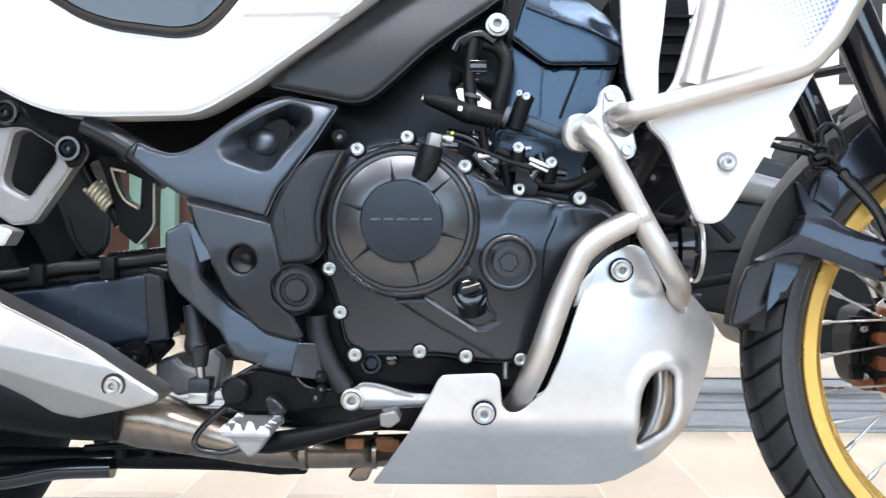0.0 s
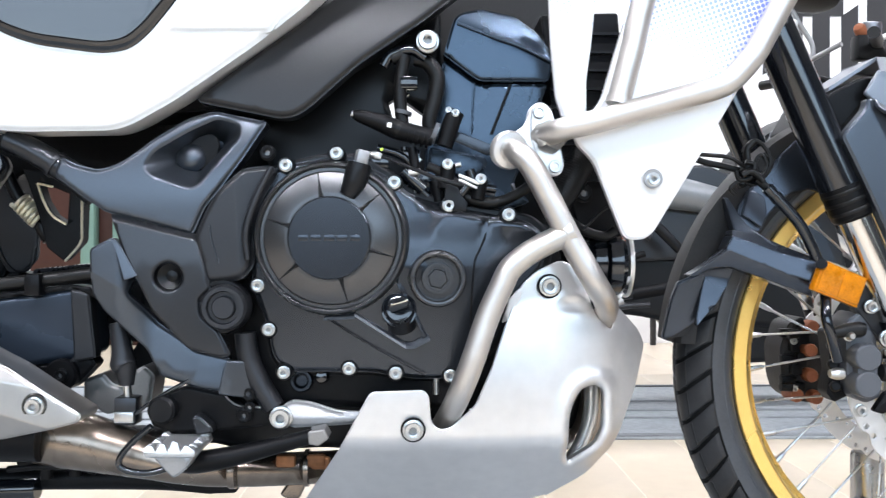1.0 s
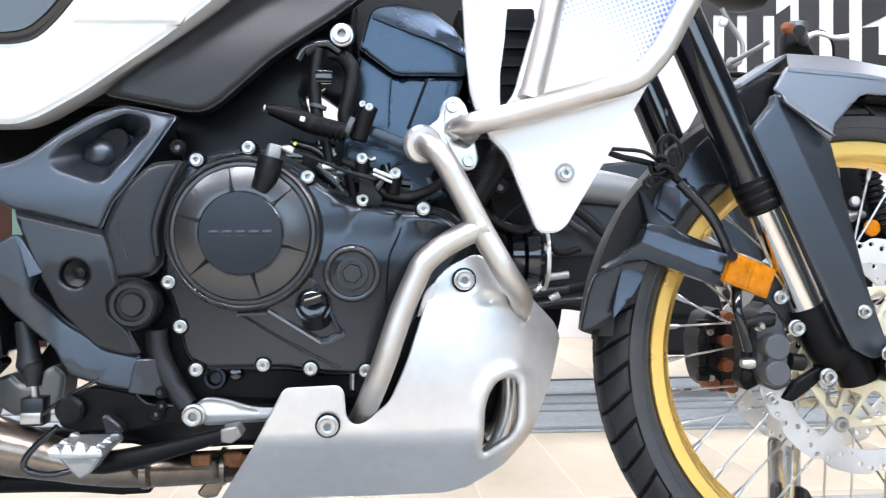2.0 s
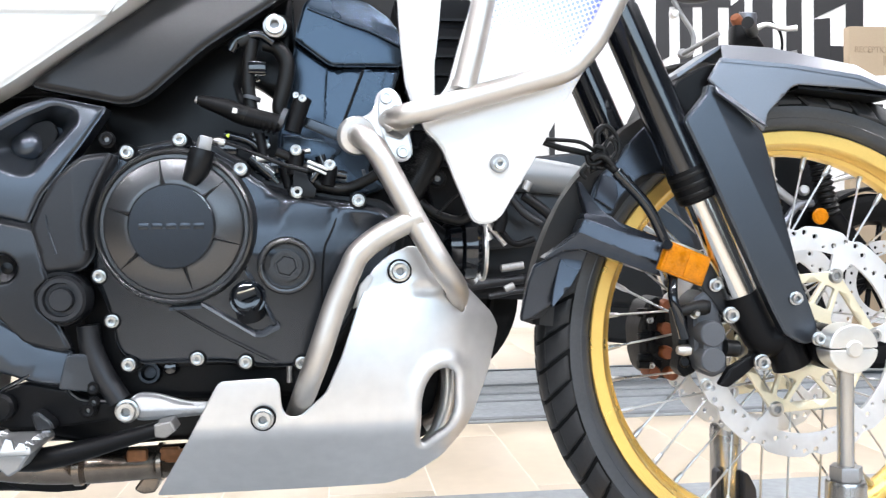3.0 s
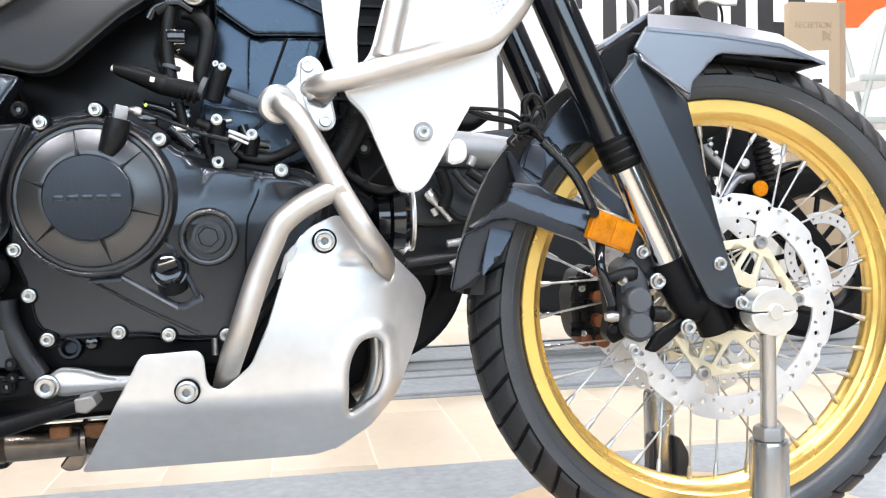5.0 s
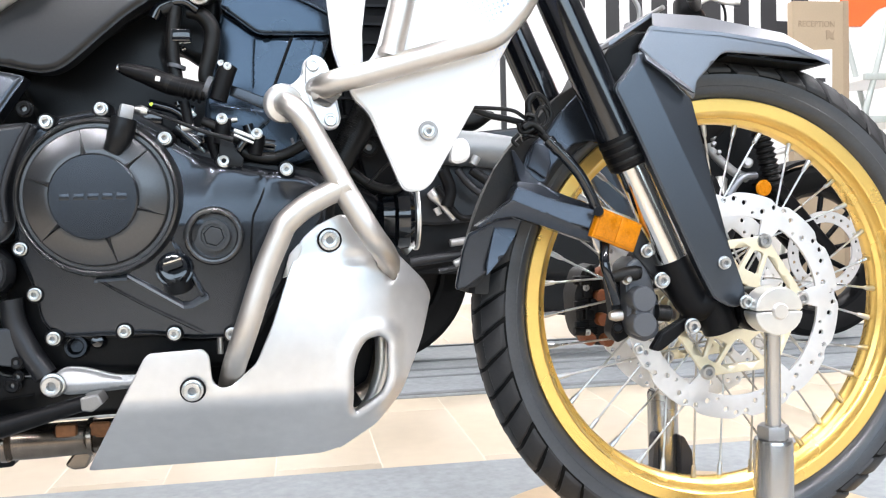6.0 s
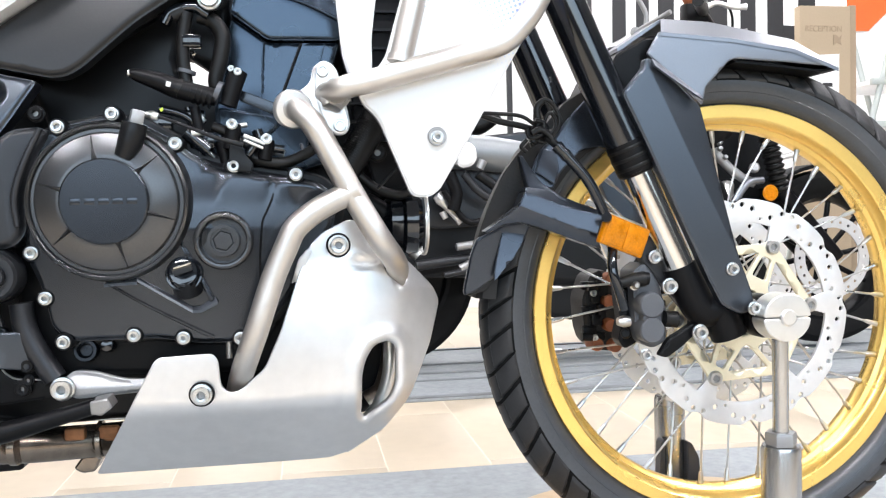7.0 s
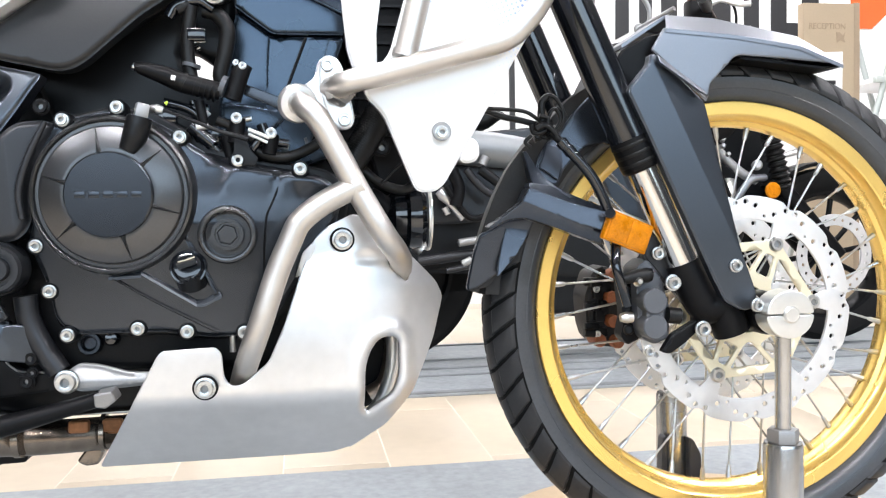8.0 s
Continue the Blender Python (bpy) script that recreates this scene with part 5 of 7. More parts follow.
plate("radiator", [(.314, .803), (.408, .805), (.429, .562), (.394, .535), (.360, .542), (.336, .630)], -0.09, 0.18, BLACK, bike, "black radiator core", r=0.004, soft=0.003, step=0.04)
for k in range(9):
    z = 0.60 + 0.022 * k
    part("radiator_fin", *box_data((0.325, -0.098, z), (0.415, -0.090, z + 0.003), 0), ENGINE_DARK, bike)
for pts, r, mt in (
    ([(.333, -.120, .562), (.358, -.120, .542), (.385, -.120, .534), (.399, -.120, .541)], 0.006, RUBBER),
    ([(.346, -.100, .529), (.366, -.100, .515), (.376, -.100, .494), (.393, -.100, .487)], 0.011, BLACK),
    ([(.361, -.080, .522), (.374, -.080, .501), (.377, -.080, .473), (.394, -.080, .459)], 0.020, ENGINE_DARK),
    ([(.358, -.130, .541), (.378, -.130, .561), (.391, -.130, .570)], 0.0018, RUBBER),
    ([(.393, -.090, .477), (.403, -.090, .466), (.410, -.090, .460)], 0.008, ZINC),
):
    tube("front_pipe", pts, r, mt, bike, "", 12)

# Aluminium skid plate: sides, tucked-in floor and a turned nose with a window.
def skid_depth(x, z):
    h = 0.312 - z
    bend = 0.0 if h < -0.012 else (h + 0.012) ** 2 / 0.048 if h < 0.012 else h + 3.5 * (h - 0.012) ** 2
    return 0.8 * bend + 2.2 * max(0, x - 0.335) ** 2 + 0.15 * max(0, x - 0.378) + 0.6 * max(0, z - 0.34) ** 2 + 0.35 * max(0, x - 0.2) ** 2


SKID_FOLD = [(.317, .409), (.292, .247)]


def near_window(x, z):
    """Distance from the window's edge."""
    best = 1.0
    for (ax, az), (bx, bz) in zip(LIP, LIP[1:] + LIP[:1]):
        dx, dz = bx - ax, bz - az
        u = max(0.0, min(1.0, ((x - ax) * dx + (z - az) * dz) / (dx * dx + dz * dz)))
        best = min(best, math.hypot(x - ax - u * dx, z - az - u * dz))
    return best


def skid_form(x, z):
    """The pressed shape: a fold ahead of the bend and a rolled collar round the window."""
    (ax, az), (bx, bz) = SKID_FOLD
    u = x - (ax + (bx - ax) * (z - az) / (bz - az))
    fold = 0.0 if u < -0.012 else (u + 0.012) ** 2 / 0.048 if u < 0.012 else u
    d = near_window(x, z)
    collar = 0.0048 * (0.5 + 0.5 * math.cos(math.pi * min(1.0, d / 0.024)))
    roll = 0.0075 * max(0.0, 1 - d / 0.010) ** 2
    top = ramp(z - 0.464 - 0.27 * (x - 0.290), 0.004) * eased((0.365 - x) / 0.015)
    dimple = 0.0022 * eased(1 - math.hypot((x - 0.334) / 0.022, (z - 0.458) / 0.012))
    brow = ramp(z - 0.426, 0.003) * eased((x - 0.366) / 0.012)
    cheek = ramp(x - 0.372 - 0.12 * (z - 0.40), 0.005)
    return skid_depth(x, z) + 0.10 * fold - collar + roll - 0.12 * top + dimple + 0.45 * brow + 0.22 * cheek


SKID = [(.035, .227), (.083, .305), (.114, .363), (.119, .367), (.173, .369), (.179, .362), (.181, .336), (.188, .327), (.200, .328), (.227, .351), (.245, .391), (.265, .450), (.278, .480), (.293, .494), (.321, .507), (.334, .502), (.352, .470), (.361, .445), (.380, .429), (.385, .440), (.386, .460), (.417, .428), (.426, .410), (.412, .363), (.383, .302), (.357, .266), (.319, .236), (.295, .228)]
WIN = [(0.330, 0.337), (0.335, 0.355), (0.345, 0.369), (0.360, 0.372), (0.369, 0.365), (0.369, 0.326), (0.361, 0.306), (0.332, 0.285), (0.329, 0.292)]
LIP = fillet(WIN, 0.008, 6)
skid = plate("skid_plate", SKID, -0.215, 0.004, ALU, bike, "brushed aluminium skid plate with a window in its nose", r=0.006, soft=0.0012, crown=skid_form, holes=[LIP], step=0.0040, angle=50)
lip = LIP
lip_v = [(x, -0.214 + skid_form(x, z) + d, z) for d in (0.0, 0.012) for x, z in lip] + [(x + (0.351 - x) * -0.03, -0.214 + skid_form(x, z) + d, z + (0.335 - z) * -0.03) for d in (0.0, 0.012) for x, z in lip]
ln = len(lip)
part("window_lip", lip_v, [(a * ln + i, a * ln + (i + 1) % ln, b * ln + (i + 1) % ln, b * ln + i) for a, b in ((0, 1), (1, 3), (3, 2)) for i in range(ln)], ALU, skid, "turned-in lip of the window", 40)
plate("skid_floor", [(0.075, 0.256), (0.28, 0.258), (0.28, 0.254), (0.075, 0.252)], -0.155, 0.31, ALU, skid, r=0.001, soft=0.001, step=0.05)
plate("far_skid_side", [(min(max(x, 0.16), 0.33), z) for x, z in SKID], 0.205, 0.004, ALU, skid, r=0.006, soft=0.001, step=0.03, crown=lambda x, z: -skid_depth(x, z))
# The nose closes across the front.
nose = [(.417, .428), (.426, .410), (.412, .363), (.383, .302), (.357, .266), (.319, .236)]
nose3 = [(x - 0.004, -0.215 + skid_form(x, z) + 0.002, z) for x, z in nose]
strip("skid_nose", nose3, [(x - 0.008, y + 0.016, z + 0.002) for x, y, z in nose3], ALU, skid, "", 0.003)
for p, r in (((.162, -.222, .328), 0.0118), ((.308, -.208, .479), 0.0118)):
    put("washer", WASHER, skid, Matrix.Translation(Vector(p) + Vector((0, 0.004, 0))) @ Matrix.Scale(r * 1.12, 4), "black rubber washer")
    bolt(Vector(p) + Vector((0, 0.002, 0)), r * 0.95, skid, None, "skid_bolt")
plate("skid_tab", [(.257, .439), (.265, .465), (.275, .476), (.280, .474), (.268, .444)], -0.205, 0.004, ALU, skid, r=0.002, soft=0.001)
# Brackets behind, and exhaust headers seen through the window.
# Black backing added to darken the inside of the window.
plate("window_backing", [(.301, .388), (.390, .398), (.403, .356), (.380, .295), (.338, .267), (.298, .269)], -0.09, 0.18, BLACK, bike, "added black backing behind the skid plate window", r=0.01, soft=0.008, step=0.03)
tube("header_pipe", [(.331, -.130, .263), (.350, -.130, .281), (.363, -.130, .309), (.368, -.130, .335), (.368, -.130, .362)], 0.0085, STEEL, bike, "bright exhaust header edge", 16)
tube("header_pipe", [(.344, -.110, .284), (.364, -.110, .298), (.375, -.110, .332), (.378, -.110, .366)], 0.017, PIPE, bike, "heat-stained exhaust header", 20)
tube("sump_bolt", [(.187, -.170, .376), (.187, -.170, .357)], 0.0035, ZINC, bike)

# Crash bars.
bars = tube("crash_bar", [(.263, -.200, .627), (.270, -.225, .620), (.283, -.235, .607), (.298, -.235, .581), (.325, -.235, .529), (.351, -.235, .484), (.365, -.218, .465), (.373, -.188, .451), (.375, -.140, .428)], 0.0128, TUBE, bike, "satin steel crash bar", 20, 8)
tube("crash_bar_rear", [(.324, -.235, .536), (.311, -.235, .530), (.293, -.235, .521), (.276, -.235, .510), (.262, -.235, .497), (.254, -.235, .481), (.239, -.235, .447), (.221, -.235, .395), (.205, -.215, .352), (.193, -.150, .316)], 0.0126, TUBE, bars, "satin steel lower crash bar", 20, 8)
tube("crash_bar_top", [(.299, -.200, .642), (.309, -.225, .641), (.323, -.235, .645), (.353, -.235, .652), (.388, -.235, .662), (.449, -.235, .679), (.477, -.235, .687), (.493, -.235, .695), (.507, -.235, .709), (.521, -.235, .727), (.540, -.235, .763), (.570, -.235, .818)], 0.0125, TUBE, bars, "satin steel upper crash bar", 20, 8)
tube("crash_bar_brace", [(.378, -.225, .674), (.385, -.225, .701), (.393, -.225, .733), (.401, -.225, .769), (.415, -.225, .817)], 0.0125, TUBE, bars, "satin steel crash bar brace", 20, 8)
for p, q, r in (((.320, -.235, .534), (.327, -.235, .538), 0.0145), ((.377, -.228, .670), (.379, -.228, .677), 0.0148)):
    tube("weld_bead", [p, q], r, TUBE, bars, "", 18)
mount = plate("bar_mount", [(.296, .678), (.305, .676), (.311, .669), (.316, .654), (.321, .630), (.325, .609), (.321, .600), (.312, .597), (.303, .601), (.288, .616), (.275, .615), (.264, .609), (.252, .614), (.245, .624), (.250, .636), (.271, .645), (.283, .654), (.286, .671)], -0.20, 0.012, ALU, bars, "cast aluminium crash bar mount", r=0.008, soft=0.003)
plate("mount_flange", [(.288, .672), (.299, .677), (.307, .672), (.314, .653), (.321, .623), (.324, .608), (.320, .599), (.310, .596), (.300, .604), (.291, .626), (.287, .647)], -0.207, 0.008, ALU, mount, r=0.008, soft=0.002)
for p in ((.296, -.209, .665), (.313, -.209, .607)):
    lathe("mount_bolt", [(0.0, 0.001), (0.0035, 0.001), (0.004, 0.004), (0.0062, 0.004), (0.0068, 0.003), (0.0068, 0.0)], p, ZINC, mount, "", (0, -1, 0), 16)
lathe("mount_collar", [(0.012, 0.0), (0.018, 0.0), (0.018, 0.008), (0.0165, 0.012), (0.012, 0.012)], (.306, -.209, .638), ZINC, mount, "", (0.55, -1, 0.1), 6, False, 20)
lathe("mount_collar", [(0.012, 0.0), (0.021, 0.0), (0.021, 0.005), (0.019, 0.008), (0.012, 0.009)], (.263, -.205, .625), ALU, mount, "", (0.3, -1, -0.2), 28)

# White shroud panels.
shroud = plate("side_shroud", [(.404, .823), (.388, .762), (.380, .738), (.363, .679), (.333, .643), (.337, .631), (.354, .614), (.390, .529), (.410, .529), (.421, .537), (.510, .689), (.542, .741), (.555, .766), (.593, .829)], -0.212, 0.014, DECAL, bike, "white painted radiator shroud with blue halftone dots", r=0.010, soft=0.004, step=0.015, crown=lambda x, z: 0.10 * max(0, 0.60 - z) + 0.6 * max(0, x - 0.50) ** 2)
put("washer", WASHER_GREY, shroud, Matrix.Translation(Vector((.417, -.214, .594))) @ Matrix.Scale(0.0105, 4))
bolt((.417, -.215, .593), 0.0075, shroud, None, "panel_screw")
inner = plate("inner_shroud", [(.310, .825), (.314, .741), (.319, .686), (.326, .663), (.342, .638), (.351, .661), (.351, .705), (.356, .741), (.364, .827)], -0.19, 0.012, DECAL, bike, "narrow white inner shroud", r=0.006, soft=0.004, folds=[((.337, .826), (.341, .650), 0.5)])

# White side cover, black trim below it and the seat edge.
side_cover = plate("side_cover", [(-.459, .724), (-.371, .675), (-.333, .656), (-.302, .646), (-.252, .643), (-.158, .645), (-.136, .653), (-.090, .680), (-.006, .739), (.040, .776), (.127, .859), (-.459, .861)], -0.205, 0.05, WHITE, bike, "glossy white rear side cover", r=0.012, soft=0.008, step=0.02)
plate("cover_crease", [(-.081, .773), (.003, .810), (.058, .822), (.009, .749), (-.057, .748), (-.111, .748)], -0.2105, 0.02, WHITE, side_cover, r=0.006, soft=0.008)
plate("seat", [(-.355, .815), (-.320, .774), (-.273, .745), (-.238, .733), (-.167, .724), (-.138, .729), (-.118, .746), (-.089, .782), (-.066, .818)], -0.215, 0.06, GLOSS_BLACK, bike, "black seat edge", r=0.015, soft=0.012, step=0.02)
plate("black_trim", [(-.080, .680), (.016, .661), (.031, .663), (.046, .672), (.102, .724), (.170, .773), (.268, .858), (.120, .859), (.037, .773), (-.006, .739)], -0.190, 0.03, TRIM, bike, "matt charcoal lower side trim", r=0.012, soft=0.008, step=0.015, crown=lambda x, z: 1.2 * max(0, z - 0.68) ** 2 + 0.10 * max(0, z - 0.62))
plate("inner_frame", [(-.446, .692), (-.272, .666), (-.112, .679), (.021, .686), (.126, .751), (.192, .830), (-.446, .832)], -0.11, 0.22, BLACK, bike, "black subframe", r=0.01, soft=0.006, step=0.05)

# Pivot cover with its triangular pocket.
POCKET = [(-.124, .609), (-.115, .623), (-.080, .645), (-.051, .659), (-.030, .652), (-.027, .641), (-.069, .588), (-.080, .586), (-.118, .600)]
def cover_bend(z):
    """How far the frame cover leans back with height."""
    return 1.75 * max(0.0, z - 0.56) ** 2


fcover = plate("frame_cover", [(-.057, .669), (.003, .657), (-.021, .617), (-.048, .579), (-.061, .563), (-.074, .533), (-.117, .545), (-.166, .557), (-.187, .571), (-.222, .597), (-.216, .617), (-.200, .609), (-.178, .603), (-.163, .606), (-.147, .614), (-.117, .638), (-.086, .659)], -0.205, 0.03, FRAME, bike, "satin graphite frame cover with a deep pocket", r=0.006, soft=0.006, holes=[fillet(POCKET, 0.007, 4)], step=0.008, crown=lambda x, z: cover_bend(z))
ring_n = len(POCKET)
pc = (sum(p[0] for p in POCKET) / ring_n + 0.004, sum(p[1] for p in POCKET) / ring_n + 0.002)
wall_v = []
for s_, y_ in ((1.03, -0.202), (0.90, -0.196), (0.72, -0.186), (0.58, -0.178), (0.50, -0.172)):
    wall_v += [(pc[0] + (x - pc[0]) * s_, y_ + cover_bend(z), pc[1] + (z - pc[1]) * s_) for x, z in fillet(POCKET, 0.007, 4)]
pn = len(wall_v) // 5
wall_f = [(r_ * pn + i, r_ * pn + (i + 1) % pn, (r_ + 1) * pn + (i + 1) % pn, (r_ + 1) * pn + i) for r_ in range(4) for i in range(pn)]
part("pocket", wall_v, wall_f + [tuple(4 * pn + i for i in range(pn))], FRAME, fcover, "sloping inner wall of the pocket", 45)
sx, sz = pc[0] - 0.002, pc[1] - 0.006
hole = fillet([(-.097, .606), (-.092, .622), (-.078, .641), (-.059, .646), (-.051, .634), (-.056, .616), (-.074, .603)], 0.008, 4)
# Black plate paints the bore's darkness; the dome stands in for its lit wall.
plate("bore_dark_plate", hole, -0.1735, 0.006, BLACK, fcover, "black oval plate for the dark bore of the pocket", r=0, soft=0.001)
lathe("bore_wall_dome", [(0.0, 0.010), (0.008, 0.0090), (0.0135, 0.0062), (0.0165, 0.002), (0.0172, -0.006)], (sx - 0.009, -0.171, sz + 0.001), FRAME, fcover, "smooth domed stud", (-0.30, -0.85, 0.40), 28)
tube("frame_tube", [(-.186, -.175, .576), (-.210, -.175, .598), (-.229, -.175, .610), (-.256, -.175, .626), (-.281, -.175, .637)], [0.0140, 0.0145, 0.0140, 0.0135, 0.013], PLASTIC_GREY, bike, "dark frame tube", 20)
tube("tube_ring", [(-.227, -.175, .608), (-.231, -.175, .611)], 0.0156, PLASTIC, bike, "", 20)
hg = plate("heel_guard", [(-.162, .558), (-.073, .536), (-.065, .526), (-.052, .476), (-.064, .465), (-.062, .447), (-.044, .432), (-.031, .406), (-.041, .403), (-.077, .413), (-.114, .453), (-.144, .513)], -0.213, 0.012, PLASTIC_GREY, bike, "satin graphite heel guard", r=0.004, soft=0.004, holes=[circle(*(-.097, .489), 0.0145, 24)], crown=lambda x, z: 0.10 * max(0.0, z - 0.50), folds=[((-.068, .527), (-.160, .549), 0.85)])
lathe("guard_hole", [(0.0145, 0.001), (0.0140, -0.010), (0.006, -0.014), (0.0, -0.013)], (-.097, -.211, .489), ENGINE_DARK, hg, "", (0, -1, 0), 28)
# Pivot guard takes the paler cover paint for the light on its lower face.
arm_l = plate("swing_pivot_guard", [(-.182, .518), (-.158, .531), (-.151, .526), (-.129, .489), (-.140, .484), (-.144, .470), (-.115, .437), (-.091, .422), (-.075, .409), (-.037, .400), (-.045, .364), (-.078, .369), (-.112, .380), (-.127, .410), (-.170, .452), (-.181, .470)], -0.207, 0.014, FRAME, bike, "lower pivot guard in paler graphite, coloured as lit", r=0.004, soft=0.004, folds=[((-.149, .476), (-.017, .395), 0.30)], crown=lambda x, z: 0.42 * ramp(0.45 * (x + 0.125) + 0.89 * (z - 0.398), 0.003) * eased((x + 0.155) / 0.04))
plate("guard_face", [(-.157, .530), (-.150, .526), (-.128, .490), (-.141, .485)], -0.2135, 0.008, FRAME, arm_l, "lit bevel of the pivot guard", r=0.002, soft=0.001, crown=lambda x, z: 0.16 * (z - 0.508) + 0.05 * (x + 0.145))
plate("guard_end", [(-.038, .399), (-.013, .397), (.003, .353), (-.046, .364)], -0.2075, 0.008, FRAME, arm_l, "bent end of the pivot guard", r=0.003, soft=0.002, crown=lambda x, z: 0.55 * max(0.0, x + 0.040))
cap = lathe("pivot_cap", [(0.0, 0.012), (0.011, 0.012), (0.0122, 0.010), (0.0125, 0.006), (0.0165, 0.006), (0.0175, 0.0115), (0.0215, 0.0115), (0.0240, 0.008), (0.0245, 0.0), (0.0245, -0.02)], (-.036, -.215, .457), PLASTIC, bike, "round black swingarm pivot cap", (0, -1, 0), 48, False, 25)
lathe("pivot_washer", [(0.0245, 0.0), (0.028, 0.0), (0.029, -0.004), (0.029, -0.02)], (-.041, -.210, .457), ENGINE_DARK, cap, "", (0, -1, 0), 40)
tube("frame_down_tube", [(-.021, -.185, .427), (-.018, -.185, .402), (-.008, -.185, .377), (.010, -.185, .346)], 0.012, PLASTIC, bike, "satin black frame tube", 18)
for p in ((-.015, -.190, .362), (-.020, -.190, .338)):
    bolt(p, 0.008, bike, BOLT_BLACK, "frame_bolt")

# Passenger peg hanger.
hanger_pl = plate("peg_hanger", [(-.456, .671), (-.379, .662), (-.363, .662), (-.355, .648), (-.341, .639), (-.315, .623), (-.303, .624), (-.290, .620), (-.285, .607), (-.293, .595), (-.340, .528), (-.366, .525), (-.379, .535), (-.456, .550)], -0.175, 0.022, HANGER, bike, "cast aluminium passenger peg hanger coloured for shade", r=0.006, soft=0.005, holes=[fillet([(-.363, .629), (-.350, .634), (-.315, .612), (-.315, .598), (-.347, .555), (-.373, .569), (-.376, .579), (-.366, .620)], 0.006, 3)])
plate("hanger_top", [(-.451, .672), (-.375, .662), (-.358, .662), (-.350, .649), (-.336, .639), (-.312, .624), (-.299, .624), (-.285, .620), (-.281, .607), (-.288, .593), (-.300, .588), (-.312, .612), (-.346, .634), (-.363, .635), (-.375, .633), (-.451, .650)], -0.179, 0.010, BLACK, hanger_pl, "black plate over the upper arm", r=0.005, soft=0.004)
for p in ((-.367, -.180, .650), (-.297, -.180, .610)):
    lathe("hanger_ring", [(0.0105, 0.0), (0.0105, 0.004), (0.0135, 0.004), (0.0145, 0.001), (0.0145, -0.003)], p, GLOSS_BLACK, hanger_pl, "", (0, -1, 0), 28)
    bolt(p, 0.0085, hanger_pl, BOLT_BLACK, "hanger_bolt")
plate("peg_clevis", [(-.406, .528), (-.372, .526), (-.351, .519), (-.361, .502), (-.406, .506)], -0.20, 0.03, ALU, hanger_pl, r=0.004, soft=0.003)
# Rear shock linkage, spring and dark inner plates.
spring = tube("shock_absorber", [(-.345, -.045, .612), (-.330, -.045, .583), (-.306, -.045, .552), (-.292, -.045, .528)], 0.008, ENGINE_DARK, bike, "rear shock with a pale gold spring")
coil = []
a_, b_ = Vector((-.327, -.050, .578)), Vector((-.302, -.050, .552))
ax_ = (b_ - a_).normalized()
u_ = ax_.orthogonal().normalized()
w_ = ax_.cross(u_)
for i in range(60):
    t_ = i / 59
    coil.append(a_.lerp(b_, t_) + 0.0105 * (u_ * math.cos(12 * math.pi * t_) + w_ * math.sin(12 * math.pi * t_)))
tube("spring_coil", coil, 0.0028, PALE_GOLD, spring, "pale gold coil spring", 8, 2)
plate("link_plate", [(-.308, .615), (-.270, .608), (-.234, .584), (-.236, .527), (-.258, .503), (-.279, .520), (-.286, .551), (-.298, .590)], -0.085, 0.02, BLACK, bike, "black linkage plate", r=0.004, soft=0.002, holes=[[(-.287, .596), (-.269, .591), (-.252, .584), (-.254, .548), (-.270, .559), (-.280, .575)]])
# Black sheets stand in for the shade in gaps; the lower one is added.
plate("inner_fender", [(-.578, .710), (-.005, .710), (.025, .580), (-.019, .354), (-.224, .353), (-.190, .400), (-.186, .500), (-.186, .585), (-.230, .602), (-.300, .618), (-.345, .612), (-.357, .491), (-.386, .454), (-.579, .454)], -0.02, 0.06, BLACK, bike, "black inner rear fender, enlarged to fill dark gaps", r=0.01, soft=0.005, step=0.03)
plate("dark_gap_filler", [(-.400, .454), (-.357, .490), (-.300, .480), (-.215, .472), (-.190, .500), (-.150, .500), (-.150, .395), (-.235, .400), (-.380, .430)], -0.010, 0.04, BLACK, bike, "added black filler for the dark below the fender", r=0.006, soft=0.004, step=0.03)
flap = plate("fender_flap", [(-.386, .569), (-.351, .610), (-.342, .607), (-.336, .580), (-.330, .560), (-.312, .545), (-.314, .505), (-.332, .488), (-.350, .486), (-.370, .521)], -0.030, 0.008, PLASTIC, bike, "dull black inner fender flap", r=0.006, soft=0.003)
tube("flap_edge", [(-.366, -.031, .540), (-.356, -.031, .508), (-.340, -.031, .490), (-.322, -.031, .494), (-.315, -.031, .520)], 0.0016, PLASTIC_GREY, flap, "", 6)
for pts in ([(-.235, -.088, .578), (-.235, -.088, .530)], [(-.235, -.088, .530), (-.240, -.088, .520), (-.255, -.088, .503)], [(-.288, -.087, .596), (-.281, -.087, .575), (-.271, -.087, .558), (-.254, -.087, .547)], [(-.288, -.087, .596), (-.270, -.087, .592)]):
    tube("link_edge", pts, 0.0016, PALE_GOLD, bike, "", 6)

# Swingarm, chain guard and rear wheel.
swing = plate("swingarm", [(-.535, .429), (-.401, .450), (-.225, .474), (-.211, .466), (-.204, .395), (-.308, .378), (-.535, .346)], -0.13, 0.05, SWING, bike, "dark blue-grey box-section swingarm", r=0.012, soft=0.008, step=0.02)
plate("swingarm_band", [(-.535, .446), (-.401, .460), (-.301, .470), (-.228, .477), (-.208, .474), (-.202, .460), (-.212, .466), (-.225, .472), (-.401, .448), (-.535, .428)], -0.133, 0.03, BLACK, swing, r=0.003, soft=0.003)
plate("swingarm_end", [(-.231, .472), (-.210, .467), (-.202, .393), (-.235, .387), (-.227, .394)], -0.134, 0.02, PLASTIC, swing, r=0.004, soft=0.003)
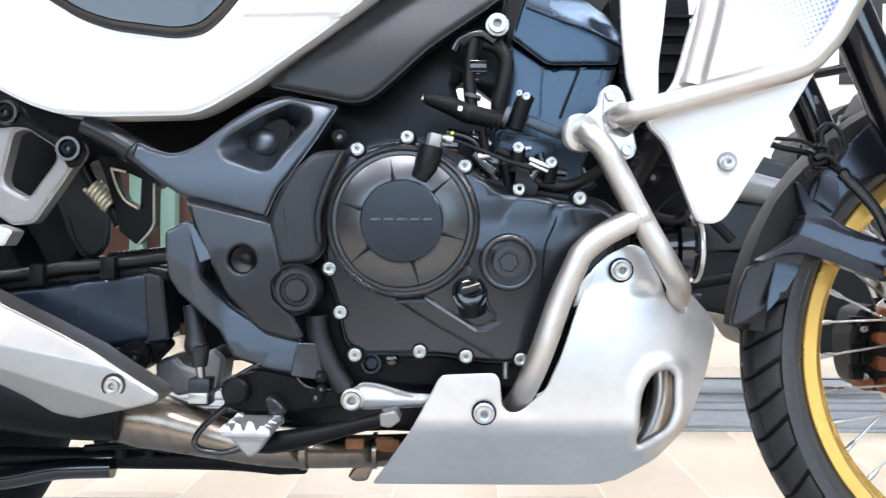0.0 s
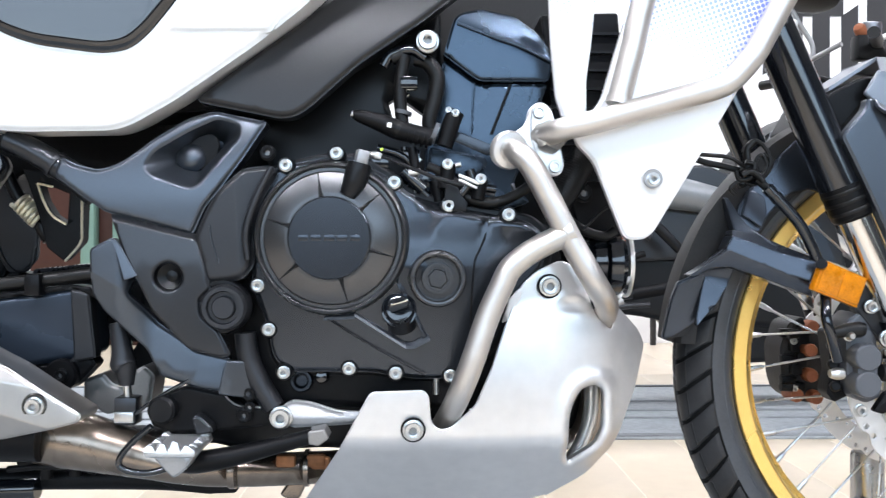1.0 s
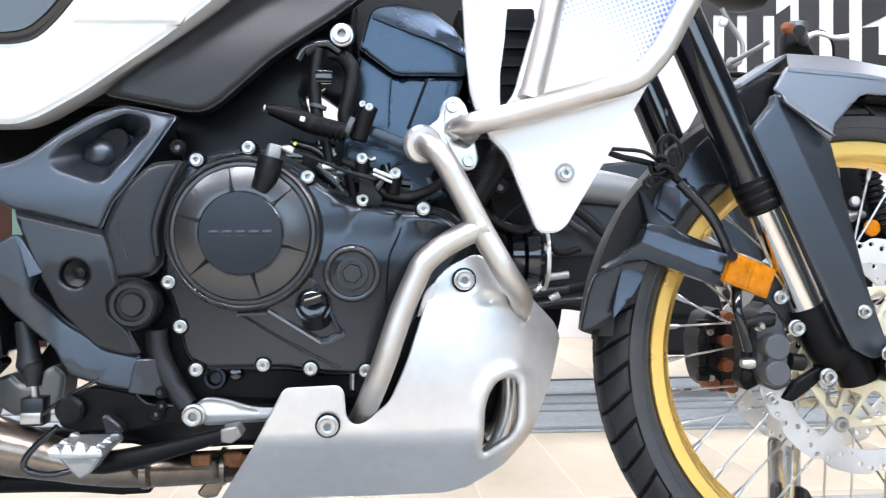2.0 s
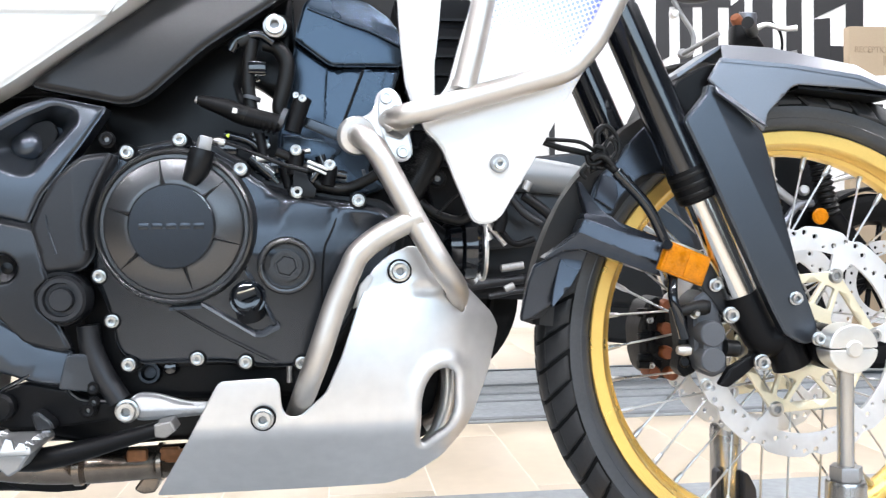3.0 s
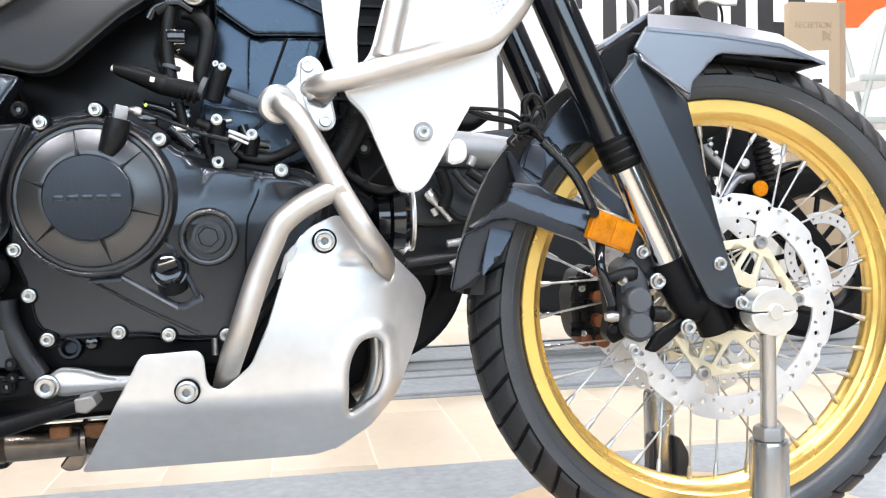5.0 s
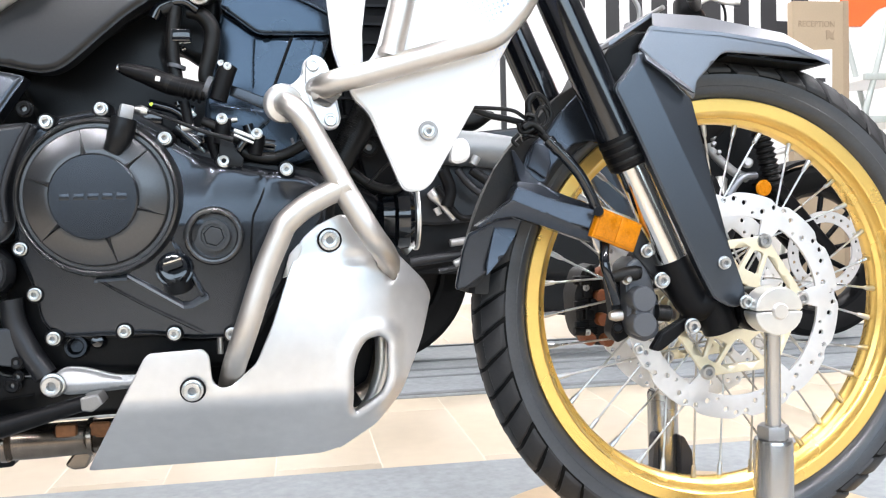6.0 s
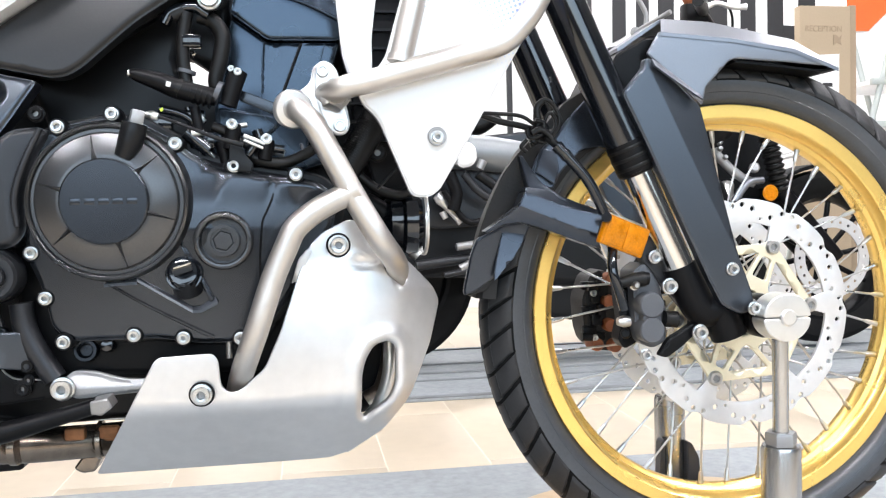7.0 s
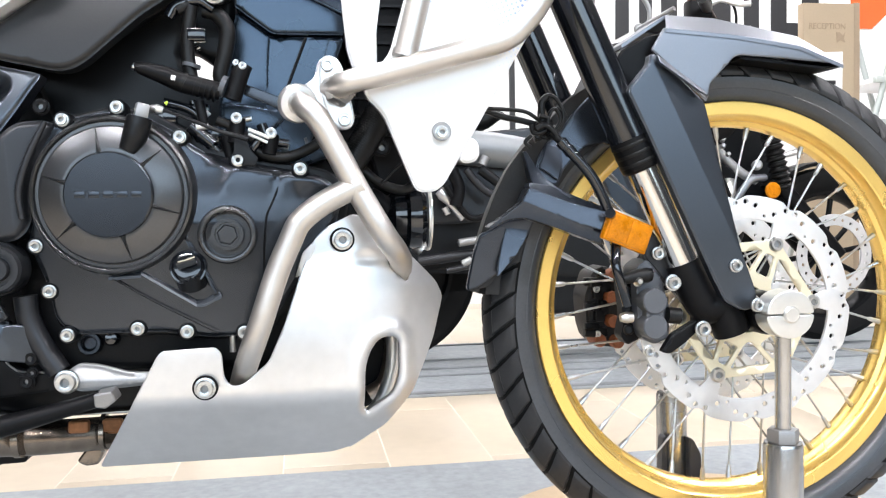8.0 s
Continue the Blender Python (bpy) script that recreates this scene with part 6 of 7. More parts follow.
plate("swingarm_foot", [(-.305, .381), (-.212, .393), (-.205, .385), (-.222, .367), (-.235, .355), (-.255, .355), (-.269, .366), (-.305, .372)], -0.125, 0.03, BLACK, swing, r=0.006, soft=0.004)
lathe("swingarm_lug", [(0.0, 0.004), (0.016, 0.004), (0.0185, 0.001), (0.0185, -0.02)], (-.241, -.132, .374), BLACK, swing, "", (0, -1, 0), 28)
bolt((-.239, -.137, .374), 0.008, swing, BOLT_BLACK, "lug_bolt")
tube("brake_line", [(-.468, -.130, .456), (-.401, -.130, .465), (-.361, -.130, .470), (-.321, -.130, .476), (-.281, -.130, .480), (-.202, -.130, .490)], 0.0085, RUBBER, bike, "gloss black rear brake line", 12)
for x_ in ((-.352, -.135, .468), (-.269, -.135, .477)):
    part("line_clip", *box_data(Vector(x_) - Vector((0.009, 0.011, 0.013)), Vector(x_) + Vector((0.009, 0.011, 0.013)), 0.003), BLACK, bike)
for k in range(12):
    p = Vector((-.280, -.100, .489)).lerp(Vector((-.212, -.100, .496)), k / 12)
    lathe("chain_link", [(0.0, 0.007), (0.0052, 0.007), (0.006, 0.005), (0.006, -0.007)], p, GLOSS_BLACK, bike, "", (0, -1, 0), 8)
RW = Vector((-0.70, 0.0, 0.345))
rear = lathe("rear_wheel", [(0.02, -0.06), (0.05, -0.05), (0.05, 0.05), (0.02, 0.06)], RW, GLOSS_BLACK, bike, "rear wheel with a black tyre")
lathe("rear_rim", [(0.215, -0.045), (0.225, -0.045), (0.225, 0.045), (0.215, 0.045), (0.205, 0.02), (0.205, -0.02)], RW, GOLD, rear, "", (0, -1, 0), 72, True)
lathe("rear_tyre", [(0.222, -0.045), (0.245, -0.065), (0.285, -0.072), (0.315, -0.060), (0.328, -0.03), (0.331, 0.0), (0.328, 0.03), (0.315, 0.060), (0.285, 0.072), (0.245, 0.065), (0.222, 0.045)], RW, TYRE, rear, "black rear tyre", (0, -1, 0), 96, True)

# Exhaust: silencer with bright shield, pipe and pedal parts.
silencer = plate("silencer", [(-.461, .491), (-.342, .436), (-.306, .420), (-.253, .395), (-.176, .349), (-.179, .341), (-.206, .334), (-.265, .320), (-.342, .330), (-.461, .338)], -0.24, 0.05, SHIELD, bike, "bright faceted steel silencer heat shield", r=0.004, soft=0.003, step=0.008, crown=lambda x, z: 0.10 * (z - 0.37), folds=[((-0.224, 0.376), (-0.342, 0.399), 0.30), ((-0.342, 0.375), (-0.224, 0.340), 0.62)])
lathe("bolt_seat", [(0.0095, 0.0), (0.0105, 0.002), (0.0125, 0.002), (0.0135, 0.0), (0.0135, -0.004)], (-.223, -.240, .358), GLOSS_BLACK, silencer, "", (0, -1, 0), 28)
bolt((-.223, -.240, .358), 0.0098, silencer, None, "shield_bolt")
tube("silencer_can", [(-.494, -.190, .362), (-.369, -.190, .345), (-.294, -.190, .325), (-.234, -.190, .317)], [0.05, 0.045, 0.034, 0.028], BLACK, bike, "black silencer can", 24)
plate("silencer_skirt", [(-.488, .327), (-.363, .323), (-.283, .313), (-.220, .326), (-.224, .310), (-.246, .301), (-.326, .303), (-.488, .296)], -0.20, 0.06, BLACK, bike, r=0.005, soft=0.004, step=0.03)
pipe = tube("exhaust_pipe", [(-.249, -.170, .313), (-.214, -.170, .309), (-.169, -.170, .298), (-.124, -.170, .286), (-.080, -.170, .277), (-.039, -.150, .269), (.009, -.120, .262), (.100, -.080, .256)], [0.030, 0.033, 0.028, 0.022, 0.0195, 0.0190, 0.0190, 0.0190], PIPE, bike, "heat-stained steel exhaust pipe", 28)
for p, q, r in (((-.040, -.170, .274), (-.033, -.170, .274), 0.0205), ((.035, -.115, .262), (.040, -.115, .262), 0.0215)):
    tube("pipe_band", [p, q], r, PIPE, pipe, "", 24)
for p in ((.017, -.138, .276), (.050, -.126, .273), (.055, -.124, .270)):
    v = Vector(p)
    part("pipe_bracket", *box_data(v - Vector((0.012, 0.006, 0.007)), v + Vector((0.010, 0.006, 0.007)), 0.003), RUST, pipe, "rusty welded bracket")
plate("oil_pan", [(-.118, .354), (.227, .376), (.227, .316), (.115, .282), (.055, .285), (-.031, .281), (-.118, .301)], -0.12, 0.24, ENGINE_DARK, core, "black oil pan", r=0.01, soft=0.01, step=0.03)
# Small fittings under the engine.
lathe("drain_boss", [(0.0, 0.004), (0.006, 0.004), (0.0085, 0.010), (0.0115, 0.010), (0.013, 0.006), (0.013, -0.03)], (0.038, -0.165, 0.372), ENGINE, core, "black drain boss", (0, -1, 0.1), 24)
lathe("drain_boss", [(0.0, 0.010), (0.006, 0.009), (0.008, 0.004), (0.008, -0.03)], (0.061, -0.170, 0.377), GLOSS_BLACK, core, "", (0, -1, 0.1), 16)
tube("under_wire", [(0.017, -0.150, 0.352), (0.041, -0.150, 0.358), (0.070, -0.150, 0.351), (0.091, -0.150, 0.346)], 0.0030, STEEL, core, "", 8)
tube("under_wire", [(0.041, -0.150, 0.341), (0.061, -0.150, 0.348), (0.085, -0.150, 0.343)], 0.0022, RUST, core, "", 8)
tube("under_wire", [(-0.011, -0.150, 0.361), (0.010, -0.150, 0.365), (0.030, -0.150, 0.359), (0.047, -0.150, 0.345)], 0.0045, GLOSS_BLACK, core, "", 8)
tube("under_wire", [(0.073, -0.150, 0.356), (0.086, -0.150, 0.363), (0.100, -0.150, 0.355)], 0.0026, STEEL, core, "", 8)
tube("under_wire", [(-0.004, -0.150, 0.378), (0.003, -0.150, 0.360), (0.012, -0.150, 0.342)], 0.0050, RUBBER, core, "", 8)
# Rear master cylinder.
master = tube("rear_master_cylinder", [(-.164, -.170, .437), (-.159, -.170, .406), (-.158, -.170, .392), (-.155, -.170, .385), (-.154, -.170, .368)], [0.009, 0.0115, 0.0140, 0.0115, 0.008], PLASTIC, bike, "dark rear brake master cylinder", 18)
tube("push_rod", [(-.154, -.170, .371), (-.152, -.170, .352)], 0.0045, ZINC, master, "", 10)
v = Vector((-.152, -.170, .342))
part("clevis", *box_data(v - Vector((0.012, 0.012, 0.016)), v + Vector((0.012, 0.012, 0.014)), 0.002), PLASTIC_GREY, master)
part("clevis_pin", *box_data(v - Vector((0.0105, 0.016, 0.013)), v + Vector((0.0105, 0.012, -0.001)), 0.001), ZINC, master, "small plated clevis")
tube("return_spring", [(-.079, -.190, .377), (-.101, -.190, .365), (-.122, -.190, .352), (-.138, -.190, .340)], 0.0022, GLOSS_BLACK, bike, "", 8)
tube("brake_switch_wire", [(-.108, -.230, .335), (-.126, -.230, .320), (-.139, -.230, .305), (-.141, -.230, .294), (-.129, -.230, .288), (-.108, -.230, .287), (-.084, -.230, .294)], 0.0035, GLOSS_BLACK, bike, "", 8)
# Foot peg plate, peg, pedal and link.
fplate = plate("peg_plate", [(-.124, .354), (-.110, .361), (-.085, .369), (-.043, .360), (-.036, .352), (-.025, .347), (.015, .345), (.025, .335), (.014, .326), (-.043, .320), (-.065, .319), (-.101, .318), (-.124, .326)], -0.185, 0.014, BLACK, bike, "black cast foot peg plate", r=0.006, soft=0.004)
lathe("peg_pivot", [(0.0, 0.012), (0.012, 0.012), (0.015, 0.009), (0.0155, 0.0)], (-.108, -.188, .345), ENGINE_DARK, fplate, "", (0, -1, 0), 24)
for p, r, me_ in (((-.022, -.187, .338), 0.0085, BOLT_BLACK), ((.020, -.196, .337), 0.0125, BOLT), ((-.015, -.190, .347), 0.006, BOLT_BLACK)):
    bolt(p, r, fplate, me_)
link = plate("pedal_link", [(.008, .339), (.028, .353), (.048, .351), (.079, .342), (.113, .340), (.098, .328), (.067, .326), (.030, .324)], -0.193, 0.012, GREY_CAST, bike, "bright aluminium bracket arm", r=0.006, soft=0.005, folds=[((.110, .336), (.030, .336), 0.5)])
tube("plate_edge", [(-.042, -.186, .359), (-.036, -.186, .3525), (-.025, -.186, .3475), (.013, -.186, .3452)], 0.0011, ZINC, fplate, "bright worn edge", 6)
plate("swingarm_boss", [(-.230, .363), (-.207, .371), (-.196, .358), (-.178, .354), (-.172, .372), (-.159, .380), (-.146, .368), (-.150, .340), (-.156, .328), (-.180, .326), (-.204, .321), (-.230, .339)], -0.100, 0.05, HANGER, bike, "grey cast swingarm boss", r=0.005, soft=0.006, step=0.01)
PEG = Vector((-.080, -.210, .318))
peg = part("foot_peg", *box_data(PEG + Vector((-0.026, -0.055, -0.008)), PEG + Vector((0.026, 0.02, 0.001)), 0.004), ALU, bike, "serrated aluminium foot peg")
for k in range(7):
    for side_ in (-0.021, 0.021):
        p = PEG + Vector((side_ + 0.002 * math.sin(3.1 * k), -0.053 + 0.0105 * k, 0.0012 * math.sin(2.3 * k)))
        v = [p + Vector(q) for q in ((-0.005, -0.004, 0), (0.005, -0.004, 0), (0.005, 0.004, 0), (-0.005, 0.004, 0), (-0.002, -0.0025, 0.0036), (0.002, 0.0025, 0.0036))]
        part("peg_tooth", v, [(0, 1, 4), (1, 2, 5, 4), (2, 3, 5), (3, 0, 4, 5), (0, 3, 2, 1)], ALU, peg, "", 20)
for k in range(4):
    p = PEG + Vector((-0.0185 + 0.0122 * k, -0.056, -0.001))
    w, h = 0.0058 - 0.0008 * (k % 2), 0.0062 + 0.0022 * (k % 3)
    v = [p + Vector(q) for q in ((-w, -0.003, 0), (w, -0.003, 0), (w, 0.006, 0), (-w, 0.006, 0), (-0.4 * w, -0.001, h), (0.5 * w, -0.001, h * 0.85), (0.5 * w, 0.003, h * 0.8), (-0.4 * w, 0.003, h))]
    part("peg_tooth", v, [(0, 1, 5, 4), (1, 2, 6, 5), (2, 3, 7, 6), (3, 0, 4, 7), (4, 5, 6, 7), (0, 3, 2, 1)], ALU, peg, "", 30)
plate("peg_stay", [(PEG.x - 0.020, PEG.z - 0.006), (PEG.x + 0.024, PEG.z - 0.006), (PEG.x + 0.012, PEG.z - 0.024), (PEG.x + 0.002, PEG.z - 0.030), (PEG.x - 0.006, PEG.z - 0.022)], PEG.y - 0.050, 0.04, GREY_CAST, peg, r=0.003, soft=0.003)
plate("peg_pad", [(-.073, .339), (-.066, .342), (-.052, .330), (-.050, .323), (-.068, .321)], -0.21, 0.02, PLASTIC_GREY, peg, r=0.003, soft=0.003)
pedal = tube("brake_pedal", [(-.097, -.215, .293), (-.064, -.215, .294), (-.028, -.215, .300), (.014, -.215, .310), (.057, -.215, .321)], [0.009, 0.012, 0.011, 0.009, 0.008], BLACK, bike, "black brake pedal", 14)
plate("pedal_tip", [(.052, .327), (.069, .330), (.074, .320), (.063, .312), (.053, .314)], -0.225, 0.03, HANGER, pedal, "grey pedal tip", r=0.002, soft=0.002)
# Centre stand lying folded below.
for yy in (-0.12, 0.12):
    tube("centre_stand", [(-.610, -.120, .249), (-.407, -.120, .251), (-.272, -.120, .252), (-.138, -.120, .251), (-.071, -.120, .246)] if yy < 0 else [(x, 0.12, z) for x, y, z in [(-.610, -.120, .249), (-.407, -.120, .251), (-.272, -.120, .252), (-.138, -.120, .251), (-.071, -.120, .246)]], 0.0125, BLACK, bike, "gloss black folded centre stand", 16)
plate("stand_foot", [(-.142, .258), (-.115, .260), (-.040, .254), (-.039, .239), (-.076, .238), (-.109, .242)], -0.14, 0.04, BLACK, bike, "black stand foot", r=0.006, soft=0.004)
tube("stand_bar", [(-.528, -.140, .217), (-.396, -.140, .231), (-.330, -.140, .243), (-.264, -.140, .246)], 0.012, GLOSS_BLACK, bike, "", 14)
for pts in ([(-.311, -.160, .304), (-.304, -.160, .288), (-.282, -.160, .287)], [(-.288, -.160, .273), (-.256, -.160, .276), (-.217, -.160, .276), (-.191, -.160, .270)], [(-.275, -.160, .292), (-.272, -.160, .279), (-.249, -.160, .292), (-.243, -.160, .305)]):
    tube("stand_spring_hook", pts, 0.004, BLACK, bike, "", 8)
for p in ((-.250, -.150, .270), (-.218, -.150, .273)):
    tube("stand_lug", [Vector(p) + Vector((0, 0, 0.02)), Vector(p) - Vector((0, 0, 0.01))], 0.007, BLACK, bike, "", 10)
plate("side_stand_foot", [(.002, .226), (.014, .242), (.030, .244), (.033, .236), (.026, .221), (.011, .220)], -0.10, 0.03, PIPE, bike, "dull steel side stand foot", r=0.004, soft=0.003)

# ---- the other motorcycle behind, and things along the wall ----


def other_motorcycle():
    y = 1.72
    b = empty("motorcycle", (1.35, y, 0.0), "black and silver motorcycle parked behind on the grey mat", "motorcycle")
    fw, rw = Vector((2.125, y, 0.335)), Vector((0.53, y, 0.325))
    for c, nm, lab in ((fw, "front_wheel", "black front wheel"), (rw, "rear_wheel", "black rear wheel")):
        h = lathe(nm, [(0.01, -0.06), (0.04, -0.05), (0.03, -0.02), (0.03, 0.02), (0.04, 0.05), (0.01, 0.06)], c, BLACK, b, lab)
        lathe("tyre", [(0.225, -0.04), (0.25, -0.058), (0.285, -0.060), (0.305, -0.045), (0.311, 0.0), (0.305, 0.045), (0.285, 0.060), (0.25, 0.058), (0.225, 0.04)], c, TYRE, h, "", (0, -1, 0), 64, True)
        lathe("rim", [(0.215, -0.04), (0.23, -0.042), (0.23, 0.042), (0.215, 0.04), (0.2, 0.015), (0.2, -0.015)], c, BLACK, h, "", (0, -1, 0), 48, True)
        for k in range(10):
            a = 2 * math.pi * k / 10
            tube("wheel_spoke", [c + Vector((0.03 * math.cos(a), 0, 0.03 * math.sin(a))), c + Vector((0.21 * math.cos(a + 0.15), 0, 0.21 * math.sin(a + 0.15)))], 0.010, BLACK, h, "", 8)
        if c is rw:
            lathe("wheel_cover", [(0.03, 0.05), (0.10, 0.045), (0.20, 0.03), (0.215, 0.02), (0.215, -0.02)], c, BLACK, h, "black rear hub and sprocket cover", (0, -1, 0), 40)
            continue
        ring = circle(c.x, c.z, 0.145, 60)
        holes = [circle(c.x, c.z, 0.105, 40)] + [circle(c.x + 0.125 * math.cos(a), c.z + 0.125 * math.sin(a), 0.006, 8) for a in np.linspace(0, 2 * math.pi, 24, endpoint=False)]
        plate("brake_disc", ring, c.y - 0.075, 0.005, DISC, h, "drilled silver disc", r=0, soft=0, holes=holes, step=0.05)
    for s, low, high in ((-0.1, Vector((1.911, y - 0.1, 0.579)), Vector((1.859, y - 0.1, 0.784))), (0.1, Vector((1.875, y + 0.1, 0.590)), Vector((1.812, y + 0.1, 0.800)))):
        d = (high - low).normalized()
        f = fw + Vector((0, s, 0))
        leg = tube("fork_leg", [f, f.lerp(low, 0.5), low], 0.026, BLACK, b, "black fork with ribbed gaiters", 16)
        tube("fork_tube", [low, high + d * 0.35], 0.019, GREY_CAST, leg, "", 14)
        for k in range(13):
            p = low + d * (0.02 * k - 0.01)
            tube("gaiter_fold", [p, p + d * 0.009, p + d * 0.018], [0.026, 0.035, 0.026], RUBBER, leg, "", 16, 3)
    plate("radiator_cowl", [(1.58, 0.46), (1.86, 0.46), (1.99, 0.62), (1.98, 0.80), (1.90, 0.93), (1.58, 0.93)], y + 0.03, 0.08, ENGINE_DARK, b, "black radiator and cowl", r=0.03, soft=0.02, step=0.05)
    tube("coolant_hose", [(1.66, y - 0.06, 0.78), (1.69, y - 0.08, 0.70), (1.76, y - 0.09, 0.63), (1.82, y - 0.09, 0.60)], 0.016, GREY_CAST, b, "grey coolant hose", 12)
    tube("coolant_hose", [(1.73, y - 0.12, 0.54), (1.78, y - 0.12, 0.60), (1.84, y - 0.11, 0.61)], 0.013, GRAPHITE, b, "grey hose", 12)
    for p, r in (((1.805, y - 0.12, 0.653), 0.018), ((1.677, y - 0.12, 0.744), 0.013), ((1.681, y - 0.12, 0.719), 0.009), ((1.70, y - 0.12, 0.69), 0.008)):
        lathe("hose_clip", [(0.0, 0.010), (0.7 * r, 0.010), (r, 0.004), (r, -0.01)], p, GREY_CAST, b, "", (-0.3, -1, 0.2), 12)
    tube("lower_cowl", [(1.905, y - 0.11, 0.684), (1.97, y - 0.11, 0.700), (2.035, y - 0.11, 0.712)], [0.008, 0.011, 0.008], ALU, b, "bright mudguard stay", 10)
    lathe("side_reflector", [(0, 0.008), (0.024, 0.008), (0.028, 0.004), (0.028, 0)], (1.853, 1.585, .565), AMBER, b, "round amber reflector")
    plate("engine", [(1.05, 0.28), (1.62, 0.24), (1.74, 0.42), (1.66, 0.62), (1.15, 0.60), (1.0, 0.45)], y - 0.19, 0.38, ENGINE_DARK, b, "black engine", r=0.03, soft=0.03, step=0.05)
    plate("side_panel", [(0.40, 0.52), (0.70, 0.47), (1.22, 0.50), (1.26, 0.70), (1.05, 0.78), (0.40, 0.72)], y - 0.20, 0.05, PLASTIC_GREY, b, "dark side panel with a pale script", r=0.02, soft=0.01)
    plate("panel_mark", [(.847, .716), (.957, .715), (.956, .702), (.847, .702)], y - 0.207, 0.004, PAPER, b, "pale script as a plain bar", r=0.002, soft=0)
    plate("fuel_tank", [(1.20, 0.72), (1.70, 0.72), (1.80, 0.84), (1.70, 0.96), (1.40, 0.97), (1.22, 0.84)], y - 0.15, 0.30, BLACK, b, "black fuel tank", r=0.05, soft=0.06, step=0.03)
    plate("seat", [(0.40, 0.80), (0.86, 0.77), (0.94, 0.83), (0.80, 0.86), (0.40, 0.88)], y - 0.13, 0.26, RUBBER, b, "black seat", r=0.03, soft=0.03, step=0.03)
    tube("silencer", [(0.30, y - 0.24, 0.74), (0.85, y - 0.24, 0.70), (1.10, y - 0.23, 0.66)], [0.055, 0.055, 0.04], FAR_SILVER, b, "silver high-level silencer", 24)
    tube("exhaust_pipe", [(1.10, y - 0.23, 0.66), (1.35, y - 0.22, 0.60), (1.66, y - 0.14, 0.44), (1.74, y - 0.05, 0.60)], 0.024, STEEL, b, "steel exhaust pipe", 16)
    plate("tank_cover", [(0.746, 0.726), (0.774, 0.731), (0.792, 0.711), (0.793, 0.677), (0.779, 0.659), (0.750, 0.652), (0.733, 0.662), (0.739, 0.699)], y - 0.34, 0.05, WHITE, b, "small white side cover", r=0.012, soft=0.012, step=0.02)
    tube("hinge_lug", [(0.802, 1.400, 0.650), (0.815, 1.400, 0.675)], 0.013, GREY_CAST, b, "", 12)
    tube("foot_peg", [(.679, 1.450, .576), (.692, 1.450, .562), (.714, 1.450, .535), (.740, 1.450, .506), (.754, 1.450, .491)], [0.016, 0.021, 0.012, 0.013, 0.015], ALU, b, "aluminium foot peg", 12)
    tube("peg_bracket", [(.695, 1.450, .524), (.705, 1.450, .503)], [0.011, 0.009], ALU, b, "", 10)
    tube("heel_plate", [(.736, 1.460, .412), (.768, 1.460, .418)], [0.008, 0.008], FAR_SILVER, b, "", 10)
    plate("belly", [(.495, .525), (.789, .509), (.978, .495), (1.380, .447), (1.381, .226), (1.344, .159), (1.165, .156), (1.058, .172), (.983, .280), (.840, .308), (.599, .317)], y - 0.16, 0.30, ENGINE_DARK, b, "black lower crankcase and frame", r=0.03, soft=0.02, step=0.05)
    tube("lower_rail", [(0.610, 1.450, 0.361), (0.715, 1.450, 0.373), (0.803, 1.450, 0.382)], 0.016, PLASTIC, b, "black lower frame rail", 14)
    tube("frame_fitting", [(0.714, 1.420, 0.638), (0.734, 1.420, 0.578), (0.723, 1.420, 0.527)], 0.020, BLACK, b, "", 10)
    tube("frame_fitting", [(0.757, 1.420, 0.638), (0.800, 1.420, 0.586), (0.852, 1.420, 0.551)], 0.012, PLASTIC, b, "", 10)
    tube("frame_fitting", [(0.696, 1.420, 0.587), (0.764, 1.420, 0.493), (0.834, 1.420, 0.503)], 0.010, BLACK, b, "", 10)
    tube("frame_fitting", [(0.801, 1.420, 0.637), (0.870, 1.420, 0.585), (0.940, 1.420, 0.515)], 0.016, ENGINE_DARK, b, "", 10)
    tube("frame_fitting", [(0.731, 1.420, 0.416), (0.798, 1.420, 0.425)], 0.012, GREY_CAST, b, "", 10)
    tube("frame_fitting", [(0.741, 1.420, 0.351), (0.769, 1.420, 0.364)], 0.012, GREY_CAST, b, "", 10)
    tube("frame_fitting", [(0.692, 1.420, 0.332), (0.779, 1.420, 0.347), (0.849, 1.420, 0.352)], 0.009, PLASTIC, b, "", 10)
    tube("swingarm", [(0.53, y - 0.14, 0.325), (1.10, y - 0.14, 0.42)], 0.028, BLACK, b, "black swingarm", 14)
    tube("frame_rail", [(1.0, y - 0.12, 0.35), (1.10, y - 0.12, 0.58), (1.75, y - 0.08, 0.90)], 0.02, BLACK, b, "black frame rail", 14)
    crown = Vector((1.74, y, 1.03))
    tube("handlebar", [crown + Vector((-0.27, -0.40, 0.11)), crown + Vector((-0.17, -0.24, 0.11)), crown + Vector((0.0, -0.06, 0.02)), crown + Vector((0.0, 0.06, 0.02)), crown + Vector((-0.17, 0.24, 0.11)), crown + Vector((-0.27, 0.40, 0.11))], 0.012, BLACK, b, "black handlebar", 12)
    for s in (-1, 1):
        tube("grip", [crown + Vector((-0.20, s * 0.29, 0.11)), crown + Vector((-0.275, s * 0.41, 0.11))], 0.018, RUBBER, b, "", 12)
    c = Vector((1.548, 1.50, 1.145))
    box = part("switch_box", *box_data(c - Vector((0.045, 0.03, 0.045)), c + Vector((0.035, 0.03, 0.035)), 0.012), BLACK, b, "black switch housing")
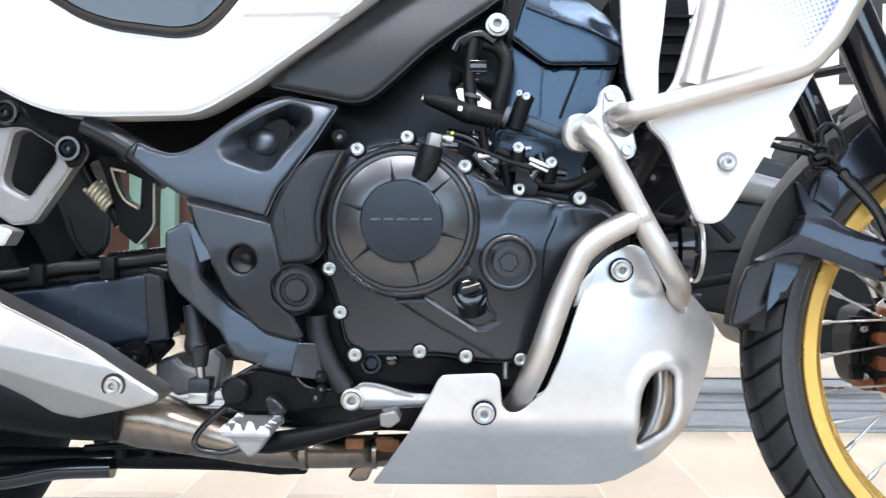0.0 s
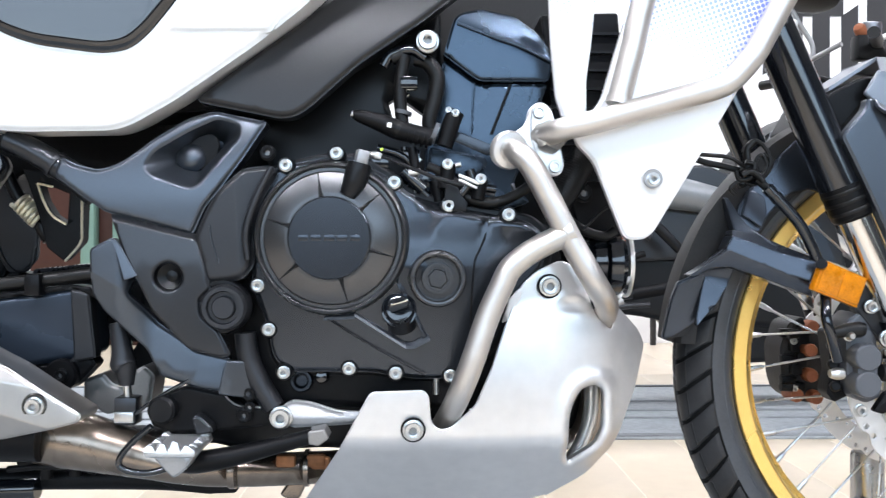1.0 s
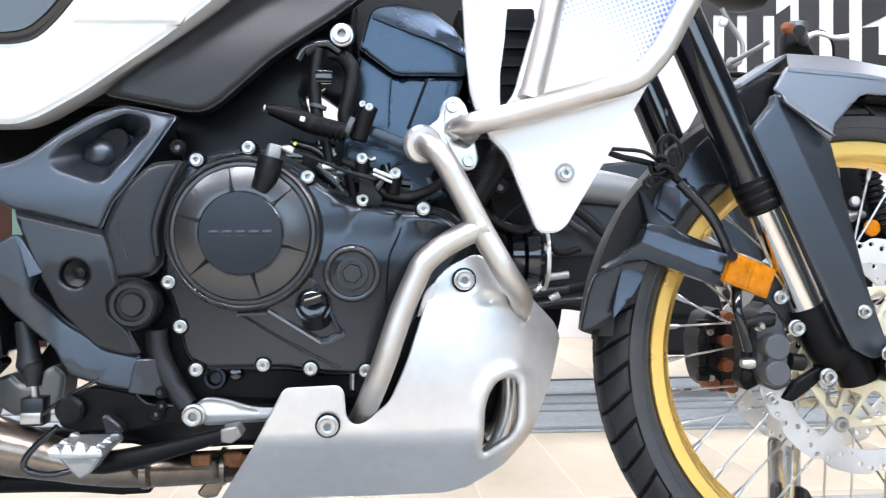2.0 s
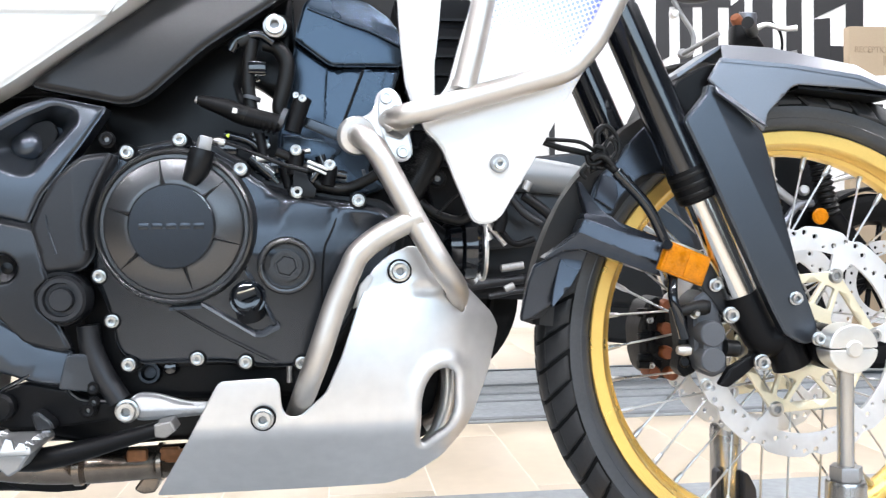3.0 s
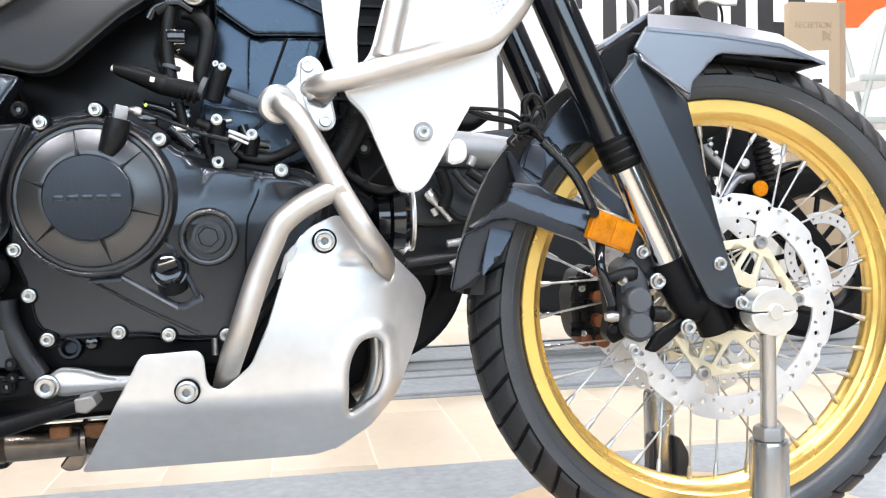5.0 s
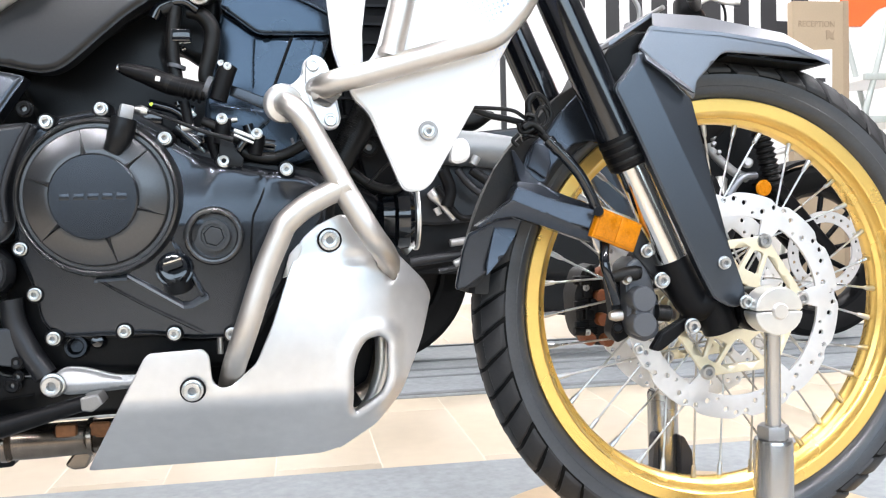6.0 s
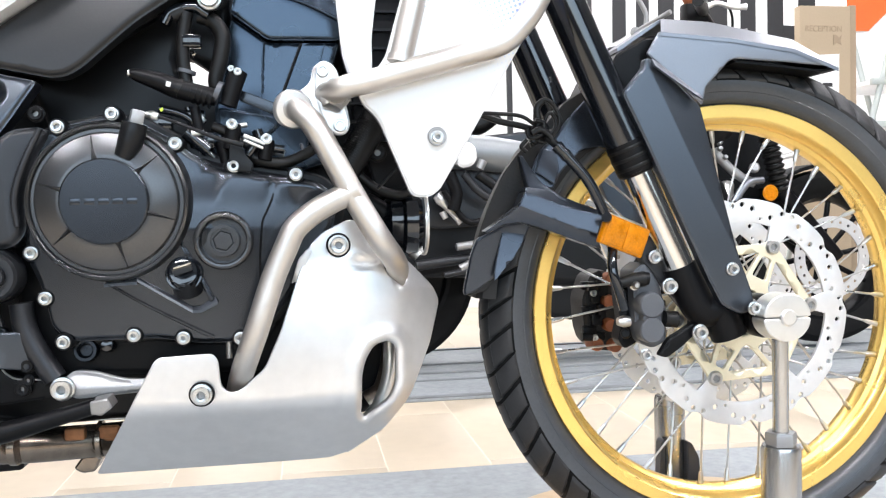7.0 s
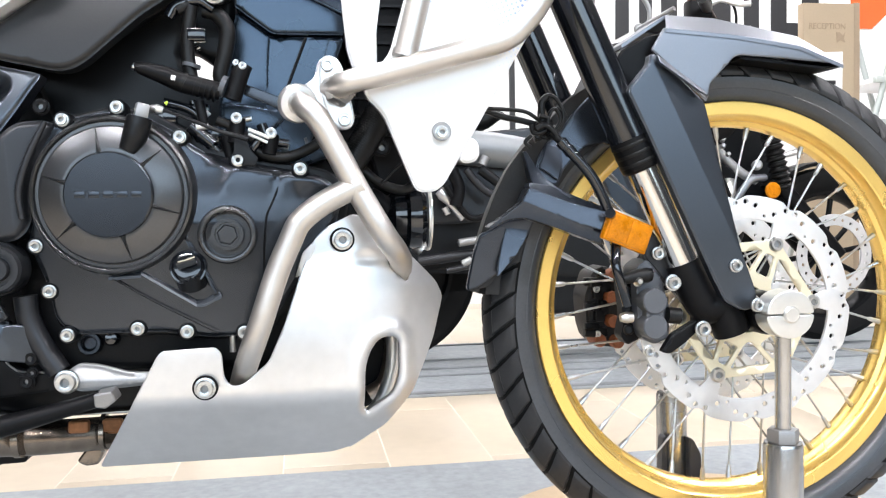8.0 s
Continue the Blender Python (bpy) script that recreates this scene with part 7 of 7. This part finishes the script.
    lathe("fluid_cup", [(0.0, 0.022), (0.026, 0.020), (0.030, 0.008), (0.030, -0.022), (0.0, -0.026)], c + Vector((0.005, -0.01, 0.052)), GRAPHITE, box, "round grey fluid cup", (0, -0.3, 1), 18)
    lathe("stop_switch", [(0.0, 0.018), (0.014, 0.016), (0.018, 0.006), (0.018, -0.016)], c + Vector((-0.035, -0.02, 0.045)), COPPER, box, "dull red switch", (-0.6, -0.5, 0.5), 14)
    tube("brake_lever", [c + Vector((0.03, 0, 0.02)), c + Vector((0.07, -0.01, 0.035)), c + Vector((0.12, -0.02, 0.02)), c + Vector((0.162, -0.03, 0.02))], [0.010, 0.008, 0.008, 0.011], ALU, box, "bright brake lever", 10)
    tube("clutch_wire", [c + Vector((0.04, 0, 0.03)), c + Vector((0.09, 0, 0.045)), c + Vector((0.125, 0, 0.005)), c + Vector((0.135, 0.02, -0.06)), c + Vector((0.15, 0.1, -0.12))], 0.0045, BLACK, box, "", 8)
    tube("wire_bundle", [c + Vector((0.0, 0, -0.03)), c + Vector((0.03, 0.05, -0.09)), c + Vector((0.10, 0.15, -0.15))], 0.010, RUBBER, box, "", 8)
    stalk = tube("mirror_stem", [(1.440, 1.45, 1.14), (1.372, 1.58, 1.100), (1.412, 1.60, 1.110), (1.420, 1.60, 1.170), (1.378, 1.60, 1.238), (1.352, 1.60, 1.285)], 0.008, GREY_CAST, b, "grey mirror stem", 10)
    lathe("stem_joint", [(0, 0.014), (0.014, 0.012), (0.018, 0.0), (0.014, -0.012), (0, -0.014)], (1.377, 1.585, 1.104), GREY_CAST, stalk, "", (0, -1, 0), 14)
    lathe("stem_joint", [(0, 0.016), (0.012, 0.014), (0.016, 0.0), (0.014, -0.012), (0, -0.014)], (1.349, 1.585, 1.234), ALU, stalk, "bright ball joint", (0, -1, 0), 14)
    lathe("mirror", [(0, 0.014), (0.07, 0.012), (0.10, 0.0), (0.09, -0.014), (0, -0.022)], (1.40, 1.60, 1.325), BLACK, stalk, "round black mirror", (-0.3, -0.2, -1), 24)
    lathe("headlight", [(0.0, 0.09), (0.06, 0.085), (0.085, 0.06), (0.09, 0.04), (0.08, -0.02), (0.04, -0.06), (0, -0.07)], (1.98, y, 0.86), BLACK, b, "round black headlight", (1, 0, 0), 32)
    plate("front_mudguard", [(fw.x + 0.335 * math.cos(a), fw.z + 0.335 * math.sin(a)) for a in np.linspace(0.5, 2.3, 14)] + [(fw.x + 0.322 * math.cos(a), fw.z + 0.322 * math.sin(a)) for a in np.linspace(2.3, 0.5, 14)], y - 0.06, 0.12, BLACK, b, "black mudguard", r=0, soft=0.003, step=0.05)
    tube("ignition_cap", [crown + Vector((-0.02, -0.03, 0.04)), crown + Vector((-0.02, -0.03, 0.07))], 0.014, ORANGE, b, "red cap", 12)
    return b


other_motorcycle()

# Tall cardboard carton by the wall.
c0, c1 = (2.415, 1.363), (2.655, 1.399)
carton = put("cardboard_box", mesh("cardboard_box", *box_data((c0[0], 2.3, 0.0), (c1[0], 2.345, 1.385), 0.004), CARD), None)
tagged(carton, "tall slim brown cardboard box standing on the floor", "box")
# Darker strip paints the carton's shaded side.
part("carton_shade_strip", *box_data((c1[0] + 0.001, 2.306, 0.0), (c1[0] + 0.032, 2.340, 1.392), 0.003), CARD_PRINT, carton, "darker folded side flap")
cu = bpy.data.curves.new("lettering", "FONT")
cu.body, cu.size, cu.extrude = "RECEPTION", 0.037, 0.0006
cu.materials.append(CARD_PRINT)
tmp = new("lettering_source", cu)
bpy.context.view_layer.update()
letter_mesh = bpy.data.meshes.new_from_object(tmp)
bpy.data.objects.remove(tmp)
letter_mesh.name = "lettering"
lt = (2.438, 1.274)
put("lettering", letter_mesh, carton, Matrix.Translation((lt[0], 2.2985, lt[1])) @ pose(0, 0, 0, 90, 0, 0) @ Matrix.Diagonal((0.90, 1, 1, 1)), "brown printed word")
plate("printed_mark", [(2.570, 1.261), (2.583, 1.261), (2.600, 1.247), (2.611, 1.262), (2.605, 1.237), (2.610, 1.218), (2.588, 1.227), (2.572, 1.217)], 2.2975, 0.002, CARD_PRINT, carton, "small brown printed mark", r=0, soft=0, step=0.1)
plate("paper_label", [(2.426, 1.170), (2.599, 1.178), (2.597, .999), (2.424, .999)], 2.2975, 0.002, PAPER, carton, "white paper label", r=0, soft=0, step=0.1)
plate("label_print", [(2.519, 1.053), (2.565, 1.053), (2.565, 1.036), (2.519, 1.036)], 2.2965, 0.002, LETTER, carton, r=0, soft=0, step=0.1)

# Grey steel trestle rack.
rack = empty("display_rack", (3.15, 2.7, 0.0), "grey-green tubular steel rack with white shelves", "rack")
for yy in (2.55, 2.95):
    ap = Vector((3.091, 2.700, 1.462))
    ap.y = yy
    for foot_x in (ap.x - 0.42, ap.x + 0.42):
        tube("rack_leg", [(foot_x, yy, 0.0), ap], 0.014, RACK, rack, "", 12)
for z, w in ((1.10, 0.16), (0.90, 0.26), (0.62, 0.34), (0.35, 0.40)):
    part("rack_rail", *box_data((ap.x - w, 2.535, z - 0.015), (ap.x + w + 0.1, 2.56, z + 0.015), 0.004), RACK, rack)
    part("rack_shelf", *box_data((ap.x - w + 0.02, 2.56, z - 0.01), (ap.x + w, 2.94, z + 0.012), 0.004), WALL, rack, "white shelf")
# Timber and green posts far behind on the left side.
for k, (xa, xb, mt, lab) in enumerate(((-1.601, -1.532, GREEN, "pale green painted post"), (-1.436, -1.358, GREEN, "pale green painted post"))):
    block("display_post", (xa, 3.38, -0.003), (xb, 3.46, 2.4), mt, lab, "post", "", 0.004)
block("display_post", (1.396, 3.44, -0.003), (1.424, 3.47, 2.400), LETTER, "thin dark metal pole by the white wall", "post", "", 0.004)
block("wooden_cabinet", (-1.9, 3.47, -0.003), (-0.45, 3.545, 1.1), BROWN, "red-brown wooden cabinet by the wall", "cabinet", "", 0.01)
